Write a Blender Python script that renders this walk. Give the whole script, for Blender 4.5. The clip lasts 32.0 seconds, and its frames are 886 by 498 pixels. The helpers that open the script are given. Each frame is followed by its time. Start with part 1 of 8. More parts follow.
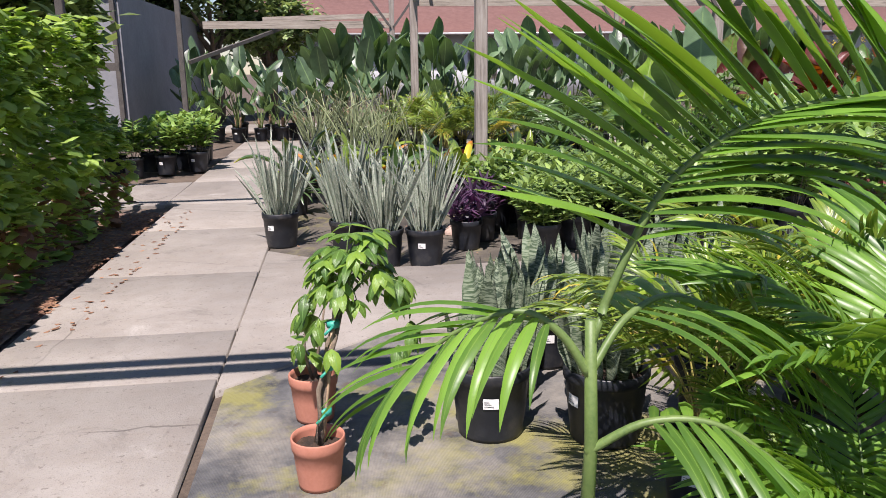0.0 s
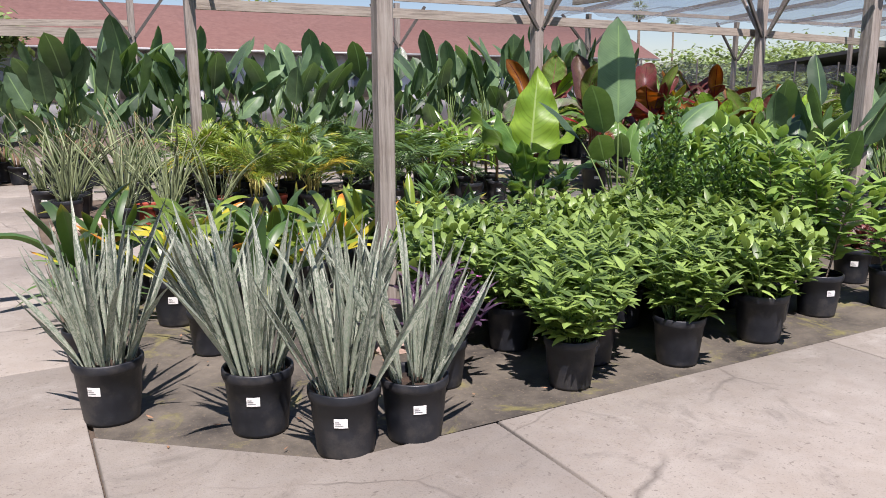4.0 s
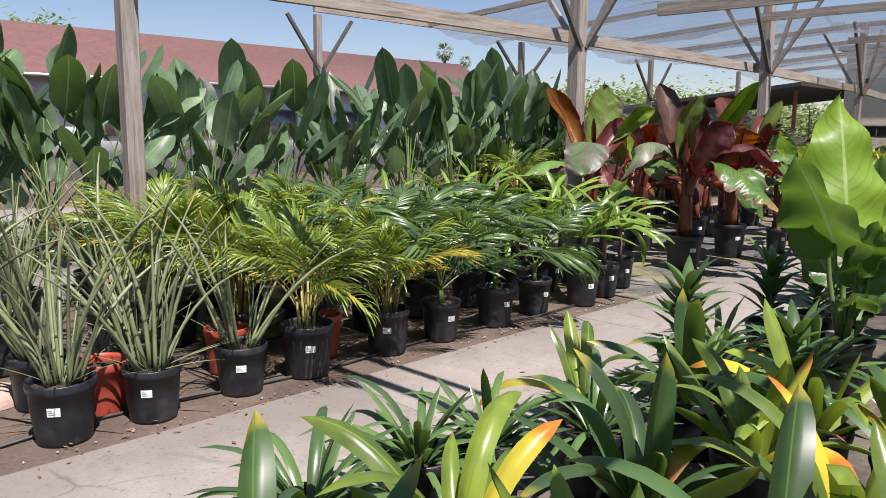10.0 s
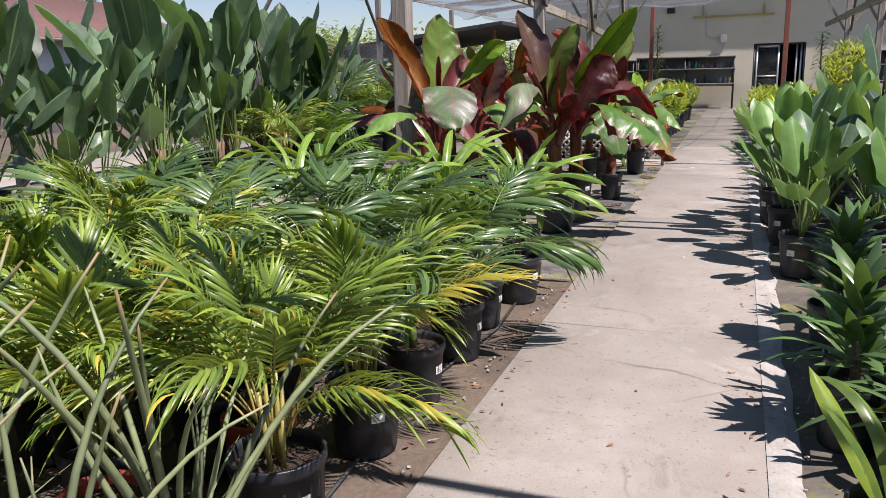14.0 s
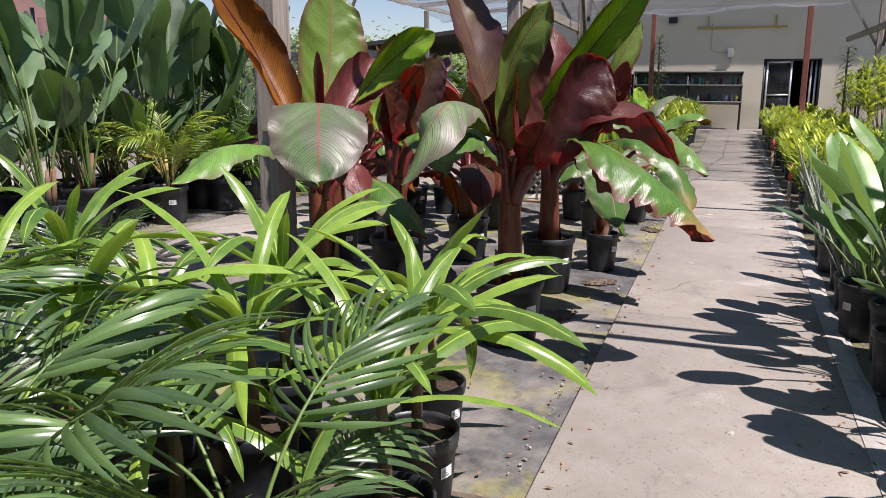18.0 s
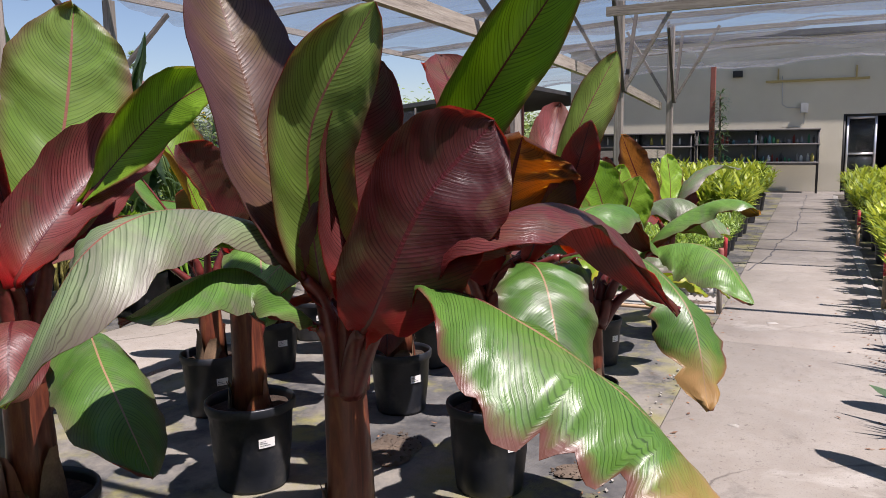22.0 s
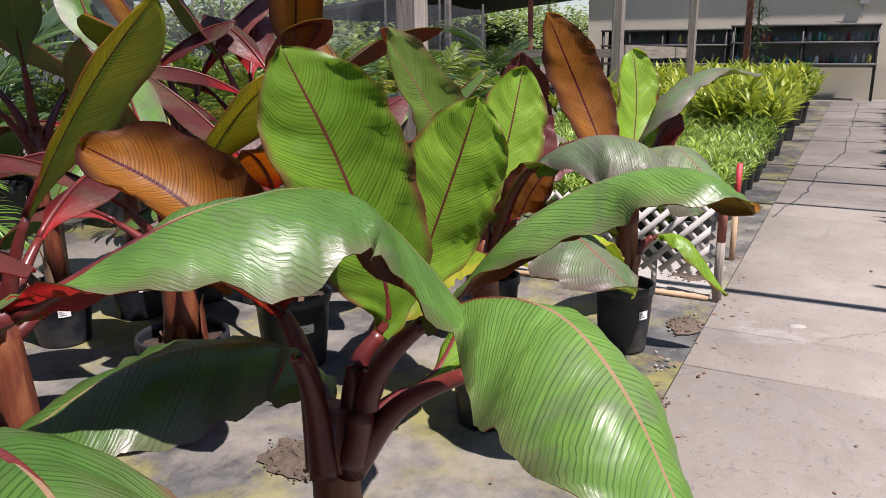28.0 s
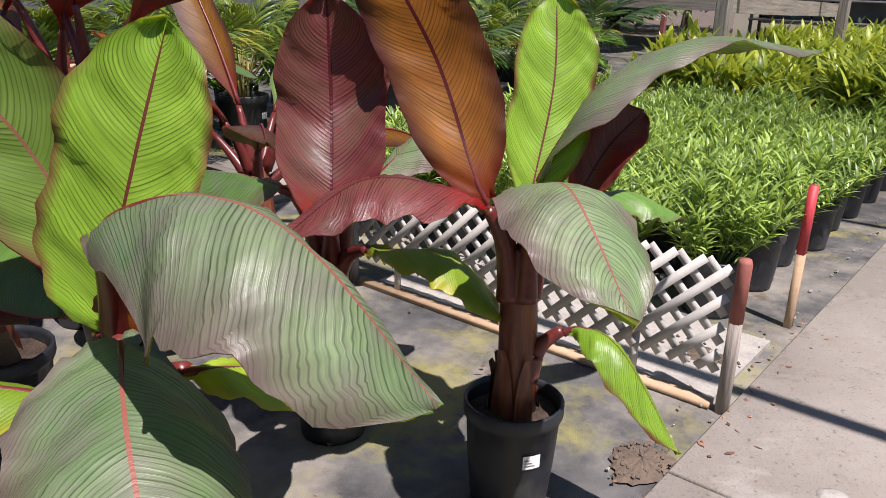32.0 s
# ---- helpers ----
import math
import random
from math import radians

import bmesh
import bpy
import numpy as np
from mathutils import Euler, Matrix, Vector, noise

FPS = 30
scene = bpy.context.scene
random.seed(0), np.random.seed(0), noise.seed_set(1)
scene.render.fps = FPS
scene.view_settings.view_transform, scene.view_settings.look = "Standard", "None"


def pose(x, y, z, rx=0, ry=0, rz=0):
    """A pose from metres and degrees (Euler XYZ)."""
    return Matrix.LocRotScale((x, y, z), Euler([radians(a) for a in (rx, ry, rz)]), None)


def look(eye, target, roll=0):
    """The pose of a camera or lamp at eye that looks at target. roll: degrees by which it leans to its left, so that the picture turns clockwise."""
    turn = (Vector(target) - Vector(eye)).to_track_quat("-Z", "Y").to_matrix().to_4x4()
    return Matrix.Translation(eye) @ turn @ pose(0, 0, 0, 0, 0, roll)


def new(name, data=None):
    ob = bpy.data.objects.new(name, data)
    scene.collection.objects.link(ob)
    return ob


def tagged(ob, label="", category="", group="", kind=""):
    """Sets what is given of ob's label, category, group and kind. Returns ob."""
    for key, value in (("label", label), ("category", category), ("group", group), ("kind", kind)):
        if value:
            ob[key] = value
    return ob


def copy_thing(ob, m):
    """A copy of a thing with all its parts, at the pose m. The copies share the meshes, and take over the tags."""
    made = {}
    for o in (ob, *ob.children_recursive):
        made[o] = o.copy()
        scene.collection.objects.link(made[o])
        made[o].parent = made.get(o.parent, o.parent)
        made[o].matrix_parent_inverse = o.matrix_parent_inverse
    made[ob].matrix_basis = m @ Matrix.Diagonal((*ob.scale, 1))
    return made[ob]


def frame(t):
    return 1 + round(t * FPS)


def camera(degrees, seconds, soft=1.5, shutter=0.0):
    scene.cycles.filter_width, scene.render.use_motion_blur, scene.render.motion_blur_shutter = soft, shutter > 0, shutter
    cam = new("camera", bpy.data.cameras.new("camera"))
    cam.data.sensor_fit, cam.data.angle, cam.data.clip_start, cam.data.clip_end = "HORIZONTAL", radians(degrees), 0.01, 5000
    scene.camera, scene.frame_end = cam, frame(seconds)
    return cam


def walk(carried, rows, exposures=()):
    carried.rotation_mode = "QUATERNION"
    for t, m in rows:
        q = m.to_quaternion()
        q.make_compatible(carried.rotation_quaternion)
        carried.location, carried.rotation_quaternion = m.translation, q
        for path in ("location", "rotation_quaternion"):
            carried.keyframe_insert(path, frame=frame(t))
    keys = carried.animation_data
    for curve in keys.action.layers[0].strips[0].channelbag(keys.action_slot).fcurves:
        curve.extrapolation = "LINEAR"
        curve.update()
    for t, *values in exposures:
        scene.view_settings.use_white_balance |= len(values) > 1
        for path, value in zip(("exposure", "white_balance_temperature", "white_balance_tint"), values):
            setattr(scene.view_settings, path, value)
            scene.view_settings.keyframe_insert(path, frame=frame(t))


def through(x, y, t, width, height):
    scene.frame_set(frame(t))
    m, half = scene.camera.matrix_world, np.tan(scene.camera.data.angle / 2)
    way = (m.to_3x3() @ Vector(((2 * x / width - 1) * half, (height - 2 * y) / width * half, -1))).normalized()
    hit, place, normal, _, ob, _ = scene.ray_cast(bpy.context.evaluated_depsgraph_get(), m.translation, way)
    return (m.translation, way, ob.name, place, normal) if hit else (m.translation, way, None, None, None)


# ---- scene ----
cam = camera(59.6, 32.0, 0.9)
PATH = [
    (0, (1.316, 0.941, 1.432), (1.572, 2.872, 0.979), -0.7),
    (0.5, (0.984, 1.162, 1.455), (1.408, 3.06, 0.987), -0.6),
    (1, (0.783, 1.479, 1.447), (1.348, 3.338, 0.972), -0.7),
    (1.5, (0.612, 1.808, 1.428), (1.302, 3.627, 0.963), -1.3),
    (2, (0.579, 2.192, 1.479), (1.36, 3.976, 1.021), -1.1),
    (2.5, (0.566, 2.59, 1.471), (1.443, 4.338, 1.05), -0.9),
    (4.5, (0.523, 4.192, 1.462), (1.475, 5.903, 1.053), -0.1),
    (5, (0.524, 4.585, 1.458), (1.469, 6.298, 1.042), 0.1),
    (5.5, (0.47, 4.994, 1.448), (1.416, 6.706, 1.029), 0.2),
    (6, (0.386, 5.376, 1.454), (1.339, 7.083, 1.032), 0.4),
    (6.5, (0.384, 5.773, 1.443), (1.351, 7.474, 1.028), 0.6),
    (7, (0.351, 6.136, 1.429), (1.333, 7.83, 1.023), 0.8),
    (7.5, (0.323, 6.49, 1.438), (1.324, 8.178, 1.049), 1.1),
    (8, (0.351, 6.919, 1.437), (1.395, 8.584, 1.067), 1.4),
    (8.5, (0.353, 7.308, 1.417), (1.474, 8.928, 1.07), 1.7),
    (9, (0.313, 7.761, 1.464), (1.529, 9.313, 1.133), 0.4),
    (9.5, (0.352, 8.161, 1.457), (1.67, 9.633, 1.143), 0.2),
    (10, (0.289, 8.565, 1.441), (1.69, 9.958, 1.134), 0.6),
    (10.5, (0.284, 8.915, 1.431), (1.741, 10.248, 1.114), 0.5),
    (11, (0.287, 9.296, 1.437), (1.8, 10.56, 1.099), 0.3),
    (11.5, (0.281, 9.663, 1.422), (1.853, 10.846, 1.062), 0.3),
    (12, (0.316, 9.97, 1.425), (1.955, 11.05, 1.045), 0.1),
    (12.5, (0.451, 10.287, 1.442), (2.156, 11.252, 1.042), -0.4),
    (13, (0.59, 10.601, 1.423), (2.353, 11.451, 1.009), -0.9),
    (13.5, (0.768, 10.812, 1.423), (2.568, 11.57, 0.991), -1.3),
    (15.5, (1.987, 11.335, 1.424), (3.84, 11.948, 0.988), -1.7),
    (16, (2.359, 11.418, 1.429), (4.217, 12.019, 0.996), -1.8),
    (16.5, (2.73, 11.405, 1.416), (4.586, 12.007, 0.978), -1.3),
    (17, (3.091, 11.396, 1.401), (4.942, 12.014, 0.96), -0.6),
    (17.5, (3.455, 11.419, 1.413), (5.296, 12.068, 0.977), -0.1),
    (18, (3.831, 11.391, 1.415), (5.666, 12.066, 0.994), 0.1),
    (18.5, (4.129, 11.402, 1.422), (5.961, 12.103, 1.031), -0.0),
    (19, (4.412, 11.415, 1.454), (6.242, 12.142, 1.101), -0.3),
    (19.5, (4.695, 11.379, 1.476), (6.524, 12.124, 1.161), -0.5),
    (20, (4.921, 11.347, 1.486), (6.75, 12.105, 1.204), -1.0),
    (20.5, (5.201, 11.392, 1.49), (7.027, 12.163, 1.219), -1.1),
    (21, (5.481, 11.376, 1.484), (7.3, 12.164, 1.216), -1.2),
    (21.5, (5.767, 11.331, 1.486), (7.574, 12.147, 1.218), -1.4),
    (22, (6.058, 11.32, 1.468), (7.847, 12.171, 1.2), -0.8),
    (22.5, (6.34, 11.325, 1.467), (8.115, 12.204, 1.187), 0.0),
    (23, (6.551, 11.311, 1.453), (8.32, 12.194, 1.154), 0.9),
    (23.5, (6.75, 11.356, 1.442), (8.519, 12.236, 1.129), 0.6),
    (24, (6.925, 11.386, 1.441), (8.698, 12.253, 1.116), -0.0),
    (24.5, (7.129, 11.375, 1.454), (8.905, 12.223, 1.101), 0.3),
    (25, (7.41, 11.374, 1.433), (9.181, 12.225, 1.06), 0.3),
    (25.5, (7.588, 11.36, 1.408), (9.344, 12.24, 1.03), -0.3),
    (27.5, (8.411, 11.401, 1.423), (10.123, 12.313, 0.936), -0.4),
    (28, (8.603, 11.397, 1.402), (10.309, 12.306, 0.889), -0.6),
    (28.5, (8.834, 11.339, 1.385), (10.53, 12.252, 0.85), -0.7),
    (29, (9.064, 11.315, 1.375), (10.746, 12.249, 0.828), -0.6),
    (29.5, (9.299, 11.338, 1.372), (10.964, 12.301, 0.823), -0.5),
    (30, (9.523, 11.295, 1.384), (11.163, 12.295, 0.827), -0.2),
    (30.5, (9.764, 11.263, 1.388), (11.379, 12.294, 0.813), 0.3),
    (31, (9.993, 11.284, 1.382), (11.571, 12.358, 0.786), 0.7),
    (31.5, (10.23, 11.309, 1.389), (11.765, 12.43, 0.766), 1.3),
    (32, (10.447, 11.251, 1.385), (11.92, 12.439, 0.738), 1.8),
]
walk(cam, [(t, look(eye, target, roll)) for t, eye, target, roll in PATH])

# ---- world, sun, exposure ----
world = bpy.data.worlds.new("sky")
scene.world = world
world.use_nodes = True
_wn = world.node_tree.nodes
_sky = _wn.new("ShaderNodeTexSky")
_sky.sky_type = "NISHITA"
_sky.sun_disc = False
_sky.sun_elevation = radians(62)
_sky.sun_rotation = radians(199)
_sky.air_density, _sky.dust_density, _sky.ozone_density = 1.0, 0.15, 2.5
world.node_tree.links.new(_sky.outputs[0], _wn["Background"].inputs[0])
_wn["Background"].inputs[1].default_value = 0.066
sun = new("sun", bpy.data.lights.new("sun", "SUN"))
sun.data.energy, sun.data.angle, sun.data.color = 5.0, radians(0.6), (1.0, 0.95, 0.87)
sun.matrix_world = look((0, 0, 20), (0.17 * 20, 0.5 * 20, 0))
scene.view_settings.exposure = 0.69
scene.view_settings.use_white_balance = True
scene.view_settings.white_balance_temperature = 6380
scene.view_settings.white_balance_tint = 22

# ---- materials ----


class Mat:
    """A small builder round one node material."""

    def __init__(self, name, rough=0.6, metal=0.0, spec=0.5):
        self.m = bpy.data.materials.new(name)
        self.m.use_nodes = True
        self.t = self.m.node_tree
        self.n, self.l = self.t.nodes, self.t.links
        self.b = self.n["Principled BSDF"]
        self.b.inputs["Roughness"].default_value = rough
        self.b.inputs["Metallic"].default_value = metal
        self.b.inputs["Specular IOR Level"].default_value = spec
        self.out = self.n["Material Output"]

    def put(self, socket, value):
        if hasattr(value, "is_output"):
            self.l.new(value, socket)
        else:
            socket.default_value = value

    def math(self, op, a, b=0.0, clamp=False):
        n = self.n.new("ShaderNodeMath")
        n.operation, n.use_clamp = op, clamp
        self.put(n.inputs[0], a)
        self.put(n.inputs[1], b)
        return n.outputs[0]

    def coord(self, kind="Object"):
        return self.n.new("ShaderNodeTexCoord").outputs[kind]

    def place(self):
        """World position."""
        return self.n.new("ShaderNodeNewGeometry").outputs["Position"]

    def chance(self):
        return self.n.new("ShaderNodeObjectInfo").outputs["Random"]

    def island(self):
        return self.n.new("ShaderNodeNewGeometry").outputs["Random Per Island"]

    def split(self, v):
        n = self.n.new("ShaderNodeSeparateXYZ")
        self.l.new(v, n.inputs[0])
        return n.outputs

    def join(self, x, y, z):
        n = self.n.new("ShaderNodeCombineXYZ")
        for s, v in zip(n.inputs, (x, y, z)):
            self.put(s, v)
        return n.outputs[0]

    def scaled(self, v, s):
        n = self.n.new("ShaderNodeVectorMath")
        n.operation = "MULTIPLY"
        self.l.new(v, n.inputs[0])
        n.inputs[1].default_value = s
        return n.outputs[0]

    def noise(self, v, scale, detail=4.0, rough=0.6, distortion=0.0):
        n = self.n.new("ShaderNodeTexNoise")
        self.l.new(v, n.inputs["Vector"])
        n.inputs["Scale"].default_value, n.inputs["Detail"].default_value = scale, detail
        n.inputs["Roughness"].default_value, n.inputs["Distortion"].default_value = rough, distortion
        return n.outputs["Fac"]

    def ramp(self, fac, *stops):
        n = self.n.new("ShaderNodeValToRGB")
        self.l.new(fac, n.inputs[0])
        e = n.color_ramp.elements
        while len(e) < len(stops):
            e.new(0.5)
        for k, (p, c) in zip(e, stops):
            k.position, k.color = p, (c, c, c, 1) if isinstance(c, float) else (*c, 1)
        return n.outputs[0]

    def mix(self, fac, a, b, kind="MIX"):
        n = self.n.new("ShaderNodeMix")
        n.data_type, n.blend_type = "RGBA", kind
        for s, v in zip((n.inputs[0], n.inputs[6], n.inputs[7]), (fac, a, b)):
            self.put(s, (*v, 1) if isinstance(v, tuple) and len(v) == 3 else v)
        return n.outputs[2]

    def color(self, c):
        self.put(self.b.inputs["Base Color"], (*c, 1) if isinstance(c, tuple) else c)
        return self

    def rough(self, v):
        self.put(self.b.inputs["Roughness"], v)
        return self

    def bump(self, height, strength=0.4, distance=0.01):
        n = self.n.new("ShaderNodeBump")
        n.inputs["Strength"].default_value, n.inputs["Distance"].default_value = strength, distance
        self.l.new(height, n.inputs["Height"])
        self.l.new(n.outputs[0], self.b.inputs["Normal"])
        self.normal = n.outputs[0]
        return self

    def thin(self, fac, col):
        """Light that comes through a leaf."""
        tr = self.n.new("ShaderNodeBsdfTranslucent")
        self.put(tr.inputs[0], (*col, 1) if isinstance(col, tuple) else col)
        mx = self.n.new("ShaderNodeMixShader")
        self.put(mx.inputs[0], fac)
        self.l.new(self.b.outputs[0], mx.inputs[1])
        self.l.new(tr.outputs[0], mx.inputs[2])
        self.l.new(mx.outputs[0], self.out.inputs[0])
        return self


def stuff_mat(name, dark, light, scale, rough=0.85, bump=0.5, dist=0.01, fine=None, metal=0.0):
    """A plain weathered surface: two colours mottled at two scales, with relief."""
    m = Mat(name, rough, metal)
    p = m.place()
    a = m.noise(p, scale)
    b = m.noise(p, fine or scale * 9)
    f = m.math("ADD", m.math("MULTIPLY", a, 0.6), m.math("MULTIPLY", b, 0.4))
    m.color(m.ramp(f, (0.3, dark), (0.7, light))).bump(f, bump, dist)
    return m.m


def leaf_mat(name, c1, c2, through=(0.25, 0.4, 0.03), tfac=0.3, rough=0.42, veins=0.0, slant=0.35, vein_dark=0.75,
             rib=None, rib_w=0.05, edge=None, edge_at=0.8, edge_soft=6.0, tip=None, tip_at=0.85, scale=14.0, bump=0.25, per_leaf=True, vary=0.25, dust=0.06, spots=None, pleat=0.0, bands=None, foot=None, spot_at=0.46):
    """A leaf: u runs from base to tip, v from edge to edge. Streaks along the side veins, midrib, worn edge and tip follow the blade."""
    m = Mat(name, rough)
    uv = m.split(m.coord("UV"))
    u, v = uv[0], uv[1]
    across = m.math("ABSOLUTE", m.math("MULTIPLY", m.math("SUBTRACT", v, 0.5), 2.0))
    ob = m.coord("Object")
    luck = m.chance() if per_leaf else m.island()
    n = m.noise(ob, scale, 3.0)
    fac = m.math("ADD", m.math("MULTIPLY", n, 0.72), m.math("MULTIPLY", luck, 0.28)) if per_leaf else \
        m.math("ADD", m.math("MULTIPLY", n, 0.5), m.math("MULTIPLY", luck, 0.5))
    col = m.ramp(fac, (0.3, c1), (0.72, c2))
    bright = m.math("ADD", 1.0 - vary, m.math("MULTIPLY", luck, 2 * vary))
    col = m.mix(1.0, col, m.join(bright, bright, bright), "MULTIPLY")
    # Blue-grey wash: a little dust, and reflected sky put into the base colour.
    col = m.mix(dust, col, (0.33, 0.35, 0.37))
    thru = m.mix(0.35, through, col, "MIX")
    if spots:
        s = m.ramp(m.noise(ob, scale * 0.8, 4.0, 0.7, 0.6), (spot_at, 0.0), (spot_at + 0.18, 0.65))
        col = m.mix(s, col, spots)
        thru = m.mix(s, thru, spots)
    if bands:
        along = m.math("SUBTRACT", u, m.math("MULTIPLY", across, 0.02))
        lane = m.join(m.math("MULTIPLY", along, bands[0]), m.math("MULTIPLY", v, bands[1]), m.math("MULTIPLY", luck, 60.0))
        st = m.ramp(m.noise(lane, 1.0, 2.0, 0.55, 1.1), (0.46, 0.0), (0.53, 1.0))
        patch = m.ramp(m.noise(ob, 9.0, 3.0), (0.35, 0.5), (0.65, 1.0))
        st = m.math("MULTIPLY", st, patch)
        col = m.mix(st, col, bands[2])
        thru = m.mix(st, thru, bands[2])
        m.bump(m.math("ADD", m.math("MULTIPLY", st, 0.3), n), bump, 0.004)
    elif pleat:
        bow = m.math("MULTIPLY", m.math("ADD", m.math("MULTIPLY", across, across), across), slant * 0.5)
        along = m.math("SUBTRACT", u, bow)
        warp = m.math("MULTIPLY", m.noise(m.join(m.math("MULTIPLY", along, 6.0), v, m.math("MULTIPLY", luck, 40.0)), 1.0, 2.0), 3.0)
        phase = m.math("ADD", m.math("MULTIPLY", along, pleat), warp)
        ridge = m.math("SINE", m.math("MULTIPLY", m.math("FRACT", phase), 3.1416))
        lane = m.join(m.math("MULTIPLY", along, pleat * 1.7), m.math("MULTIPLY", v, 2.0), m.math("MULTIPLY", luck, 40.0))
        streak = m.ramp(m.noise(lane, 1.0, 3.0, 0.7, 0.1), (0.35, 0.0), (0.65, 1.0))
        line = m.math("MULTIPLY", m.ramp(ridge, (0.10, 1.0), (0.6, 0.0)), m.ramp(m.noise(lane, 0.3, 2.0), (0.35, 0.35), (0.6, 1.0)))
        m.rough(m.math("ADD", rough - 0.14, m.math("ADD", m.math("MULTIPLY", m.noise(ob, 3.0, 3.0), 0.22), m.math("MULTIPLY", streak, 0.14))))
        tone = m.math("ADD", 0.68, m.math("MULTIPLY", m.noise(m.join(m.math("MULTIPLY", along, 9.0), m.math("MULTIPLY", v, 1.6), m.math("MULTIPLY", luck, 30.0)), 1.0, 4.0), 0.64))
        col = m.mix(1.0, col, m.join(tone, tone, tone), "MULTIPLY")
        k = m.math("MULTIPLY", m.math("ADD", m.math("MULTIPLY", line, 0.75), m.math("MULTIPLY", streak, 0.4), True), 1.0 - vein_dark)
        col = m.mix(k, col, tuple(0.35 * x for x in c1))
        thru = m.mix(k, thru, tuple(0.30 * x for x in through))
        swell = m.ramp(m.noise(ob, 6.0, 3.0), (0.35, 0.15), (0.65, 1.0))
        m.bump(m.math("ADD", m.math("ADD", m.math("MULTIPLY", ridge, m.math("MULTIPLY", swell, 0.55)), m.math("MULTIPLY", streak, 0.55)), m.math("MULTIPLY", n, 1.4)), bump, 0.0020)
    elif veins:
        along = m.math("SUBTRACT", u, m.math("MULTIPLY", across, slant))
        lane = m.join(m.math("MULTIPLY", along, veins * 1.6), m.math("MULTIPLY", v, 2.4), m.math("MULTIPLY", luck, 40.0))
        streak = m.noise(lane, 1.0, 3.0, 0.75, 0.15)
        w = m.math("MULTIPLY", m.math("ADD", m.math("SINE", m.math("MULTIPLY", along, veins * 6.283)), 1.0), 0.5)
        w = m.math("ADD", m.math("MULTIPLY", w, 0.4), m.math("MULTIPLY", m.ramp(streak, (0.36, 0.0), (0.62, 1.0)), 0.6))
        k = m.math("MULTIPLY", w, 1.0 - vein_dark)
        col = m.mix(k, col, tuple(0.40 * x for x in c1))
        thru = m.mix(k, thru, tuple(0.35 * x for x in through))
        m.bump(w, bump, 0.004)
    else:
        m.bump(n, bump, 0.004)
    if edge:
        e = m.math("MULTIPLY", m.math("SUBTRACT", m.math("ADD", across, m.math("MULTIPLY", m.math("SUBTRACT", n, 0.3), 0.5)), edge_at), edge_soft, True)
        col = m.mix(e, col, edge)
        thru = m.mix(m.math("MULTIPLY", e, 0.8), thru, edge)
    if tip:
        e = m.math("MULTIPLY", m.math("SUBTRACT", m.math("ADD", u, m.math("MULTIPLY", m.noise(ob, scale * 0.7), 0.3)), tip_at + 0.1), 9.0, True)
        col = m.mix(e, col, tip)
        thru = m.mix(e, thru, tip)
    if foot:
        e = m.math("MULTIPLY", m.math("SUBTRACT", 0.42, m.math("ADD", u, m.math("MULTIPLY", n, 0.2))), 4.0, True)
        col = m.mix(e, col, foot)
        thru = m.mix(e, thru, tuple(2.2 * x for x in foot))
    if rib:
        r = m.math("LESS_THAN", across, rib_w)
        col = m.mix(r, col, rib)
        thru = m.mix(r, thru, rib)
    m.color(col)
    return m.thin(tfac, thru).m


M_concrete = Mat("concrete", 0.85)
_k = M_concrete
_p = _k.place()
_a, _b, _c = _k.noise(_p, 0.8, 6, 0.65), _k.noise(_p, 7.0, 6, 0.7), _k.noise(_p, 110.0, 3)
_col = _k.ramp(_a, (0.32, (0.215, 0.193, 0.168)), (0.68, (0.335, 0.308, 0.272)))
_col = _k.mix(_k.ramp(_b, (0.42, 0.0), (0.66, 0.45)), _col, (0.24, 0.205, 0.17))
_col = _k.mix(_k.ramp(_k.noise(_p, 2.1, 8, 0.75, 1.2), (0.56, 0.0), (0.70, 0.6)), _col, (0.135, 0.12, 0.105))
_col = _k.mix(_k.ramp(_k.noise(_p, 1.5, 7, 0.7, 0.5), (0.60, 0.0), (0.70, 0.5)), _col, (0.42, 0.40, 0.365))
_col = _k.mix(_k.ramp(_c, (0.56, 0.0), (0.72, 0.5)), _col, (0.13, 0.115, 0.10))
_col = _k.mix(_k.ramp(_k.noise(_p, 38.0, 3), (0.62, 0.0), (0.70, 0.6)), _col, (0.12, 0.10, 0.085))
_w = _k.n.new("ShaderNodeVectorMath")
_nz = _k.n.new("ShaderNodeTexNoise")
_nz.inputs["Scale"].default_value, _nz.inputs["Detail"].default_value = 2.2, 6.0
_k.l.new(_p, _nz.inputs["Vector"])
_w.operation = "MULTIPLY_ADD"
_k.l.new(_nz.outputs["Color"], _w.inputs[0])
_w.inputs[1].default_value = (0.22, 0.22, 0.0)
_k.l.new(_p, _w.inputs[2])
_v = _k.n.new("ShaderNodeTexVoronoi")
_v.feature = "DISTANCE_TO_EDGE"
_v.inputs["Scale"].default_value = 0.42
_k.l.new(_w.outputs[0], _v.inputs["Vector"])
_crack = _k.math("MULTIPLY", _k.ramp(_v.outputs["Distance"], (0.0, 1.0), (0.0022, 0.0)), _k.ramp(_k.noise(_p, 0.7, 2), (0.50, 0.0), (0.60, 1.0)))
_col = _k.mix(_k.math("MULTIPLY", _crack, 0.6), _col, (0.06, 0.05, 0.042))
_rnd = _k.math("ADD", 0.965, _k.math("MULTIPLY", _k.chance(), 0.07))
_col = _k.mix(1.0, _col, _k.join(_rnd, _rnd, _rnd), "MULTIPLY")
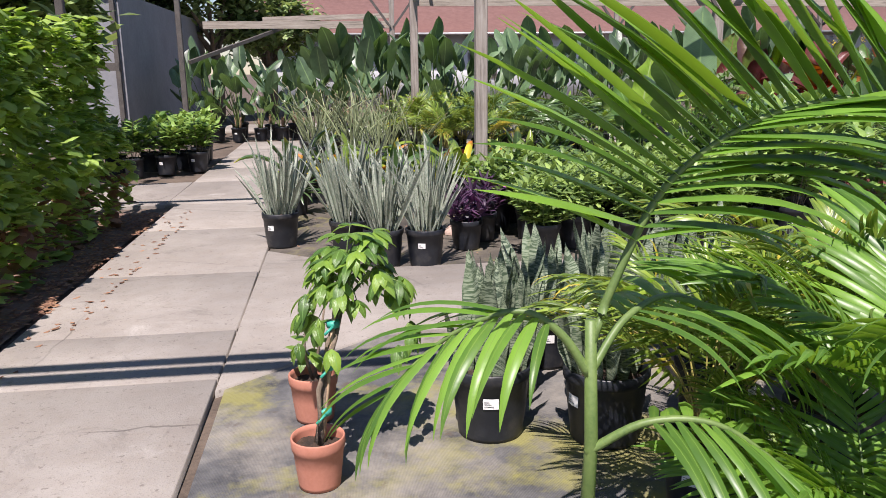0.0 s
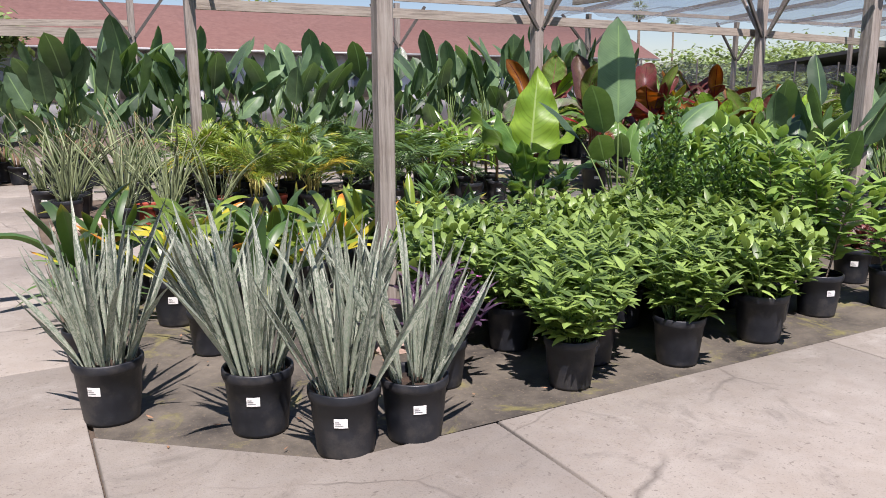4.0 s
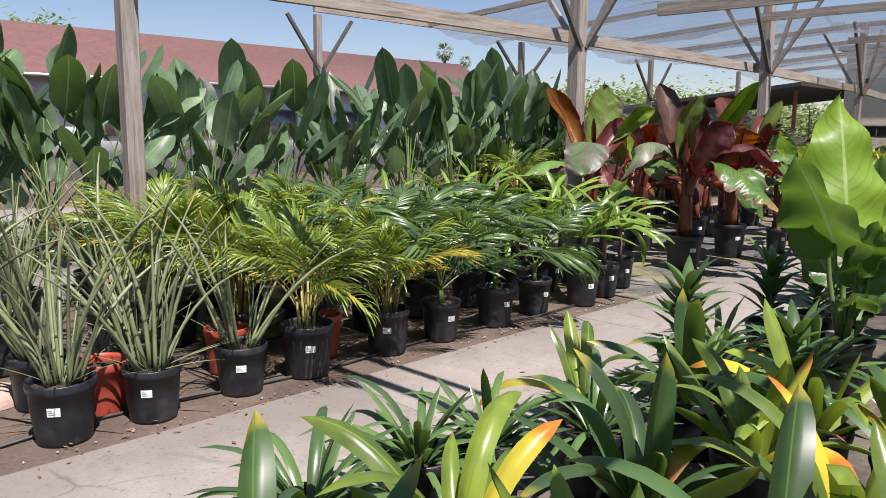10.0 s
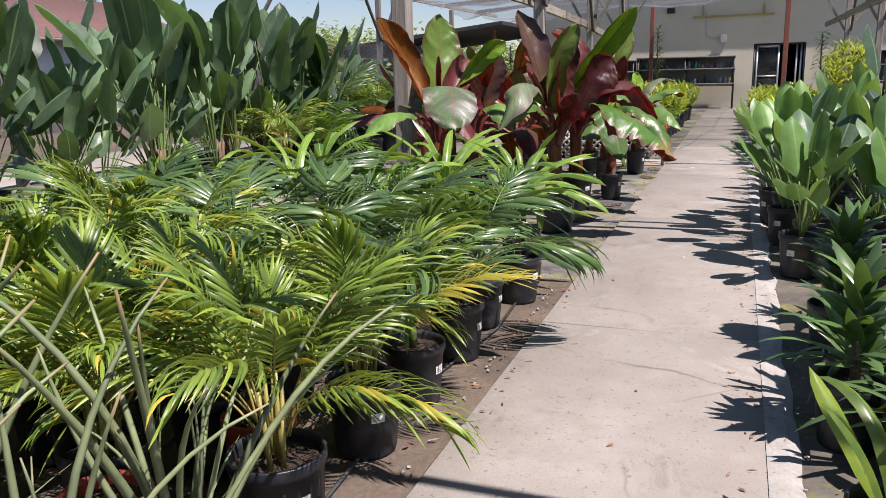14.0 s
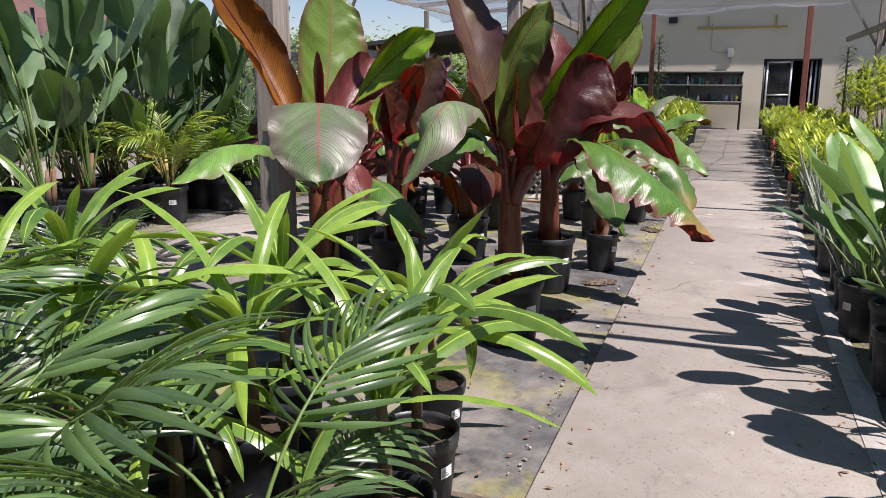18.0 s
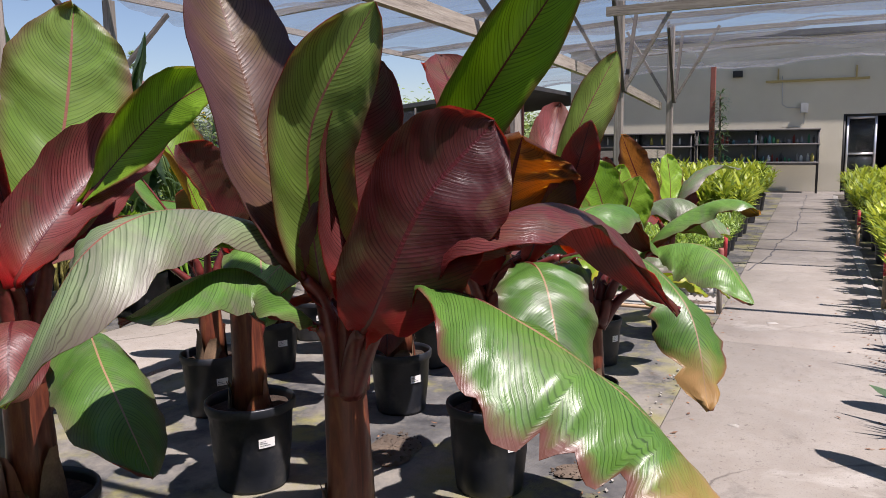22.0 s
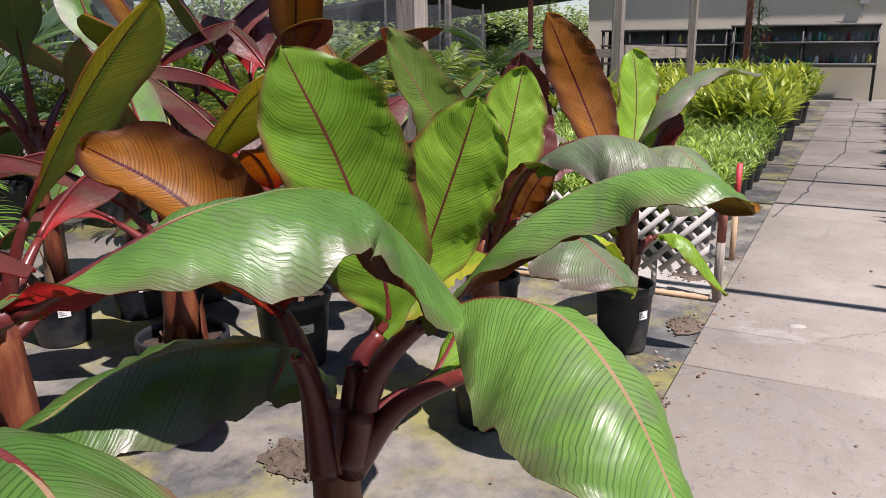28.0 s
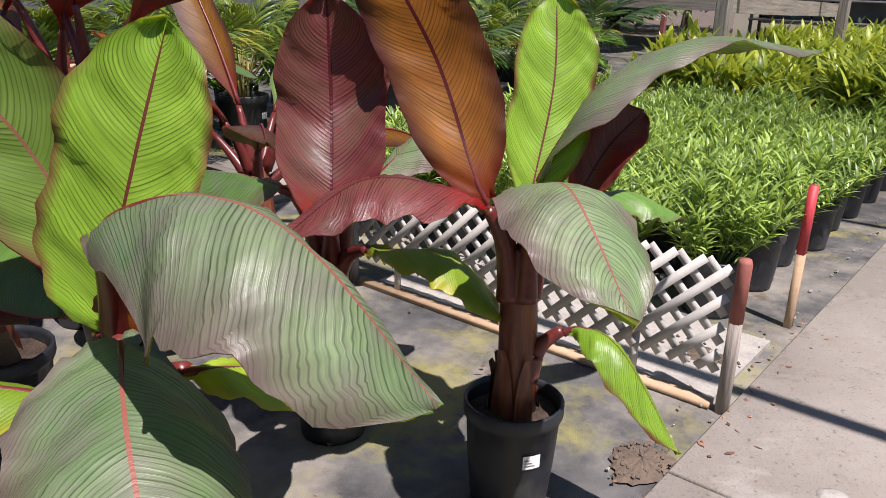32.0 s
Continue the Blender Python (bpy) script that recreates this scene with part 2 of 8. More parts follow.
_k.color(_col).bump(_k.math("SUBTRACT", _k.math("ADD", _b, _k.math("MULTIPLY", _c, 0.8)), _crack), 0.5, 0.004)
M_concrete = _k.m
M_dirt = stuff_mat("dirt", (0.05, 0.037, 0.028), (0.165, 0.125, 0.092), 2.2, 0.95, 0.8, 0.02, 40)

M_reddirt = stuff_mat("reddish_dirt", (0.11, 0.065, 0.045), (0.28, 0.19, 0.14), 4.0, 0.95, 0.8, 0.02, 40)
M_mat = Mat("weed_fabric", 0.75)
_p = M_mat.place()
_n = M_mat.noise(_p, 1.3, 7, 0.68, 0.05)
_col = M_mat.ramp(M_mat.noise(_p, 3.0, 6, 0.7), (0.35, (0.040, 0.041, 0.044)), (0.7, (0.15, 0.148, 0.142)))
_col = M_mat.mix(M_mat.ramp(_n, (0.50, 0.0), (0.60, 0.85)), _col, (0.24, 0.225, 0.07))
_col = M_mat.mix(M_mat.ramp(M_mat.noise(_p, 1.1, 8, 0.72, 0.1), (0.46, 0.0), (0.62, 0.85)), _col, (0.265, 0.243, 0.205))
_col = M_mat.mix(M_mat.ramp(M_mat.noise(_p, 4.3, 6, 0.7, 0.05), (0.60, 0.0), (0.70, 0.9)), _col, (0.10, 0.075, 0.05))
M_mat.color(_col)
_s = M_mat.split(_p)
_weave = M_mat.math("ADD", M_mat.math("SINE", M_mat.math("MULTIPLY", _s[0], 1200.0)), M_mat.math("SINE", M_mat.math("MULTIPLY", _s[1], 1200.0)))
M_mat.bump(M_mat.math("ADD", M_mat.math("MULTIPLY", _weave, 0.05), M_mat.noise(_p, 9.0, 6)), 0.5, 0.01)
M_mat = M_mat.m

_bd = Mat("muddy_fabric_algae", 0.75)
_p = _bd.place()
_col = _bd.ramp(_bd.noise(_p, 1.8, 7, 0.7), (0.34, (0.035, 0.031, 0.027)), (0.68, (0.16, 0.14, 0.11)))
_col = _bd.mix(_bd.ramp(_bd.noise(_p, 2.4, 6, 0.7, 0.6), (0.55, 0.0), (0.66, 0.8)), _col, (0.20, 0.185, 0.06))
_col = _bd.mix(_bd.ramp(_bd.noise(_p, 60.0, 3), (0.6, 0.0), (0.7, 0.6)), _col, (0.20, 0.16, 0.11))
_bd.color(_col).bump(_bd.noise(_p, 16.0, 6), 0.6, 0.012)
M_bed = _bd.m

M_pot = Mat("black_pot", 0.42)
_p = M_pot.coord()
_n = M_pot.noise(_p, 9.0, 6, 0.7)
_col = M_pot.ramp(_n, (0.4, (0.010, 0.012, 0.017)), (0.75, (0.026, 0.029, 0.036)))
_col = M_pot.mix(M_pot.math("MULTIPLY", M_pot.math("SUBTRACT", M_pot.noise(_p, 3.5, 6, 0.75), 0.5), 1.6, True), _col, (0.16, 0.14, 0.115))
M_pot.color(_col).rough(M_pot.ramp(_n, (0.3, 0.32), (0.7, 0.6))).bump(_n, 0.15, 0.004)
M_pot = M_pot.m
M_potred = stuff_mat("red_pot", (0.32, 0.05, 0.03), (0.42, 0.08, 0.045), 6, 0.5, 0.1)
M_terra = stuff_mat("terracotta", (0.40, 0.155, 0.10), (0.52, 0.22, 0.15), 8, 0.8, 0.2, 0.004)
M_soil = stuff_mat("soil", (0.010, 0.008, 0.006), (0.075, 0.045, 0.029), 25, 0.95, 1.0, 0.02, 90)
M_label = stuff_mat("label_paper", (0.68, 0.68, 0.66), (0.8, 0.8, 0.78), 30, 0.6, 0.05)
M_ink = stuff_mat("label_ink", (0.05, 0.05, 0.06), (0.10, 0.10, 0.11), 30, 0.6, 0.05)
M_wood = Mat("weathered_wood", 0.8)
_p = M_wood.coord()
_q = M_wood.scaled(_p, (30.0, 30.0, 1.6))
_g = M_wood.noise(_q, 1.4, 6, 0.7, 0.5)
_col = M_wood.ramp(_g, (0.25, (0.10, 0.085, 0.072)), (0.5, (0.30, 0.265, 0.23)), (0.8, (0.46, 0.42, 0.375)))
_col = M_wood.mix(M_wood.ramp(M_wood.noise(_p, 2.2, 4), (0.5, 0.0), (0.75, 0.5)), _col, (0.20, 0.15, 0.11))
M_wood.color(_col).bump(_g, 0.7, 0.006)
M_wood = M_wood.m
M_woodx = Mat("weathered_beam_wood", 0.8)
_p = M_woodx.coord()
_q = M_woodx.scaled(_p, (1.6, 26.0, 26.0))
_g = M_woodx.noise(_q, 1.4, 6, 0.7, 0.5)
_col = M_woodx.ramp(_g, (0.25, (0.12, 0.10, 0.08)), (0.5, (0.33, 0.285, 0.235)), (0.8, (0.48, 0.43, 0.36)))
M_woodx.color(_col).bump(_g, 0.7, 0.006)
M_woodx = M_woodx.m
M_mortar = stuff_mat("pale_mortar", (0.24, 0.225, 0.20), (0.42, 0.40, 0.365), 9, 0.9, 0.7, 0.01, 60)
M_darksteel = stuff_mat("dark_brace", (0.05, 0.045, 0.042), (0.13, 0.115, 0.10), 8, 0.7, 0.3, 0.004)
M_pipe = stuff_mat("galvanised_pipe", (0.42, 0.42, 0.42), (0.56, 0.56, 0.55), 6, 0.45, 0.05, 0.004, None, 0.6)
M_redpaint = stuff_mat("faded_red_paint", (0.25, 0.075, 0.06), (0.36, 0.13, 0.10), 12, 0.7, 0.3, 0.004)
M_redtip = stuff_mat("bright_red_paint", (0.42, 0.03, 0.04), (0.55, 0.06, 0.07), 12, 0.55, 0.2, 0.004)
M_stake = stuff_mat("raw_stake", (0.36, 0.24, 0.14), (0.52, 0.37, 0.24), 18, 0.85, 0.4, 0.004)
M_lattice = stuff_mat("lattice_white", (0.40, 0.385, 0.355), (0.55, 0.535, 0.50), 9, 0.65, 0.15, 0.004)
M_stucco = stuff_mat("cream_stucco", (0.60, 0.555, 0.43), (0.69, 0.64, 0.51), 1.2, 0.9, 0.5, 0.006, 60)
M_white = stuff_mat("white_wall", (0.66, 0.68, 0.69), (0.78, 0.79, 0.80), 0.7, 0.85, 0.2, 0.01, 25)
M_shingle = Mat("red_shingle", 0.9)
_p = M_shingle.place()
_row = M_shingle.math("FRACT", M_shingle.math("MULTIPLY", M_shingle.split(_p)[2], 9.0))
_n = M_shingle.noise(_p, 5.0, 6, 0.7)
_col = M_shingle.ramp(_n, (0.3, (0.125, 0.062, 0.052)), (0.7, (0.195, 0.105, 0.088)))
_col = M_shingle.mix(M_shingle.ramp(M_shingle.noise(_p, 0.35, 4), (0.4, 0.0), (0.7, 0.5)), _col, (0.17, 0.08, 0.066))
M_shingle.color(_col).bump(M_shingle.math("ADD", _row, _n), 0.6, 0.02)
M_shingle = M_shingle.m
M_darkroof = stuff_mat("dark_roof", (0.03, 0.03, 0.032), (0.07, 0.07, 0.072), 3, 0.8, 0.3)
M_greywall = stuff_mat("grey_siding", (0.20, 0.205, 0.22), (0.29, 0.295, 0.31), 1.5, 0.8, 0.2)
M_alum = stuff_mat("aluminium", (0.62, 0.62, 0.62), (0.72, 0.72, 0.72), 5, 0.35, 0.03, 0.002, None, 0.8)
M_black = stuff_mat("black_frame", (0.012, 0.012, 0.012), (0.03, 0.03, 0.03), 9, 0.5, 0.1)
# Near-black stands in for the shade inside the room.
M_inside = stuff_mat("room_shade_dark", (0.03, 0.028, 0.026), (0.06, 0.055, 0.05), 2, 0.9, 0.1)
M_shelfwood = stuff_mat("shelf_board", (0.10, 0.095, 0.09), (0.22, 0.21, 0.20), 7, 0.8, 0.3)
M_yellowwood = stuff_mat("yellow_rail", (0.40, 0.30, 0.10), (0.5, 0.39, 0.16), 6, 0.7, 0.2)
M_stone = stuff_mat("pale_stone", (0.36, 0.25, 0.20), (0.52, 0.40, 0.33), 7, 0.9, 0.6, 0.02)
M_hose = stuff_mat("hose", (0.03, 0.035, 0.035), (0.07, 0.075, 0.075), 12, 0.5, 0.1)
M_tape = stuff_mat("green_tie_tape", (0.02, 0.28, 0.20), (0.04, 0.36, 0.27), 20, 0.5, 0.1)
M_bark = stuff_mat("bark", (0.10, 0.075, 0.05), (0.24, 0.19, 0.14), 14, 0.95, 0.9, 0.015, 70)
M_glass = Mat("glass", 0.02)
M_glass.b.inputs["Base Color"].default_value = (0.03, 0.035, 0.035, 1)
M_glass.b.inputs["Alpha"].default_value = 0.45
M_glass = M_glass.m

M_cloth = Mat("shade_cloth", 0.7)
_p = M_cloth.place()
_n = M_cloth.noise(M_cloth.scaled(_p, (1.0, 0.35, 1.0)), 1.1, 4, 0.55, 0.4)
_f = M_cloth.noise(M_cloth.scaled(_p, (9.0, 0.8, 9.0)), 1.0, 3, 0.6)
_c = M_cloth.ramp(_n, (0.35, (0.11, 0.12, 0.14)), (0.7, (0.26, 0.27, 0.29)))
M_cloth.color(_c)
_tl = M_cloth.n.new("ShaderNodeBsdfTranslucent")
M_cloth.put(_tl.inputs[0], _c)
_fab = M_cloth.n.new("ShaderNodeMixShader")
_fab.inputs[0].default_value = 0.45
M_cloth.l.new(M_cloth.b.outputs[0], _fab.inputs[1])
M_cloth.l.new(_tl.outputs[0], _fab.inputs[2])
_tr = M_cloth.n.new("ShaderNodeBsdfTransparent")
_mx = M_cloth.n.new("ShaderNodeMixShader")
M_cloth.put(_mx.inputs[0], M_cloth.math("ADD", M_cloth.ramp(_n, (0.35, 0.72), (0.75, 0.50)), M_cloth.math("MULTIPLY", M_cloth.math("SUBTRACT", _f, 0.5), 0.35), True))
M_cloth.l.new(_fab.outputs[0], _mx.inputs[1])
M_cloth.l.new(_tr.outputs[0], _mx.inputs[2])
M_cloth.l.new(_mx.outputs[0], M_cloth.out.inputs[0])
M_cloth = M_cloth.m

M_sanso = leaf_mat("grey_snake_leaf", (0.105, 0.15, 0.10), (0.25, 0.31, 0.225), (0.3, 0.34, 0.15), 0.06, 0.5, bands=(34, 5.0, (0.40, 0.42, 0.34)), edge=(0.34, 0.33, 0.22), edge_at=1.05, scale=30, vary=0.25, bump=0.3)
M_sansw = leaf_mat("banded_snake_leaf", (0.028, 0.058, 0.030), (0.075, 0.12, 0.058), (0.25, 0.36, 0.08), 0.08, 0.42, bands=(62, 1.1, (0.36, 0.42, 0.29)), scale=16, vary=0.2, bump=0.25)
M_reed = leaf_mat("reed_stalk", (0.085, 0.12, 0.045), (0.235, 0.275, 0.125), (0.2, 0.3, 0.08), 0.05, 0.5, scale=9, tip=(0.30, 0.20, 0.10), tip_at=0.97)
M_areca = leaf_mat("areca_leaflet", (0.045, 0.115, 0.010), (0.215, 0.315, 0.025), (0.40, 0.50, 0.03), 0.30, 0.36, rib=(0.30, 0.36, 0.06), rib_w=0.08, per_leaf=False, vary=0.3)
M_arecay = leaf_mat("yellowed_leaflet", (0.36, 0.32, 0.02), (0.58, 0.47, 0.05), (0.7, 0.6, 0.05), 0.35, 0.45, per_leaf=False, tip=(0.35, 0.16, 0.05), tip_at=0.9)
M_kentia = leaf_mat("kentia_leaflet", (0.024, 0.066, 0.014), (0.095, 0.175, 0.042), (0.25, 0.42, 0.03), 0.22, 0.30, rib=(0.09, 0.16, 0.05), rib_w=0.07, per_leaf=False)
M_bigpalm = leaf_mat("bright_palm_leaflet", (0.07, 0.19, 0.012), (0.17, 0.34, 0.03), (0.34, 0.55, 0.02), 0.42, 0.36, rib=(0.22, 0.36, 0.06), rib_w=0.06, per_leaf=False)
M_drac = leaf_mat("corn_plant_leaf", (0.060, 0.165, 0.010), (0.22, 0.345, 0.035), (0.38, 0.54, 0.03), 0.28, 0.30, rib=(0.36, 0.48, 0.10), rib_w=0.07)
M_dark = leaf_mat("dark_strap_leaf", (0.03, 0.08, 0.018), (0.10, 0.19, 0.04), (0.2, 0.36, 0.04), 0.2, 0.3, scale=8)
M_brom = leaf_mat("bromeliad_leaf", (0.055, 0.125, 0.01), (0.25, 0.33, 0.025), (0.35, 0.5, 0.03), 0.3, 0.3, rib=(0.20, 0.32, 0.05), rib_w=0.06, scale=7)
M_clivia = leaf_mat("clivia_leaf", (0.014, 0.045, 0.009), (0.05, 0.12, 0.018), (0.25, 0.42, 0.03), 0.22, 0.40, rib=(0.10, 0.20, 0.04), rib_w=0.05, scale=6, tip=(0.42, 0.36, 0.04), tip_at=0.93)
M_bromy = leaf_mat("yellow_bromeliad_leaf", (0.34, 0.36, 0.02), (0.66, 0.54, 0.03), (0.6, 0.6, 0.05), 0.3, 0.32, tip=(0.60, 0.22, 0.03), tip_at=0.82, scale=7)
M_shrub = leaf_mat("shrub_leaf", (0.075, 0.15, 0.022), (0.25, 0.36, 0.08), (0.32, 0.46, 0.06), 0.3, 0.42, rib=(0.24, 0.38, 0.10), rib_w=0.06, per_leaf=False, vary=0.35)
M_tall = leaf_mat("tall_shrub_leaf", (0.03, 0.09, 0.012), (0.10, 0.21, 0.03), (0.25, 0.42, 0.03), 0.25, 0.36, per_leaf=False, vary=0.35)
M_ficus = leaf_mat("broad_leaf", (0.09, 0.20, 0.025), (0.26, 0.40, 0.08), (0.34, 0.5, 0.05), 0.28, 0.36, veins=6, slant=0.5, vein_dark=0.85, rib=(0.24, 0.38, 0.12), rib_w=0.05, per_leaf=False, vary=0.25)
M_croton = leaf_mat("lime_croton_leaf", (0.14, 0.26, 0.015), (0.46, 0.52, 0.04), (0.6, 0.65, 0.05), 0.35, 0.38, per_leaf=False, vary=0.3)
M_oleander = leaf_mat("hedge_leaf", (0.12, 0.22, 0.025), (0.34, 0.48, 0.10), (0.48, 0.64, 0.06), 0.34, 0.40, per_leaf=False, vary=0.35)
M_purple = leaf_mat("purple_leaf", (0.028, 0.010, 0.030), (0.09, 0.032, 0.085), (0.3, 0.05, 0.25), 0.15, 0.45, per_leaf=False)
M_redfol = leaf_mat("red_foliage", (0.07, 0.018, 0.015), (0.19, 0.05, 0.035), (0.35, 0.08, 0.05), 0.2, 0.45, per_leaf=False)
M_vine = leaf_mat("vine_leaf", (0.10, 0.21, 0.025), (0.36, 0.50, 0.11), (0.5, 0.7, 0.06), 0.42, 0.42, per_leaf=False, vary=0.4)
M_dead = leaf_mat("dead_leaf", (0.16, 0.065, 0.03), (0.32, 0.17, 0.09), (0.4, 0.2, 0.05), 0.2, 0.8, per_leaf=False)
M_bop = leaf_mat("paddle_leaf", (0.034, 0.082, 0.036), (0.12, 0.205, 0.09), (0.22, 0.42, 0.04), 0.22, 0.36, pleat=44, slant=0.14, vein_dark=0.7, rib=(0.20, 0.32, 0.12), rib_w=0.05, scale=5, bump=0.28, vary=0.35)
M_bopy = leaf_mat("young_paddle_leaf", (0.06, 0.16, 0.025), (0.16, 0.30, 0.06), (0.34, 0.55, 0.05), 0.28, 0.34, pleat=36, slant=0.14, vein_dark=0.75, rib=(0.24, 0.38, 0.14), rib_w=0.045, scale=5, bump=0.25, vary=0.3)
# Sunlit and shaded leaf colours of one plant; the light is in the colour.
M_aloc_lit = leaf_mat("alocasia_leaf_lit", (0.20, 0.40, 0.02), (0.44, 0.64, 0.06), (0.75, 0.98, 0.05), 0.45, 0.42, pleat=11, slant=0.3, vein_dark=0.6, rib=(0.40, 0.55, 0.16), rib_w=0.04, scale=4, bump=0.6)
M_aloc_shaded = leaf_mat("alocasia_leaf_shaded", (0.03, 0.10, 0.012), (0.09, 0.20, 0.03), (0.25, 0.45, 0.03), 0.3, 0.3, veins=6, slant=0.45, vein_dark=0.8, rib=(0.2, 0.34, 0.1), rib_w=0.05, scale=4, bump=0.7)
M_petiole = stuff_mat("green_stem", (0.07, 0.13, 0.03), (0.17, 0.24, 0.07), 12, 0.5, 0.15, 0.004)
M_palmstem = stuff_mat("yellow_cane", (0.26, 0.22, 0.05), (0.36, 0.32, 0.10), 12, 0.5, 0.15, 0.004)
M_sheath = stuff_mat("dry_sheath", (0.10, 0.06, 0.035), (0.26, 0.17, 0.10), 16, 0.85, 0.5, 0.008)
M_redstem = stuff_mat("maroon_stem", (0.05, 0.008, 0.010), (0.18, 0.032, 0.024), 7, 0.36, 0.25, 0.004)
M_brownstem = Mat("brown_pseudostem", 0.40)
_p = M_brownstem.coord()
_g = M_brownstem.noise(M_brownstem.scaled(_p, (20.0, 20.0, 2.5)), 1.3, 6, 0.65, 0.6)
_col = M_brownstem.ramp(_g, (0.28, (0.035, 0.010, 0.009)), (0.52, (0.15, 0.040, 0.020)), (0.78, (0.29, 0.12, 0.045)))
M_brownstem.color(_col).bump(_g, 0.35, 0.006)
M_brownstem = M_brownstem.m
BRIB = (0.34, 0.22, 0.12)
M_ban_top = leaf_mat("banana_leaf_top", (0.06, 0.165, 0.02), (0.18, 0.36, 0.06), (0.36, 0.58, 0.03), 0.24, 0.31, pleat=66, slant=0.2, vein_dark=0.22, rib=BRIB, rib_w=0.02, edge=(0.15, 0.07, 0.08), edge_at=0.8, edge_soft=1.6, scale=5, bump=0.3, vary=0.18, dust=0.03, spots=(0.17, 0.135, 0.135), spot_at=0.54)
M_ban_torn = leaf_mat("banana_leaf_worn", (0.06, 0.17, 0.018), (0.18, 0.36, 0.055), (0.42, 0.66, 0.03), 0.28, 0.31, pleat=66, slant=0.2, vein_dark=0.1, rib=BRIB, rib_w=0.02, edge=(0.17, 0.07, 0.05), edge_at=0.92, tip=(0.40, 0.24, 0.09), tip_at=0.86, scale=5, bump=0.3, vary=0.15, dust=0.03, spots=(0.22, 0.20, 0.12), spot_at=0.57)
M_ban_silver = leaf_mat("banana_leaf_silvery", (0.075, 0.16, 0.04), (0.25, 0.35, 0.14), (0.46, 0.66, 0.05), 0.26, 0.40, pleat=62, slant=0.2, vein_dark=0.08, rib=(0.30, 0.10, 0.07), rib_w=0.02, edge=(0.15, 0.075, 0.09), edge_at=0.68, edge_soft=1.5, scale=4, bump=0.34, vary=0.15, dust=0.12, spots=(0.23, 0.19, 0.18), spot_at=0.42)
M_ban_lime = leaf_mat("banana_leaf_lime", (0.18, 0.36, 0.02), (0.36, 0.56, 0.06), (0.72, 0.95, 0.02), 0.48, 0.33, pleat=66, slant=0.2, vein_dark=0.05, rib=(0.18, 0.05, 0.03), rib_w=0.024, edge=(0.20, 0.07, 0.04), edge_at=0.97, scale=5, bump=0.26, vary=0.18, dust=0.02)
M_ban_yellow = leaf_mat("banana_leaf_yellowing", (0.22, 0.38, 0.015), (0.42, 0.54, 0.04), (0.72, 0.86, 0.02), 0.42, 0.34, pleat=62, slant=0.2, vein_dark=0.4, rib=(0.34, 0.30, 0.12), rib_w=0.024, edge=(0.42, 0.42, 0.04), edge_at=0.85, tip=(0.50, 0.36, 0.05), tip_at=0.95, scale=5, bump=0.3, vary=0.15, dust=0.03)
M_ban_flush = leaf_mat("banana_leaf_flushed", (0.20, 0.36, 0.05), (0.42, 0.55, 0.15), (0.70, 0.92, 0.04), 0.42, 0.31, pleat=66, slant=0.2, vein_dark=0.05, rib=(0.34, 0.14, 0.09), rib_w=0.024, edge=(0.16, 0.045, 0.05), edge_at=0.80, edge_soft=2.4, scale=4, bump=0.28, vary=0.15, dust=0.03, foot=(0.17, 0.035, 0.03))
M_ban_red = leaf_mat("banana_leaf_maroon", (0.09, 0.012, 0.014), (0.22, 0.062, 0.056), (0.95, 0.08, 0.03), 0.38, 0.34, pleat=62, slant=0.2, vein_dark=0.0, rib=(0.10, 0.010, 0.014), rib_w=0.035, scale=4, bump=0.5, vary=0.35, spots=(0.13, 0.13, 0.055), spot_at=0.48, dust=0.02, foot=(0.36, 0.012, 0.014))
M_ban_mix = leaf_mat("banana_leaf_plum_bronze", (0.085, 0.034, 0.034), (0.23, 0.13, 0.075), (0.75, 0.36, 0.03), 0.38, 0.38, pleat=62, slant=0.2, vein_dark=0.0, rib=(0.13, 0.05, 0.02), rib_w=0.03, edge=(0.10, 0.045, 0.06), edge_at=0.5, edge_soft=1.4, scale=4, bump=0.5, vary=0.2, dust=0.05, spots=(0.20, 0.14, 0.03), spot_at=0.46, foot=(0.16, 0.05, 0.02))
M_ban_bronze = leaf_mat("banana_leaf_bronze", (0.24, 0.085, 0.012), (0.54, 0.25, 0.026), (1.0, 0.46, 0.015), 0.60, 0.42, pleat=62, slant=0.2, vein_dark=0.12, rib=(0.13, 0.012, 0.014), rib_w=0.035, edge=(0.085, 0.020, 0.024), edge_at=0.62, edge_soft=1.9, scale=4, bump=0.26, vary=0.2, dust=0.02, foot=(0.24, 0.022, 0.012))
M_flowy = stuff_mat("yellow_flower", (0.75, 0.50, 0.02), (0.85, 0.62, 0.05), 20, 0.6, 0.1)
M_flowp = stuff_mat("violet_flower", (0.22, 0.12, 0.42), (0.36, 0.22, 0.55), 20, 0.6, 0.1)
M_flowpk = stuff_mat("pink_flower", (0.62, 0.12, 0.45), (0.75, 0.25, 0.6), 20, 0.6, 0.1)
M_lirio = leaf_mat("variegated_grass", (0.22, 0.32, 0.05), (0.50, 0.55, 0.22), (0.5, 0.6, 0.1), 0.3, 0.45, per_leaf=False)
M_pine = leaf_mat("far_foliage", (0.08, 0.14, 0.045), (0.24, 0.33, 0.11), (0.35, 0.45, 0.08), 0.35, 0.6, per_leaf=False, vary=0.4)

# ---- mesh building ----
rng = random.Random(7)


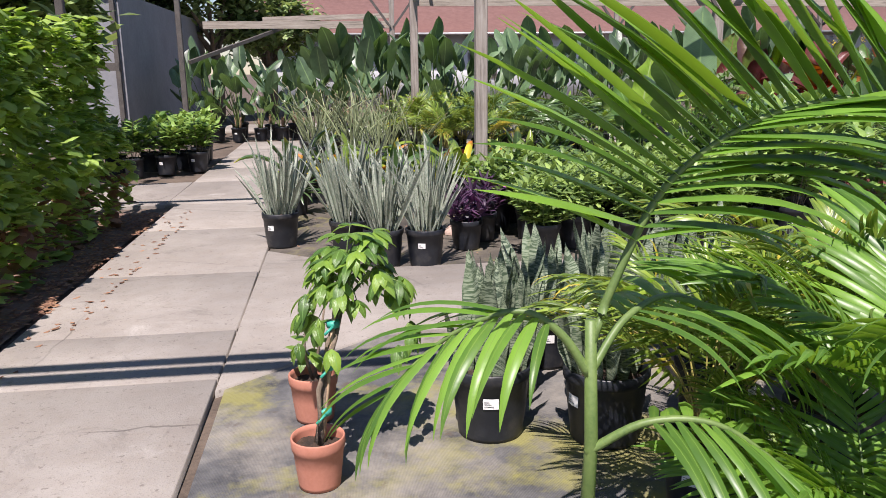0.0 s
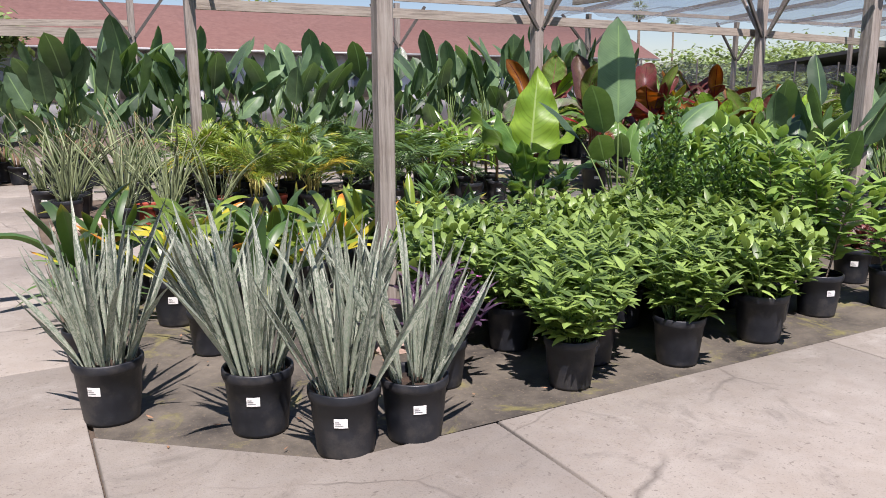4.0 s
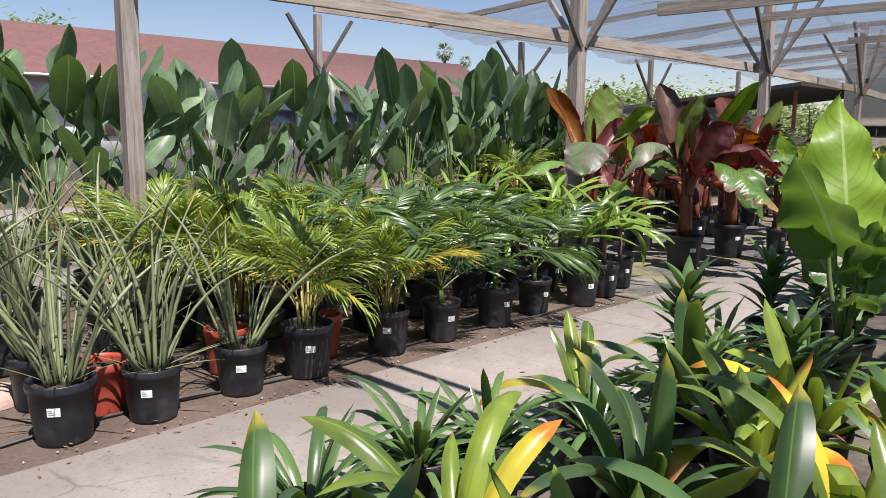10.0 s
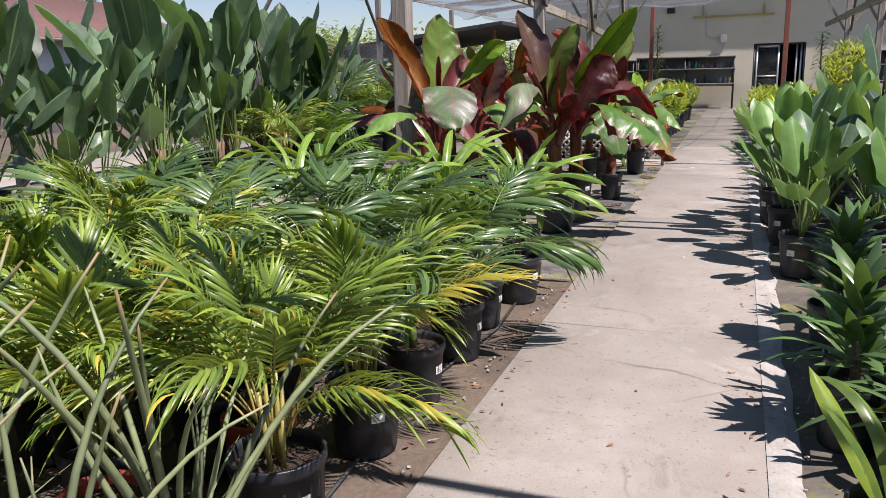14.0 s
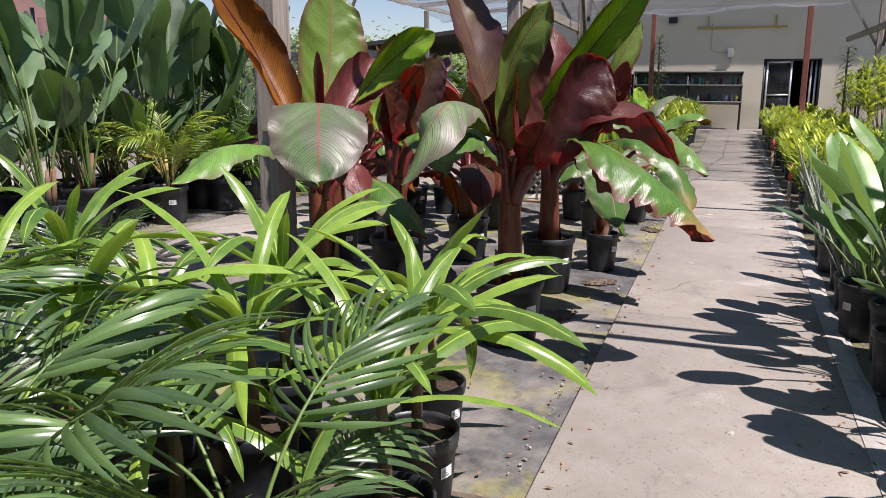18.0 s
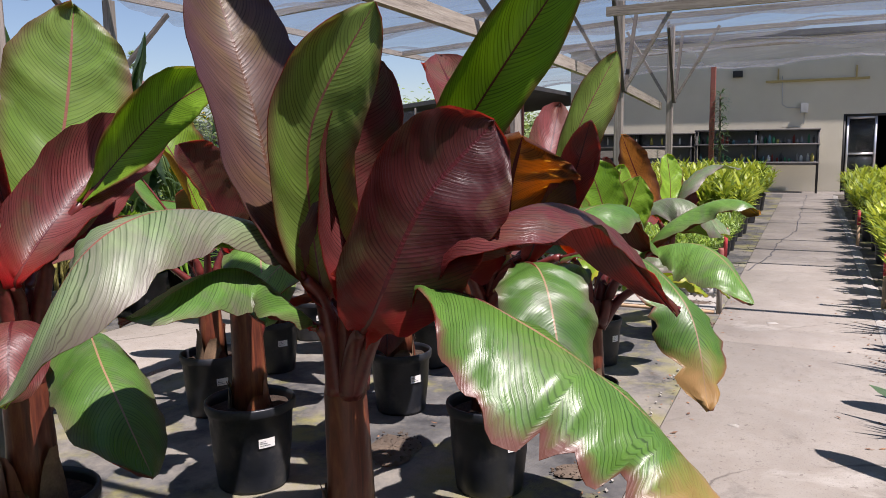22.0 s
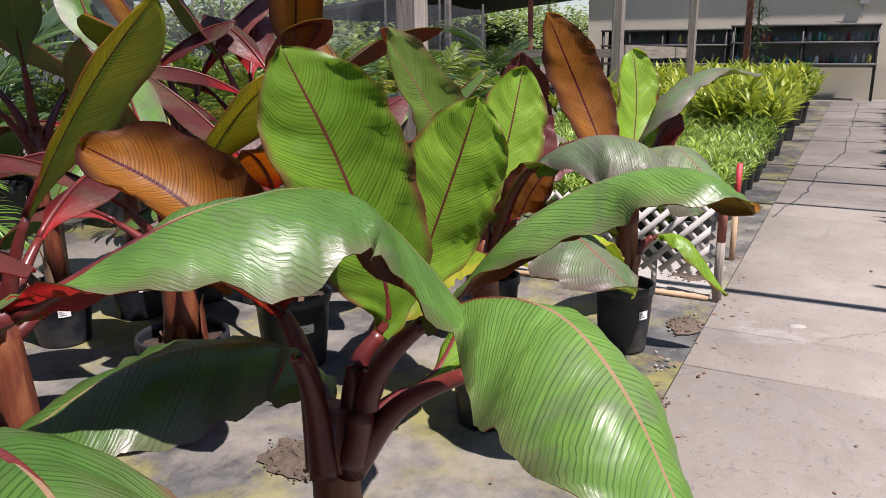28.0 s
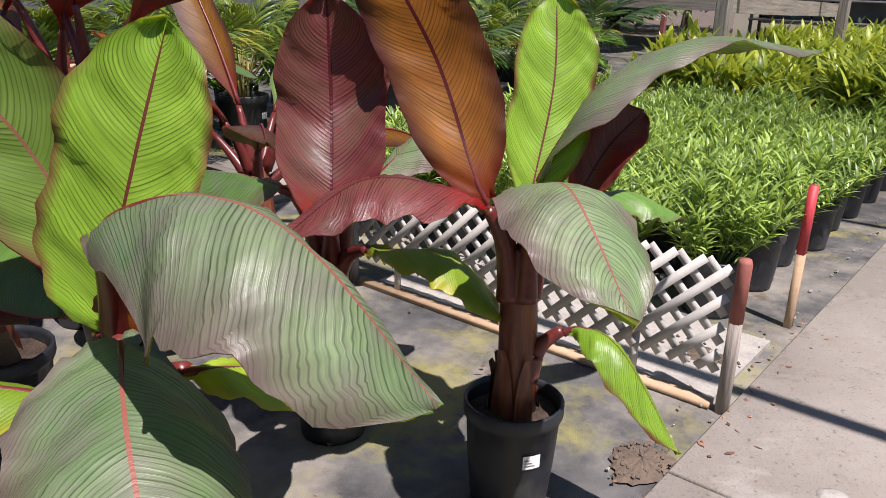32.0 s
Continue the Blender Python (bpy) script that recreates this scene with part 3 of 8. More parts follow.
class Build:
    """Vertices, faces, uv and material slots of one mesh."""

    def __init__(self):
        self.v, self.f, self.uv, self.mi = [], [], [], []

    def face(self, idx, uvs=None, mat=0):
        self.f.append(idx)
        self.uv.extend(uvs or [(0.5, 0.5)] * len(idx))
        self.mi.append(mat)

    def mesh(self, name, mats, smooth=True):
        me = bpy.data.meshes.new(name)
        me.from_pydata(self.v, [], self.f)
        layer = me.uv_layers.new(name="UVMap")
        layer.data.foreach_set("uv", [c for p in self.uv for c in p])
        me.polygons.foreach_set("material_index", self.mi)
        me.polygons.foreach_set("use_smooth", [smooth] * len(self.f))
        for m in mats if isinstance(mats, (list, tuple)) else [mats]:
            me.materials.append(m)
        me.update()
        return me

    def grid(self, rows, uvs, mat=0, closed=False, cut=0):
        """Rows of points joined by quads."""
        base, k = len(self.v), len(rows[0])
        for r in rows:
            self.v.extend(tuple(p) for p in r)
        for i in range(len(rows) - 1):
            for j in range(k if closed else k - 1):
                j2 = (j + 1) % k
                a, b = base + i * k + j, base + i * k + j2
                c, d = base + (i + 1) * k + j2, base + (i + 1) * k + j
                q, w = (a, b, c, d), [uvs[i][j], uvs[i][j2], uvs[i + 1][j2], uvs[i + 1][j]]
                if not cut:
                    self.face(q, w, mat)
                else:
                    for t in ((0, 1, 2), (0, 2, 3)) if cut == 1 else ((0, 1, 3), (1, 2, 3)):
                        self.face(tuple(q[m] for m in t), [w[m] for m in t], mat)

    def tube(self, pts, radii, sides=6, mat=0, cap=True):
        rows, uvs = [], []
        for i, p in enumerate(pts):
            p = Vector(p)
            d = (Vector(pts[min(i + 1, len(pts) - 1)]) - Vector(pts[max(i - 1, 0)])).normalized()
            s = d.cross(Vector((0, 0, 1)) if abs(d.z) < 0.95 else Vector((1, 0, 0))).normalized()
            n = s.cross(d)
            r = radii[i] if hasattr(radii, "__len__") else radii
            rows.append([p + r * (math.cos(a) * s + math.sin(a) * n) for a in (2 * math.pi * j / sides for j in range(sides))])
            uvs.append([(i / (len(pts) - 1), j / sides) for j in range(sides + 1)])
        base = len(self.v)
        self.grid(rows, uvs, mat, True)
        if cap:
            self.face(tuple(base + j for j in reversed(range(sides))), None, mat)
            self.face(tuple(base + (len(pts) - 1) * sides + j for j in range(sides)), None, mat)
        return self

    def box(self, x0, y0, z0, x1, y1, z1, mat=0, turn=None):
        b = len(self.v)
        pts = [Vector(p) for p in ((x0, y0, z0), (x1, y0, z0), (x1, y1, z0), (x0, y1, z0), (x0, y0, z1), (x1, y0, z1), (x1, y1, z1), (x0, y1, z1))]
        self.v.extend(tuple(turn @ p) if turn else tuple(p) for p in pts)
        for f in ((3, 2, 1, 0), (4, 5, 6, 7), (0, 1, 5, 4), (1, 2, 6, 5), (2, 3, 7, 6), (3, 0, 4, 7)):
            self.face(tuple(b + i for i in f), None, mat)
        return self

    def bar(self, a, b, w, h, mat=0):
        """A straight timber of section w x h from a to b."""
        a, b = Vector(a), Vector(b)
        d = (b - a)
        s = d.cross(Vector((0, 0, 1)) if abs(d.normalized().z) < 0.95 else Vector((0, 1, 0))).normalized()
        n = s.cross(d.normalized())
        m = Matrix((( d.normalized().x, s.x, n.x, a.x), (d.normalized().y, s.y, n.y, a.y), (d.normalized().z, s.z, n.z, a.z), (0, 0, 0, 1)))
        return self.box(0, -w / 2, -h / 2, d.length, w / 2, h / 2, mat, m)


def lance(u):
    return math.sin(math.pi * min(1, 0.06 + 0.94 * u) ** 0.75) ** 0.85


def strap(u):
    return min(1.0, 0.55 + 1.5 * u) * (1 - max(0, (u - 0.62) / 0.38) ** 2.4) ** 0.8


def sword(u):
    return (0.45 + 1.1 * u if u < 0.5 else 1.0 - ((u - 0.5) / 0.5) ** 1.5)


def paddle(u):
    return (min(1.0, u / 0.22) ** 0.75) * (1 - max(0, (u - 0.6) / 0.4) ** 2.3) ** 0.8


def broad(u):
    return (0.40 + 1.7 * u if u < 0.34 else 0.978 - 0.978 * ((u - 0.34) / 0.66) ** 2.1)


def taper(u):
    """A blade that runs down into its stalk."""
    f = min(1.0, u / 0.42)
    return (0.10 + 0.90 * f * f * (3 - 2 * f)) * (1 - max(0, (u - 0.66) / 0.34) ** 2.2) ** 0.75


def ovate(u):
    return (math.sin(math.pi * min(1, u ** 0.7))) ** 0.8 if 0 < u < 1 else 0.0


def heart(u):
    return max(0.0, (min(1.0, 0.45 + u / 0.22)) * (1 - max(0, (u - 0.25) / 0.75) ** 1.9) ** 0.9)


def blade(B, base, az, elev, length, width, bend, prof=lance, seg=6, cup=0.25, mat=0, twist=0.0, late=1.4, ruffle=0.0, wide=1, seed=0, sway=0.0, under=None, thick=0.0025):
    """One leaf blade: starts at base, heads to az and elev (radians), and droops by bend along its length. With a lower side where under is given."""
    r = random.Random(seed)
    p = Vector(base)
    rows, lows, uvs = [], [], []
    cols = [-1 + j / wide for j in range(2 * wide + 1)]
    ph = r.uniform(0, 6)
    for i in range(seg + 1):
        u = i / seg
        e = elev - bend * u ** late
        a = az + sway * u
        d = Vector((math.cos(e) * math.cos(a), math.cos(e) * math.sin(a), math.sin(e)))
        s = Vector((-math.sin(a), math.cos(a), 0))
        n = d.cross(s) * -1
        ct, st = math.cos(twist * u), math.sin(twist * u)
        s, n = s * ct + n * st, n * ct - s * st
        hw = 0.5 * width * prof(u)
        row, low = [], []
        for c in cols:
            lift = cup * hw * abs(c) ** 1.3
            if ruffle:
                lift += ruffle * width * abs(c) * math.sin(u * 17 + ph + (1.3 if c > 0 else 0)) * 0.5
            q = p + s * (c * hw) + n * lift
            row.append(q)
            low.append(q - n * thick)
        rows.append(row)
        lows.append(low)
        uvs.append([(u, 0.5 + 0.5 * c) for c in cols])
        if i < seg:
            e2 = elev - bend * ((i + 0.5) / seg) ** late
            p = p + Vector((math.cos(e2) * math.cos(a), math.cos(e2) * math.sin(a), math.sin(e2))) * (length / seg)
    B.grid(rows, uvs, mat, False, 0 if under is None else 1)
    if under is not None:
        B.grid([list(reversed(x)) for x in lows], [list(reversed(x)) for x in uvs], under, False, 2)
    return p


def part(name, me, material, parent, label="", at=None):
    """One mesh object under a thing or under a part. me: a Build or a mesh."""
    if isinstance(me, Build):
        me = me.mesh(name, material)
    ob = new(name, me)
    ob.parent = parent
    if at is not None:
        ob.matrix_basis = at
    if label:
        ob["label"] = label
    return ob


def thing(name, label, category, at=None, group="", kind=""):
    ob = new(name)
    ob.empty_display_size = 0.1
    if at is not None:
        ob.matrix_basis = at
    return tagged(ob, label, category, group, kind)


def solid(name, B, mats, label="", category="", group="", kind="", smooth=False):
    return tagged(new(name, B.mesh(name, mats, smooth)), label, category, group, kind)


POTS = {}


def pot_mesh(r, h, mat, ribs=False):
    key = (r, h, mat.name, ribs)
    if key in POTS:
        return POTS[key]
    B, k = Build(), 40 if ribs else 28
    prof = [(0.80, 0.0), (0.81, 0.012), (0.90, 0.45 * h), (0.955, h - 0.05), (1.0, h - 0.046), (1.03, h - 0.03), (1.03, h - 0.004), (1.01, h), (0.965, h), (0.95, h - 0.02), (0.90, h * 0.5)]
    rows = []
    for f, z in prof:
        row = []
        for j in range(k):
            a = 2 * math.pi * j / k
            q = r * f * (1 + (0.022 * (1 if j % 2 else -1) if ribs and 0.0 < z < h - 0.05 and f < 0.96 else 0) + 0.006 * math.sin(3 * a + h * 9))
            row.append((q * math.cos(a), q * math.sin(a), z))
        rows.append(row)
    B.grid(rows, [[(i / 10, j / k) for j in range(k + 1)] for i in range(len(rows))], 0, True)
    B.face(tuple(reversed(range(k))), None)
    me = POTS[key] = B.mesh("pot", mat)
    B, k = Build(), 16
    rr = r * 0.93
    rows = [[(q * rr * math.cos(2 * math.pi * j / k), q * rr * math.sin(2 * math.pi * j / k), h - 0.045 + 0.02 * (1 - q) + 0.008 * math.sin(5 * j + 9 * q)) for j in range(k)] for q in (1.0, 0.75, 0.5, 0.25, 0.02)]
    B.grid(rows, [[(0, 0)] * (k + 1)] * 5, 0, True)
    POTS[key, "soil"] = B.mesh("soil", M_soil)
    B = Build()
    w, hh, q = 0.40, 0.040, r * (0.90 + 0.055 * 0.30) + 0.004
    rows = [[(q * math.cos(a), q * math.sin(a), z) for a in (-w * 0.5, 0, w * 0.5)] for z in (h * 0.60 - hh / 2, h * 0.60 + hh / 2)]
    B.grid(rows, [[(0, 0)] * 3] * 2)
    q += 0.002
    for n, (zz, l) in enumerate(((0.008, 0.16), (0.0, 0.22), (-0.009, 0.30))):
        B.grid([[(q * math.cos(a), q * math.sin(a), z) for a in (-w * 0.42, -w * 0.42 + w * l * 2)] for z in (h * 0.6 + zz - 0.0011, h * 0.6 + zz + 0.0011)], [[(0, 0)] * 2] * 2, 1)
    POTS[key, "label"] = B.mesh("label", [M_label, M_ink])
    return me


def potted(kind, label, category, x, y, r=0.15, h=0.29, mat=None, ribs=False, sticker=None, group="", turn=0.0, soil=True):
    """A thing on the ground at x, y with its pot, soil and price label; foliage is added to it."""
    mat = mat or M_pot
    root = thing(kind, label, category, pose(x, y, 0.0, 0, 0, turn), group)
    me = pot_mesh(r, h, mat, ribs)
    key = (r, h, mat.name, ribs)
    body = part("pot", me, None, root, "", pose(0, 0, 0, 0, 0, rng.uniform(0, 360)))
    if soil:
        part("soil", POTS[key, "soil"], None, root)
    if sticker is not None:
        part("price_label", POTS[key, "label"], None, body, "white price label", body.matrix_basis.inverted() @ pose(0, 0, 0, 0, 0, sticker - turn))
    return root


def leaf_at(root, me, az, tilt=0.0, s=1.0, base=(0, 0, 0), roll=0.0, name="leaf"):
    """A leaf object from a shared mesh that heads along +x: turned to az, tipped by tilt (degrees, up is positive)."""
    m = pose(*base, 0, 0, az) @ pose(0, 0, 0, roll, -tilt, 0) @ Matrix.Scale(s, 4)
    return part(name, me, None, root, "", m)


def single(fn, mats, name="leaf"):
    B = Build()
    fn(B)
    return B.mesh(name, mats)


def spread(places, makers, group="", jitter=0.08):
    """Things at the places: the first of each maker is built, the rest are copies turned and sized a little."""
    masters = {}
    for n, p in enumerate(places):
        x, y = p[0], p[1]
        s = p[2] if len(p) > 2 else 1.0 + rng.uniform(-jitter, jitter)
        k = n % len(makers)
        if k not in masters:
            masters[k] = makers[k](x, y, group)
            masters[k].scale = (s, s, s)
        else:
            ob = copy_thing(masters[k], pose(x, y, 0, 0, 0, rng.uniform(0, 360)))
            ob.scale = (s, s, s)

# ---- large structure ----
B = Build()
B.grid([[(-400, -400, -0.03), (400, -400, -0.03)], [(-400, 400, -0.03), (400, 400, -0.03)]], [[(0, 0), (1, 0)], [(0, 1), (1, 1)]])
ground = solid("ground", B, M_dirt, "bare dusty brown earth round the nursery beds", "ground", kind="structure")


def sheet(name, label, pts, mat, z=0.0, cell=0.25):
    """A bed surface over a rectangle, with slight waves in it."""
    x0, y0, x1, y1 = pts
    nx, ny = max(2, int((x1 - x0) / cell)), max(2, int((y1 - y0) / cell))
    rows = []
    for j in range(ny + 1):
        y = y0 + (y1 - y0) * j / ny
        rows.append([(x0 + (x1 - x0) * i / nx + (0.02 * noise.noise((i * 1.7, j * 1.3, 4)) if 0 < i < nx else 0), y,
                      z - 0.004 + 0.006 * noise.noise(((x0 + (x1 - x0) * i / nx) * 1.6, y * 1.6, 0))) for i in range(nx + 1)])
    b = Build()
    b.grid(rows, [[(0, 0)] * (nx + 1)] * (ny + 1))
    return solid(name, b, mat, label, "ground cover", kind="structure", smooth=True)


sheet("weed_fabric", "worn black weed fabric with dirt and algae", (0.745, -3.0, 12.0, 5.02), M_mat)
sheet("weed_fabric", "worn black weed fabric with dirt and algae", (0.72, 6.52, 30.0, 10.74), M_bed)
sheet("bed_dirt", "dark damp dirt between the path and the pots", (0.74, 11.972, 6.2, 15.15), M_dirt, 0.0)
sheet("weed_fabric", "torn black weed fabric with yellow-green algae", (6.2, 11.972, 30.0, 15.15), M_mat)
sheet("weed_fabric", "worn black weed fabric with dirt and algae", (0.75, 16.45, 30.0, 20.5), M_mat)
sheet("bed_dirt", "reddish dirt strewn with dry leaves", (-6.0, 2.0, -0.55, 9.3), M_reddirt, 0.002)


# ---- shade structure ----
def post(x, y, h, w=0.115, lean=(0, 0), mat=M_wood, name="wooden_post", label="grey weathered square timber post"):
    b = Build()
    n = 9
    rows = []
    for i in range(n):
        z = -0.25 + (h + 0.25) * i / (n - 1)
        ox, oy = lean[0] * max(z, 0), lean[1] * max(z, 0)
        q = w / 2 * (1 + 0.03 * noise.noise((x, y, z * 3)))
        c = 0.82
        rows.append([(ox + sx * q, oy + sy * q, z) for sx, sy in ((-c, -1), (c, -1), (1, -c), (1, c), (c, 1), (-c, 1), (-1, c), (-1, -c))])
    b.grid(rows, [[(0, 0)] * 9] * n, 0, True)
    b.face(tuple(8 * (n - 1) + j for j in range(8)))
    ob = solid(name, b, mat, label, "post", "shade house posts", kind="structure")
    ob.matrix_basis = pose(x, y, 0)
    return ob


def brace(a, b, w=0.05, h=0.05, mat=None, label="slanting brace of the shade roof"):
    q = Build().bar((0, 0, 0), (math.dist(a, b), 0, 0), w, h)
    ob = solid("brace", q, mat or M_darksteel, label, "brace", "shade roof braces", kind="structure")
    d = Vector(b) - Vector(a)
    ob.matrix_basis = Matrix.Translation(a) @ d.to_track_quat("X", "Z").to_matrix().to_4x4()
    return ob


def beam(a, b, w=0.07, h=0.13, mat=None, label="long grey weathered timber beam"):
    q = Build()
    L = math.dist(a, b)
    n = max(2, int(L / 0.6))
    rows = []
    for i in range(n + 1):
        x = L * i / n
        s = 0.010 * noise.noise((x * 0.7, a[1], a[2]))
        rows.append([(x, -w / 2 + s, -h / 2 + s), (x, w / 2 + s, -h / 2 + s), (x, w / 2 + s, h / 2 + s), (x, -w / 2 + s, h / 2 + s)])
    q.grid(rows, [[(0, 0)] * 5] * (n + 1), 0, True)
    q.face((3, 2, 1, 0))
    q.face(tuple(4 * n + j for j in range(4)))
    ob = solid("beam", q, mat or M_woodx, label, "beam", "shade roof beams", kind="structure")
    d = Vector(b) - Vector(a)
    ob.matrix_basis = Matrix.Translation(a) @ d.to_track_quat("X", "Z").to_matrix().to_4x4()
    return ob


def vees(x, y, z=2.36, top=3.15, reach=0.62, dirs="xy"):
    if "x" in dirs:
        brace((x + 0.04, y - 0.075, z), (x + reach, y - 0.075, top))
        brace((x - 0.04, y - 0.075, z), (x - reach, y - 0.075, top))
    if "y" in dirs:
        brace((x + 0.075, y + 0.04, z), (x + 0.075, y + reach, top), mat=M_wood)
        brace((x + 0.075, y - 0.04, z), (x + 0.075, y - reach, top), mat=M_wood)


for x, y, h, w in ((2.72, 8.56, 3.2, 0.115), (2.6, 13.9, 3.2, 0.12), (7.8, 13.9, 3.2, 0.16), (12.75, 13.8, 3.2, 0.15), (17.75, 13.95, 3.2, 0.12), (21.5, 13.82, 3.2, 0.12),
                   (2.6, 18.84, 3.2, 0.11), (7.82, 18.9, 3.2, 0.11), (12.9, 18.9, 3.2, 0.11), (18.0, 18.9, 3.2, 0.11), (23.0, 18.9, 3.2, 0.11),
                   (7.7, 3.4, 3.2, 0.11), (-4.0, 3.4, 3.2, 0.11), (18.0, 8.56, 3.2, 0.11), (23.0, 8.56, 3.2, 0.11)):
    post(x, y, 3.64 if x > 10 and y < 18 else h, w)
post(7.9, 8.56, 3.2, 0.13, lean=(0.03, 0.02))
post(12.9, 8.56, 3.64, 0.12)
for x, y, d in ((7.8, 13.9, "xy"), (12.75, 13.8, "xy"), (17.75, 13.95, "xy"), (21.5, 13.82, "xy"), (2.6, 18.84, "x"), (7.82, 18.9, "x"), (12.9, 18.9, "x"), (18.0, 18.9, "x"), (7.9, 8.56, "x"), (12.9, 8.56, "xy"), (18.0, 8.56, "xy"), (23.0, 8.56, "xy")):
    vees(x, y, 2.36 if x < 15 else 2.2, 3.15 if x < 10 or y > 18 else 3.58, 0.62 if x < 10 else 0.85, d)
beam((2.6, 14.01, 2.50), (7.8, 14.01, 2.50))
for x, z0, z1 in ((7.8, 2.50, 2.46), (12.8, 2.46, 2.34), (17.8, 2.34, 2.14)):
    beam((x, 14.01, z0), (x + (5.0 if x < 17 else 3.75), 14.01, z1))
beam((-1.5, 18.96, 2.42), (2.6, 18.96, 2.42), 0.07, 0.16)
for x in (7.8, 12.8, 17.8, 22.8):
    beam((x, 18.97, 3.30), (x + 5.0, 18.97, 3.30), 0.06, 0.09)
for x in (7.8, 12.8, 17.8, 22.8):
    beam((x, 8.62, 2.56), (x + 5.0, 8.62, 2.56))
for x in (10.3, 12.8, 15.3, 17.75, 20.3, 22.6, 25.5):
    beam((x, 8.56 if x > 15 else 13.95, 3.66), (x, 14.0, 3.62), 0.05, 0.09)
    beam((x, 14.0, 3.62), (x, 18.95, 3.30), 0.05, 0.09)
for x, y1 in ((2.6, 13.9), (7.64, 12.8)):
    beam((x, 8.56, 2.66), (x, y1, 2.66), 0.06, 0.12)
    beam((x + 0.22, 8.56, 2.95), (x + 0.22, y1, 2.95), 0.05, 0.06)
for x in (12.58, 16.7):
    beam((x, 8.56, 3.2), (x, 13.9, 3.2), 0.06, 0.12)
beam((-4.0, 3.3, 2.66), (9.0, 3.3, 2.66), 0.06, 0.12)
beam((-4.0, 3.3, 2.95), (9.0, 3.3, 2.95), 0.06, 0.08)
beam((-4.0, 8.56, 2.72), (7.8, 8.56, 2.72), 0.06, 0.13)


def cloth(x0, x1, y0, z0, y1, z1, sag, n=40, seed=0):
    """A sagging sheet of shade netting hung between two rafters, from (y0, z0) to (y1, z1)."""
    r = random.Random(seed)
    ph = [r.uniform(0, 6) for _ in range(5)]
    b, rows = Build(), []
    m = 28
    for j in range(m + 1):
        v = j / m
        row = []
        for i in range(n + 1):
            u = i / n
            arch = math.sin(math.pi * u) ** 0.75
            dip = sag * arch * (0.75 + 0.25 * math.sin(3 * v + ph[0]))
            fold = (0.030 * math.sin(u * 19 + ph[1] + 2 * v) + 0.016 * math.sin(u * 41 + ph[3] - 4 * v)) * arch
            fold += 0.05 * arch * math.sin(v * 11 + ph[2] + u * 2.5) + 0.02 * arch * math.sin(v * 29 + ph[4] - u * 4)
            row.append((x0 + (x1 - x0) * u, y0 + (y1 - y0) * v, z0 + (z1 - z0) * v - dip + fold))
        rows.append(row)
    b.grid(rows, [[(0, 0)] * (n + 1)] * (m + 1))
    return solid("shade_cloth", b, M_cloth, "thin grey shade netting sagging between rafters", "shade cloth", "shade cloths", smooth=True)


RAFT = (10.3, 12.8, 15.3, 17.8, 20.3, 22.8, 25.5, 29.8)
for n, (x0, x1) in enumerate(zip(RAFT, RAFT[1:])):
    cloth(x0, x1, 13.95, 3.62, 18.95, 3.30, 0.26, seed=n)
    if x0 > 15:
        cloth(x0, x1, 8.6, 3.72, 13.95, 3.66, 0.34, seed=20 + n)

# ---- red-roofed building ----
house = thing("house", "long low white building with a red shingle roof", "building", pose(0, 0, 0))
EY, EZ, RY, RZ, X0, X1 = 29.5, 2.72, 34.0, 4.45, -1.6, 25.6
b = Build().box(X0 + 0.6, EY + 0.6, -0.05, X1 - 0.6, 38.0, EZ + 0.1)
part("wall", b, M_white, house)
b = Build()
b.v.extend([(X0, EY, EZ), (X1, EY, EZ), (X1 + 1.5 - 0.4, RY + 4.5, EZ), (X0, RY + 4.5, EZ), (X0, RY, RZ), (X1 + 1.2, RY, RZ - 0.05)])
for f in ((0, 1, 5, 4), (1, 2, 5), (2, 3, 4, 5), (3, 0, 4)):
    b.face(f)
part("roof", b, M_shingle, house)
b = Build().box(X0, EY - 0.02, EZ - 0.09, X1, EY + 0.03, EZ - 0.01)
part("fascia", b, M_pipe, house)
for k in range(9):
    x = 1.0 + 2.6 * k
    w = part("window", Build().box(x, EY + 0.56, 1.1, x + 1.1, EY + 0.602, 2.0), M_alum, house)
    part("pane", Build().box(x + 0.06, EY + 0.54, 1.16, x + 1.04, EY + 0.562, 1.94), M_glass, w)

# ---- cream building at the end of the path ----
WX = 30.3
b = Build()
DY0, DY1, DZ = 8.95, 10.58, 2.14
for bx in ((WX, DY1, -0.05, WX + 0.2, 18.3, 4.3), (WX, -4.0, -0.05, WX + 0.2, DY0, 4.3), (WX, DY0, DZ, WX + 0.2, DY1, 4.3), (WX + 0.2, 18.1, -0.05, WX + 9.0, 18.3, 4.3)):
    solid("wall_end", Build().box(*bx), M_stucco, "cream stucco wall of the sales building", "wall", kind="structure")
# Floor and walls carry the room's shade in their near-black colour.
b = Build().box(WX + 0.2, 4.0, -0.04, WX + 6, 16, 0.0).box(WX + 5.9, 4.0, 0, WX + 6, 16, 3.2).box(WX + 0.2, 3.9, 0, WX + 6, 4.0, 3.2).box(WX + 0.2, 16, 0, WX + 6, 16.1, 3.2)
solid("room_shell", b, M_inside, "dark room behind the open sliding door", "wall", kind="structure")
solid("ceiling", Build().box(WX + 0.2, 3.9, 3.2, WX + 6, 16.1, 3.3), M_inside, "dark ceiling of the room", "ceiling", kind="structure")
solid("flat_roof", Build().box(WX - 0.4, -4.2, 4.3, WX + 10, 18.5, 4.45), M_darkroof, "flat roof edge of the building", "roof", kind="structure")
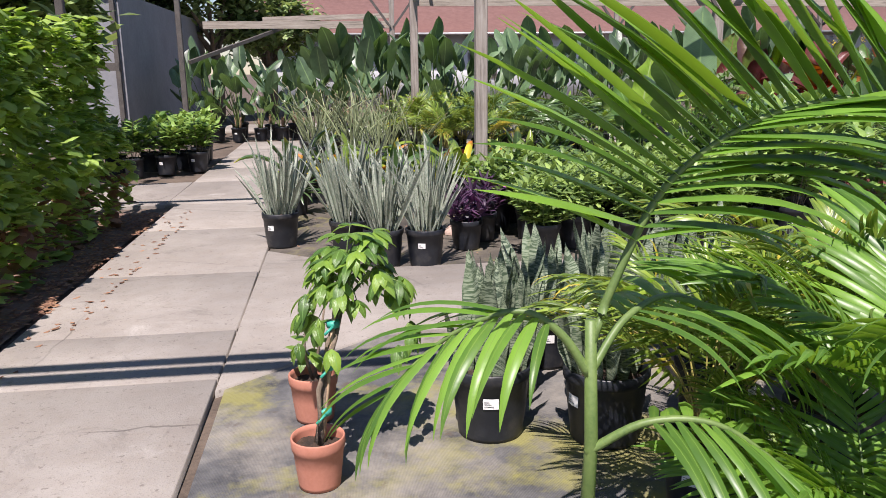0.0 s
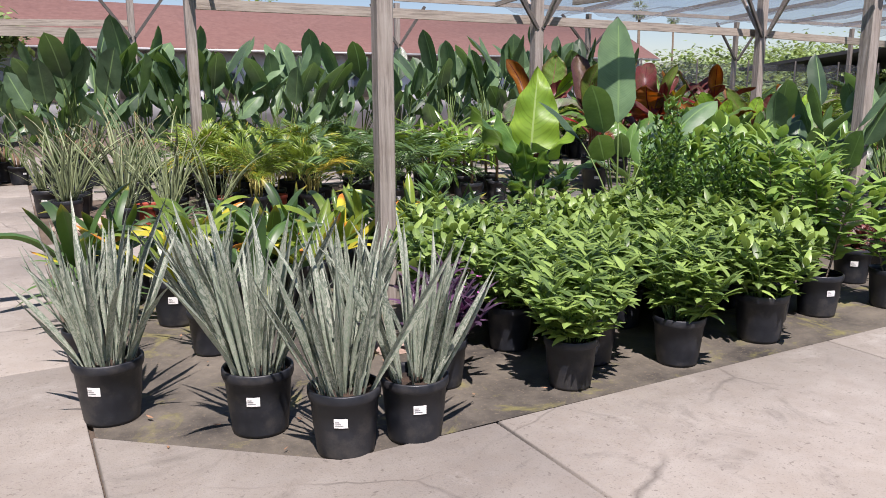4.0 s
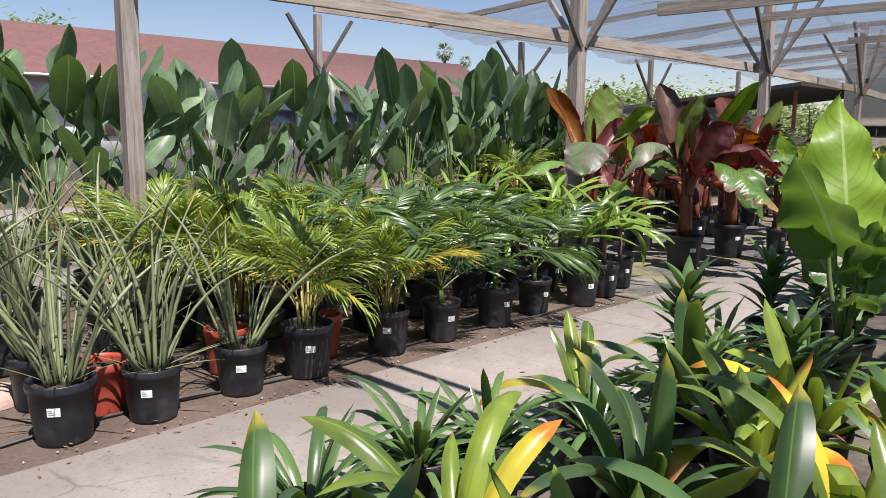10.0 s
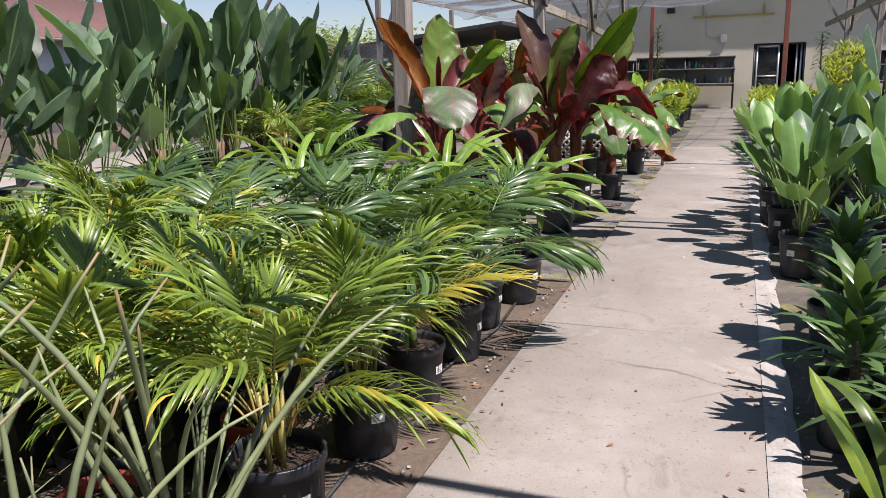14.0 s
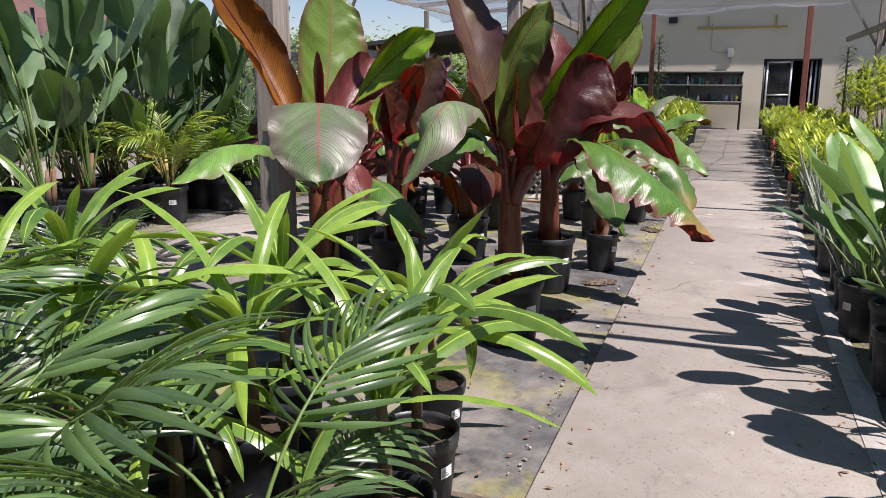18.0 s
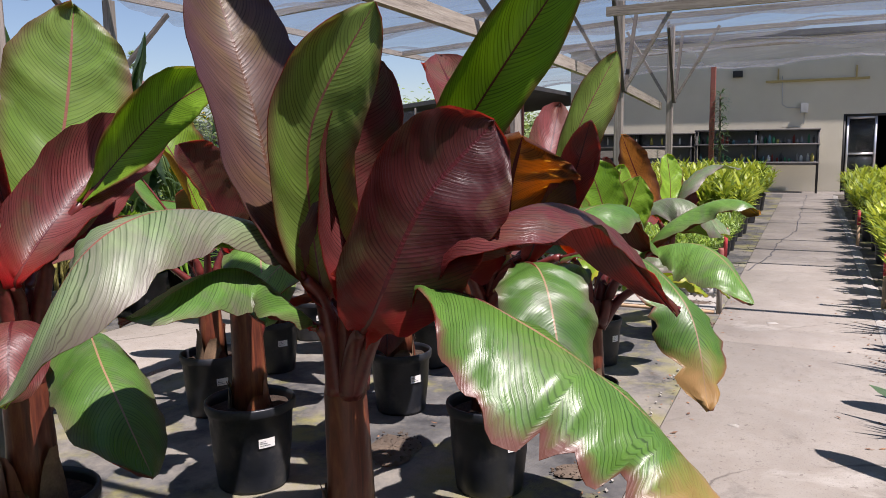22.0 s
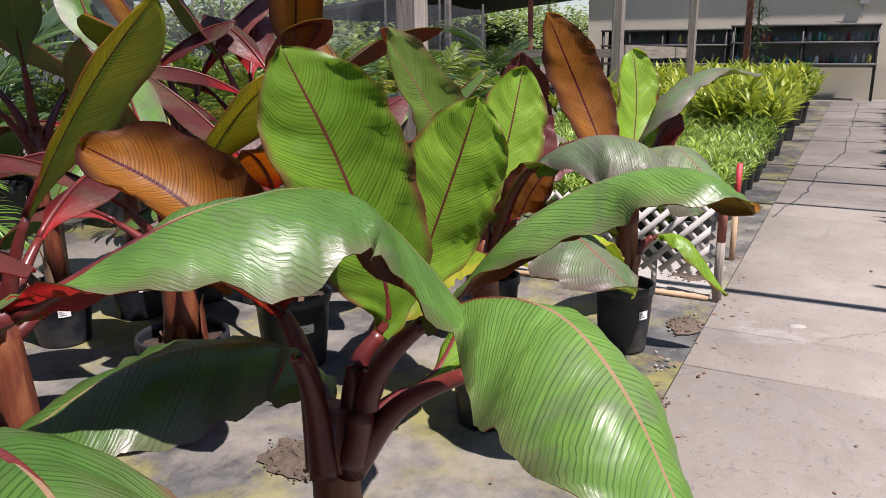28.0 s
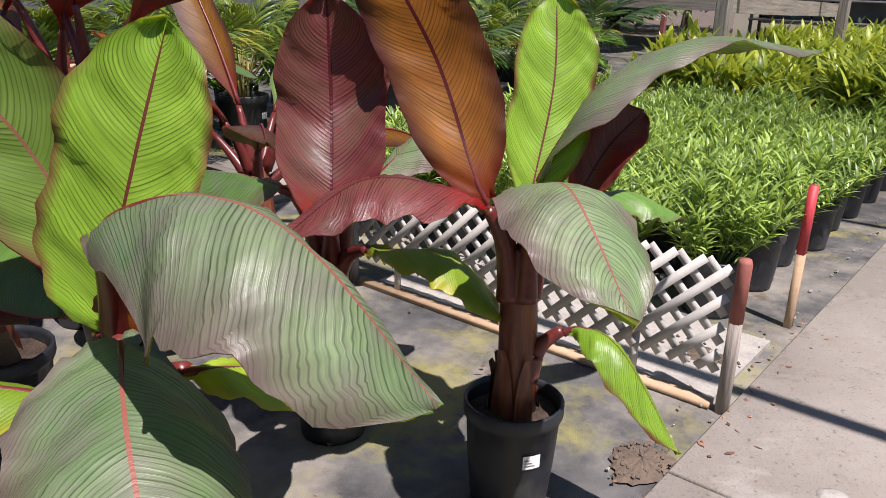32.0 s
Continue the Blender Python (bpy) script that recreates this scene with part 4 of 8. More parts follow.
door = thing("sliding_door", "half open aluminium sliding glass door", "door", pose(WX - 0.01, DY0, 0.0), kind="structure")
for nm, (y0, z0, y1, z1) in {"frame_side": (0, 0, 0.06, DZ), "frame_side_far": (1.57, 0, 1.63, DZ), "frame_top": (0.06, DZ - 0.06, 1.57, DZ)}.items():
    part(nm.replace("_far", ""), Build().box(0.02, y0, z0, 0.12, y1, z1), M_black, door)
for y0 in (0.80, 0.10):
    fr = part("door_leaf", Build().box(0.04, y0, 0.02, 0.07, y0 + 0.06, DZ - 0.06).box(0.04, y0 + 0.68, 0.02, 0.07, y0 + 0.74, DZ - 0.06).box(0.04, y0 + 0.06, 0.02, 0.07, y0 + 0.68, 0.12)
              .box(0.04, y0 + 0.06, DZ - 0.13, 0.07, y0 + 0.68, DZ - 0.06).box(0.04, y0 + 0.06, 1.03, 0.07, y0 + 0.68, 1.08), M_alum, door) if y0 > 0.5 else \
        part("door_leaf", Build().box(0.08, y0, 0.02, 0.11, y0 + 0.06, DZ - 0.06).box(0.08, y0 + 0.14, 0.02, 0.11, y0 + 0.2, DZ - 0.06), M_alum, door)
    if y0 > 0.5:
        part("pane", Build().box(0.05, y0 + 0.06, 0.12, 0.06, y0 + 0.68, 1.03).box(0.05, y0 + 0.06, 1.08, 0.06, y0 + 0.68, DZ - 0.13), M_glass, fr)


def shelf_unit(x, y0, y1, h, levels, label):
    root = thing("shelf_unit", label, "shelf", pose(x, y0, 0))
    w = y1 - y0
    for yy in (0.0, w / 2 - 0.03, w - 0.06):
        for xx in (0.0, 0.62):
            part("upright", Build().box(xx, yy, 0, xx + 0.06, yy + 0.06, h), M_black, root)
    for z in levels:
        part("board", Build().box(-0.02, -0.02, z, 0.72, w + 0.02, z + 0.045), M_shelfwood, root)
    part("back", Build().box(0.70, 0, 0.75, 0.72, w, h), M_greywall, root)
    return root


shelf_unit(29.3, 11.15, 14.35, 1.76, (0.82, 1.32, 1.72), "dark slatted garden shelf with bottles and small goods")
shelf_unit(29.3, 14.45, 17.6, 1.70, (0.82, 1.28, 1.66), "long dark garden shelf mostly empty")
shelf_unit(29.3, 5.2, 8.0, 1.80, (0.82, 1.32, 1.76), "dark garden shelf with small goods beside the door")
cols = [(0.75, 0.75, 0.72), (0.05, 0.25, 0.12), (0.35, 0.05, 0.04), (0.03, 0.03, 0.03), (0.12, 0.3, 0.36), (0.5, 0.42, 0.1), (0.3, 0.3, 0.3)]
M_goods = [stuff_mat("goods_%s" % k, tuple(0.8 * v for v in c), c, 12, 0.45, 0.05) for k, c in zip(("white", "green", "red", "black", "teal", "yellow", "grey"), cols)]
r2 = random.Random(5)
for y0, y1, n in ((11.25, 14.3, 30), (5.3, 7.9, 14), (14.6, 17.4, 9)):
    for z in (0.865, 1.365):
        for k in range(n):
            if r2.random() < 0.25:
                continue
            y = y0 + (y1 - y0) * (k + r2.uniform(0.2, 0.8)) / n
            hh, rr = r2.uniform(0.09, 0.26), r2.uniform(0.025, 0.05)
            q = Build()
            q.tube([(0, 0, 0), (0, 0, hh * 0.72), (0, 0, hh * 0.82), (0, 0, hh * 0.84), (0, 0, hh)], [rr, rr, rr * 0.5, rr * 0.42, rr * 0.42], 10)
            ob = solid("bottle", q, r2.choice(M_goods), "small plastic bottle standing on the garden shelf", "bottle", "shelf goods", smooth=True)
            ob.matrix_basis = pose(29.55 + r2.uniform(-0.12, 0.12), y, z)
ob = solid("meter_box", Build().box(-0.12, -0.10, -0.14, 0, 0.10, 0.14).box(-0.135, -0.08, -0.12, -0.12, 0.08, 0.12), M_pipe, "small grey electric box on the cream wall", "electric box")
ob.matrix_basis = pose(WX, 11.57, 2.34)
q = Build().tube([(0, 0, -0.14), (0, 0, -0.45), (0, 0.1, -0.52), (0, 0.55, -0.52)], 0.010, 8).tube([(0, 0.10, 0), (0, 0.45, 0.02), (0, 0.58, 0.12), (0, 0.60, 0.9)], 0.010, 8)
ob = solid("conduit", q, M_pipe, "thin conduit running to the electric box", "conduit", smooth=True)
ob.matrix_basis = pose(WX - 0.04, 11.57, 2.34)
ob = solid("flood_light", Build().box(-0.12, -0.13, -0.09, 0, 0.13, 0.09).box(-0.16, -0.11, -0.07, -0.12, 0.11, 0.07), M_black, "dark square flood light high on the wall", "wall lamp")
ob.matrix_basis = pose(WX, 13.35, 3.35)
ob = solid("rail", Build().box(-0.06, -1.3, -0.03, 0, 1.3, 0.03).box(-0.05, -1.0, 0.03, -0.01, -0.96, 0.35).box(-0.05, 0.96, 0.03, -0.01, 1.0, 0.35), M_yellowwood, "yellow wooden rail hung on the cream wall", "rail")
ob.matrix_basis = pose(WX, 11.3, 3.1)
# dark porch roof beside the cream building
b = Build().bar((30.5, 18.4, 3.0), (30.5, 26.0, 2.2), 8.0, 0.12)
solid("porch_roof", b, M_darkroof, "dark sloping porch roof behind the cream building", "roof", kind="structure")
post(28.15, 19.17, 3.1, 0.11, mat=M_redpaint, label="faded red painted timber post")
post(24.7, 13.4, 3.1, 0.11, mat=M_redpaint, label="faded red painted timber post")
post(23.6, 9.9, 3.1, 0.12, mat=M_redpaint, label="faded red painted timber post")
post(30.0, 23.0, 2.6, 0.10)
beam((21.5, 13.9, 1.22), (17.75, 14.0, 1.30), 0.05, 0.16)
beam((21.5, 13.9, 1.22), (21.5, 18.8, 1.22), 0.05, 0.14)

# ---- plants: makers ----


def stalk_mesh(L, r, bend, mat, sides=6):
    B = Build()
    pts, p, n = [], Vector((0, 0, 0)), 8
    for i in range(n + 1):
        pts.append(tuple(p))
        e = -bend * (i / n) ** 1.5
        p = p + Vector((math.cos(e), 0, math.sin(e))) * (L / n)
    B.tube(pts, [r * (1 - 0.75 * (i / n) ** 2.2) for i in range(n + 1)], sides)
    return B.mesh("leaf", mat)


GREY = [single(lambda B, k=k: blade(B, (0, 0, 0), 0, 0, 0.66 + 0.06 * (k % 3), 0.033 + 0.006 * (k % 3), (-0.12, 0.10, 0.28, 0.02, 0.5)[k], sword, 10, 0.7, twist=(-0.6, 0.5, 0.2, -0.2, 0.8)[k], ruffle=0.10, wide=2, seed=k), M_sanso) for k in range(5)]
WIDE = [single(lambda B, k=k: blade(B, (0, 0, 0), 0, 0, 0.40 + 0.05 * (k % 3), 0.086 + 0.010 * (k % 3), (-0.10, 0.14, 0.25, 0.02)[k], broad, 10, 0.45, twist=(-0.7, 0.6, 0.2, -0.3)[k], ruffle=0.10, wide=2, seed=k), M_sansw) for k in range(4)]
REED = [stalk_mesh(0.80 + 0.08 * k, 0.0125, (-0.28, 0.30, 0.60, 0.95)[k], M_reed) for k in range(4)]
REED += [single(lambda B, k=k: blade(B, (0, 0, 0), 0, 0, 0.55, 0.016, 0.3, sword, 6, 0.5), M_reed) for k in range(1)]
DRAC = [single(lambda B, k=k: blade(B, (0, 0, 0), 0, 0, 0.50 + 0.06 * k, 0.060, (0.8, 1.5, 2.1, 1.2)[k], strap, 10, 0.4, late=1.2, twist=(0.3, -0.3, 0.2, -0.5)[k], ruffle=0.12, wide=2, seed=k), M_drac) for k in range(4)]
BROM = [single(lambda B, k=k: blade(B, (0, 0, 0), 0, 0, 0.50 + 0.05 * k, 0.078, (0.25, 0.7, 1.3, 1.9)[k], strap, 10, 0.55, late=1.6, twist=(0.2, -0.4, 0.5, -0.2)[k], wide=2, seed=k), M_brom) for k in range(4)]
CLIV = [single(lambda B, k=k: blade(B, (0, 0, 0), 0, 0, 0.46 + 0.05 * k, 0.086, (0.2, 0.7, 1.2, 1.8)[k], strap, 10, 0.55, late=1.6, twist=(0.2, -0.4, 0.5, -0.3)[k], wide=2, seed=k), M_clivia) for k in range(4)]
BROMY = [single(lambda B, k=k: blade(B, (0, 0, 0), 0, 0, 0.48 + 0.05 * k, 0.072, (0.4, 1.2, 2.0)[k], strap, 10, 0.5, late=1.6, wide=2, twist=(0.2, -0.5, 0.3)[k], seed=k), M_bromy) for k in range(3)]
DARK = [single(lambda B, k=k: blade(B, (0, 0, 0), 0, 0, 0.34 + 0.05 * k, 0.034, (0.6, 1.2, 1.7)[k], strap, 7, 0.5, late=1.2, seed=k), M_dark) for k in range(3)]
DARKW = [single(lambda B, k=k: blade(B, (0, 0, 0), 0, 0, 0.30, 0.07, (0.5, 1.0)[k], lance, 7, 0.4, late=1.2, seed=k), M_dark) for k in range(2)]


def rosette(root, meshes, n, z, lo, hi, s0=0.7, s1=1.1, rad=0.03, seed=0, name="leaf"):
    """Leaves round a centre: the outer ones tip low, the inner ones stand high."""
    r = random.Random(seed)
    for i in range(n):
        f = i / max(1, n - 1)
        az = i * 137.5 + r.uniform(-12, 12)
        tilt = lo + (hi - lo) * f + r.uniform(-6, 6)
        a = radians(az)
        q = rad * (1 - 0.7 * f)
        leaf_at(root, meshes[r.randrange(len(meshes))], az, tilt, r.uniform(s0, s1), (q * math.cos(a), q * math.sin(a), z), r.uniform(-20, 20), name)


def grey_snake(seed):
    def make(x, y, g):
        root = potted("snake_plant", "silver-grey snake plant in a black nursery pot", "potted plant", x, y, 0.15, 0.29, sticker=-118 + rng.uniform(-12, 12), group=g)
        r = random.Random(seed)
        for i in range(52):
            a = r.uniform(0, 360)
            q = 0.105 * math.sqrt(r.random())
            t = 89 - q / 0.105 * r.uniform(4, 27) - r.uniform(0, 5)
            leaf_at(root, GREY[r.randrange(5)], a + r.uniform(-25, 25), t, r.uniform(0.5, 1.08), (q * math.cos(radians(a)), q * math.sin(radians(a)), 0.245), r.uniform(-90, 90))
        return root
    return make


def wide_snake(seed, n=27):
    def make(x, y, g):
        root = potted("snake_plant", "dark banded snake plant in a black nursery pot", "potted plant", x, y, 0.15, 0.27, sticker=-100, group=g)
        r = random.Random(seed)
        for i in range(n):
            a = r.uniform(0, 360)
            q = 0.115 * math.sqrt(r.random())
            t = 90 - q / 0.115 * r.uniform(0, 24)
            leaf_at(root, WIDE[r.randrange(4)], a, t, r.uniform(0.55, 1.05), (q * math.cos(radians(a)), q * math.sin(radians(a)), 0.225), r.uniform(-90, 90))
        return root
    return make


def reed(seed):
    def make(x, y, g):
        root = potted("reed_plant", "leafless reed-like bird of paradise in a black pot", "potted plant", x, y, 0.15, 0.29, sticker=-120 + rng.uniform(-15, 15), group=g)
        r = random.Random(seed)
        for i in range(19):
            a = r.uniform(0, 360)
            q = 0.08 * math.sqrt(r.random())
            t = 89 - r.uniform(2, 30)
            leaf_at(root, REED[r.randrange(4)], a, t, r.uniform(0.45, 1.1), (q * math.cos(radians(a)), q * math.sin(radians(a)), 0.245), r.uniform(-40, 40), "stalk")
        for i in range(7):
            leaf_at(root, REED[4], r.uniform(0, 360), r.uniform(20, 60), r.uniform(0.5, 0.9), (0, 0, 0.245), 0, "leaf")
        return root
    return make


def frond_mesh(L, bend, pairs, ll, lw, mats, start=0.3, up=0.35, drop=0.9, rad=0.006, seg=5, fan=(75, 22), seed=0, late=1.3, yellow=0.0, prof=lance):
    """A feather palm frond that heads along +x: rachis and paired leaflets."""
    r = random.Random(seed)
    B = Build()
    n = 14
    pts, els, p = [], [], Vector((0, 0, 0))
    for i in range(n + 1):
        e = -bend * (i / n) ** late
        pts.append(p.copy())
        els.append(e)
        p = p + Vector((math.cos(e), 0, math.sin(e))) * (L / n)
    B.tube(pts, [rad * (1 - 0.75 * i / n) for i in range(n + 1)], 5, 1)
    for k in range(pairs):
        u = start + (1 - start) * (k + 0.5) / pairs
        i = min(n - 1, int(u * n))
        f = u * n - i
        q = pts[i].lerp(pts[i + 1], f)
        e = els[i]
        size = (0.55 + 0.45 * math.sin(math.pi * min(1.0, (u - start) / (1 - start) * 0.85 + 0.12)))
        ang = radians(fan[0] + (fan[1] - fan[0]) * (u - start) / (1 - start))
        for s in (-1, 1):
            jit = r.uniform(-0.08, 0.08)
            blade(B, q, s * (ang + jit), e * 0.6 + up + r.uniform(-0.12, 0.12), ll * size * r.uniform(0.9, 1.08), lw, drop + r.uniform(-0.2, 0.25), prof, seg, 0.35, 2 if r.random() < yellow else 0, seed=k, late=1.2)
    blade(B, pts[-1], 0, els[-1], ll * 0.6, lw, 0.3, prof, seg, 0.3, 0)
    return B.mesh("frond", mats)


ARECA = [frond_mesh(0.56 + 0.09 * k, (0.6, 1.2, 1.8, 1.4)[k], 19, 0.27, 0.0155, [M_areca, M_palmstem, M_arecay], 0.34, 0.30, (1.3, 1.7, 1.5, 1.9)[k], 0.005, 5, (70, 14), seed=k, yellow=(0.0, 0.06, 0.18, 0.03)[k]) for k in range(4)]
ARECAY = [frond_mesh(0.66, 1.3, 20, 0.22, 0.015, [M_arecay, M_palmstem, M_arecay], 0.32, 0.3, 1.0, 0.005, 4, seed=9)]
KENTIA = [frond_mesh((0.70, 0.80, 0.92, 0.74)[k], (0.8, 1.2, 1.6, 1.9)[k], (13, 15, 16, 12)[k], 0.44, (0.025, 0.024, 0.023, 0.028)[k], [M_kentia, M_petiole], (0.55, 0.48, 0.44, 0.58)[k], 0.10, (0.9, 1.3, 1.1, 1.6)[k], 0.008, 7, (76, 9), seed=k, prof=sword) for k in range(4)]
PYGMY = [frond_mesh(0.60 + 0.08 * k, (0.8, 1.3)[k], 24, 0.20, 0.012, [M_kentia, M_petiole], 0.25, 0.2, 0.8, 0.005, 4, seed=k) for k in range(2)]


def areca(seed, ribs=True, yel=0):
    def make(x, y, g):
        root = potted("areca_palm", "bushy yellow-green areca palm in a black nursery pot", "potted palm", x, y, 0.15, 0.31, ribs=ribs, sticker=-130 + rng.uniform(-30, 30), group=g)
        r = random.Random(seed)
        B = Build()
        for i in range(9):
            a, q = r.uniform(0, 6.28), 0.06 * r.random()
            l = r.uniform(0.18, 0.34)
            B.tube([(q * math.cos(a), q * math.sin(a), 0.24), (1.6 * q * math.cos(a), 1.6 * q * math.sin(a), 0.24 + l)], [0.011, 0.006], 6)
        part("cane", B, M_palmstem, root)
        for i in range(20):
            a = i * 137.5 + r.uniform(-15, 15)
            f = i / 19
            me = ARECAY[0] if i < yel else ARECA[r.randrange(4)]
            leaf_at(root, me, a, 50 + 37 * f + r.uniform(-8, 8), r.uniform(0.72, 1.05), (0.05 * math.cos(radians(a)), 0.05 * math.sin(radians(a)), 0.36 + 0.06 * r.random()), r.uniform(-15, 15), "frond")
        return root
    return make


def kentia(seed, n=7):
    def make(x, y, g):
        root = potted("kentia_palm", "dark green kentia palm with drooping fronds in a black pot", "potted palm", x, y, 0.15, 0.31, sticker=-110 + rng.uniform(-30, 30), group=g)
        r = random.Random(seed)
        part("stem", Build().tube([(0, 0, 0.24), (0.01, 0.01, 0.36), (0, 0.01, 0.46)], [0.026, 0.02, 0.012], 8), M_petiole, root)
        for i in range(n):
            a = i * 137.5 + r.uniform(-15, 15)
            leaf_at(root, KENTIA[r.randrange(4)], a, 40 + 42 * i / (n - 1) + r.uniform(-10, 10), r.uniform(0.62, 1.05), (0, 0, 0.38 + 0.02 * i / n), r.uniform(-25, 25), "frond")
        return root
    return make


def pygmy(seed):
    def make(x, y, g):
        root = potted("pygmy_palm", "fine-leaved dark green palm in a black pot", "potted palm", x, y, 0.15, 0.29, group=g)
        rosette(root, PYGMY, 16, 0.34, 25, 80, 0.7, 1.05, 0.03, seed, "frond")
        part("stem", Build().tube([(0, 0, 0.23), (0, 0, 0.36)], [0.03, 0.035], 8), M_bark, root)
        return root
    return make


FEATHER = [frond_mesh(0.62 + 0.08 * k, (0.8, 1.3)[k], 20, 0.26, 0.022, [M_bigpalm, M_petiole], 0.25, 0.2, 0.8, 0.005, 5, seed=k) for k in range(2)]


def bright_palm(seed):
    def make(x, y, g):
        root = potted("feather_palm", "low bright green feather palm in a black pot", "potted palm", x, y, 0.15, 0.29, group=g)
        rosette(root, FEATHER, 16, 0.34, 15, 80, 0.7, 1.05, 0.03, seed, "frond")
        part("stem", Build().tube([(0, 0, 0.23), (0, 0, 0.36)], [0.03, 0.035], 8), M_bark, root)
        return root
    return make


def corn_plant(seed, cane=0.28, n=14):
    def make(x, y, g):
        root = potted("corn_plant", "lime green dracaena with arching strap leaves in a black pot", "potted plant", x, y, 0.14, 0.29, sticker=-110, group=g)
        r = random.Random(seed)
        B = Build().tube([(0, 0, 0.23), (0.01, 0, 0.30 + cane * 0.5), (0, 0.01, 0.29 + cane)], [0.022, 0.018, 0.016], 8)
        part("cane", B, M_sheath, root)
        rosette(root, DRAC, n, 0.29 + cane, 5, 80, 0.65, 1.1, 0.015, seed)
        return root
    return make


def bromeliad(seed, yel=2, n=15, dark=False):
    def make(x, y, g):
        root = potted("strap_leaf_plant", "glossy dark green clivia with a few yellowed leaves" if dark else "yellow-green strap-leaved plant with orange leaf tips", "potted plant", x, y, 0.14, 0.27, sticker=-110, group=g)
        r = random.Random(seed)
        for i in range(n):
            f = i / (n - 1)
            a = i * 137.5 + r.uniform(-14, 14)
            me = BROMY[r.randrange(3)] if i in (range(1, 1 + 3 * yel, 3)) else (CLIV if dark else BROM)[r.randrange(4)]
            leaf_at(root, me, a, 34 + 50 * f + r.uniform(-12, 12), r.uniform(0.60, 1.15), (0.03 * math.cos(radians(a)), 0.03 * math.sin(radians(a)), 0.225), r.uniform(-25, 25))
        return root
    return make


def dark_strap(seed):
    def make(x, y, g):
        root = potted("clivia", "dark green narrow strap-leaved plant in a black pot", "potted plant", x, y, 0.14, 0.27, group=g)
        rosette(root, DARK, 34, 0.225, 10, 80, 0.7, 1.15, 0.04, seed)
        return root
    return make


def dark_cane(seed):
    def make(x, y, g):
        root = potted("dark_dracaena", "upright dark green broad-leaved dracaena in a black pot", "potted plant", x, y, 0.14, 0.27, group=g)
        part("cane", Build().tube([(0, 0, 0.2), (0, 0.01, 0.62)], [0.02, 0.014], 8), M_bark, root)
        r = random.Random(seed)
        for i in range(34):
            a = i * 137.5
            leaf_at(root, DARKW[r.randrange(2)], a, r.uniform(15, 55) + 25 * i / 34, r.uniform(0.7, 1.0), (0, 0, 0.30 + 0.33 * i / 34), 0)
        return root
    return make


def leafy(B, n_stems, height, spread_r, leaf_l, leaf_w, per_stem, mat=0, stem_mat=1, seed=0, lean=35, up=0.5, prof=lance, seg=3, bare=0.25, drop=0.7, z0=0.2, cup=0.3):
    """Stems that fan out from a pot and carry leaves in pairs."""
    r = random.Random(seed)
    for s in range(n_stems):
        a = r.uniform(0, 6.283)
        q = math.sqrt(r.random())
        tip = Vector((q * spread_r * math.cos(a), q * spread_r * math.sin(a), z0 + height * (1 - 0.35 * q * q) * r.uniform(0.75, 1.08)))
        p0 = Vector((0.35 * q * 0.2 * math.cos(a), 0.35 * q * 0.2 * math.sin(a), z0))
        mid = p0.lerp(tip, 0.5) + Vector((0, 0, 0.10 * height * (1 - q)))
        pts = [p0, p0.lerp(mid, 0.5) + (mid - p0) * 0.03, mid, mid.lerp(tip, 0.5), tip]
        B.tube(pts, [0.006, 0.005, 0.004, 0.003, 0.002], 4, stem_mat, False)
        for k in range(per_stem):
            u = bare + (1 - bare) * (k + r.random()) / per_stem
            i = min(3, int(u * 4))
            p = pts[i].lerp(pts[i + 1], u * 4 - i)
            az = k * 2.4 + r.uniform(-0.5, 0.5)
            for d in (0, math.pi):
                blade(B, p, az + d, up + r.uniform(-0.4, 0.4) + 0.5 * u, leaf_l * r.uniform(0.7, 1.15), leaf_w * r.uniform(0.8, 1.1), drop + r.uniform(-0.3, 0.3), prof, seg, cup, mat, seed=k)


def bush(kind, label, mats, seed, r=0.14, h=0.27, sticker=None, category="potted plant", pot=None, **kw):
    def make(x, y, g):
        root = potted(kind, label, category, x, y, r, h, group=g, sticker=sticker, mat=pot)
        B = Build()
        leafy(B, seed=seed, z0=h - 0.06, **kw)
        part("foliage", B, mats, root)
        return root
    return make


def shrub(seed):
    return bush("green_shrub", "low bright green shrub with narrow leaves in a black pot", [M_shrub, M_petiole], seed, n_stems=36, height=0.47, spread_r=0.31, leaf_l=0.118, leaf_w=0.047, per_stem=7, seg=4, up=0.22, drop=0.8)


def paddle_leaf(pet, L, W, bend, pbend, mats, seed=0, cup=0.35):
    """A stiff stalk that ends in a large paddle blade; heads along +x."""
    B = Build()
    n, p, pts, e = 8, Vector((0, 0, 0)), [], 0
    for i in range(n + 1):
        pts.append(p.copy())
        e = -pbend * (i / n)
        p = p + Vector((math.cos(e), 0, math.sin(e))) * (pet / n)
    B.tube(pts, [0.013 - 0.006 * i / n for i in range(n + 1)], 6, 1)
    blade(B, pts[-1], 0, e, L, W, bend, paddle, 12, cup, 0, late=1.5, wide=2, ruffle=0.035, seed=seed, twist=random.Random(seed).uniform(-0.5, 0.5))
    return B.mesh("leaf", mats)


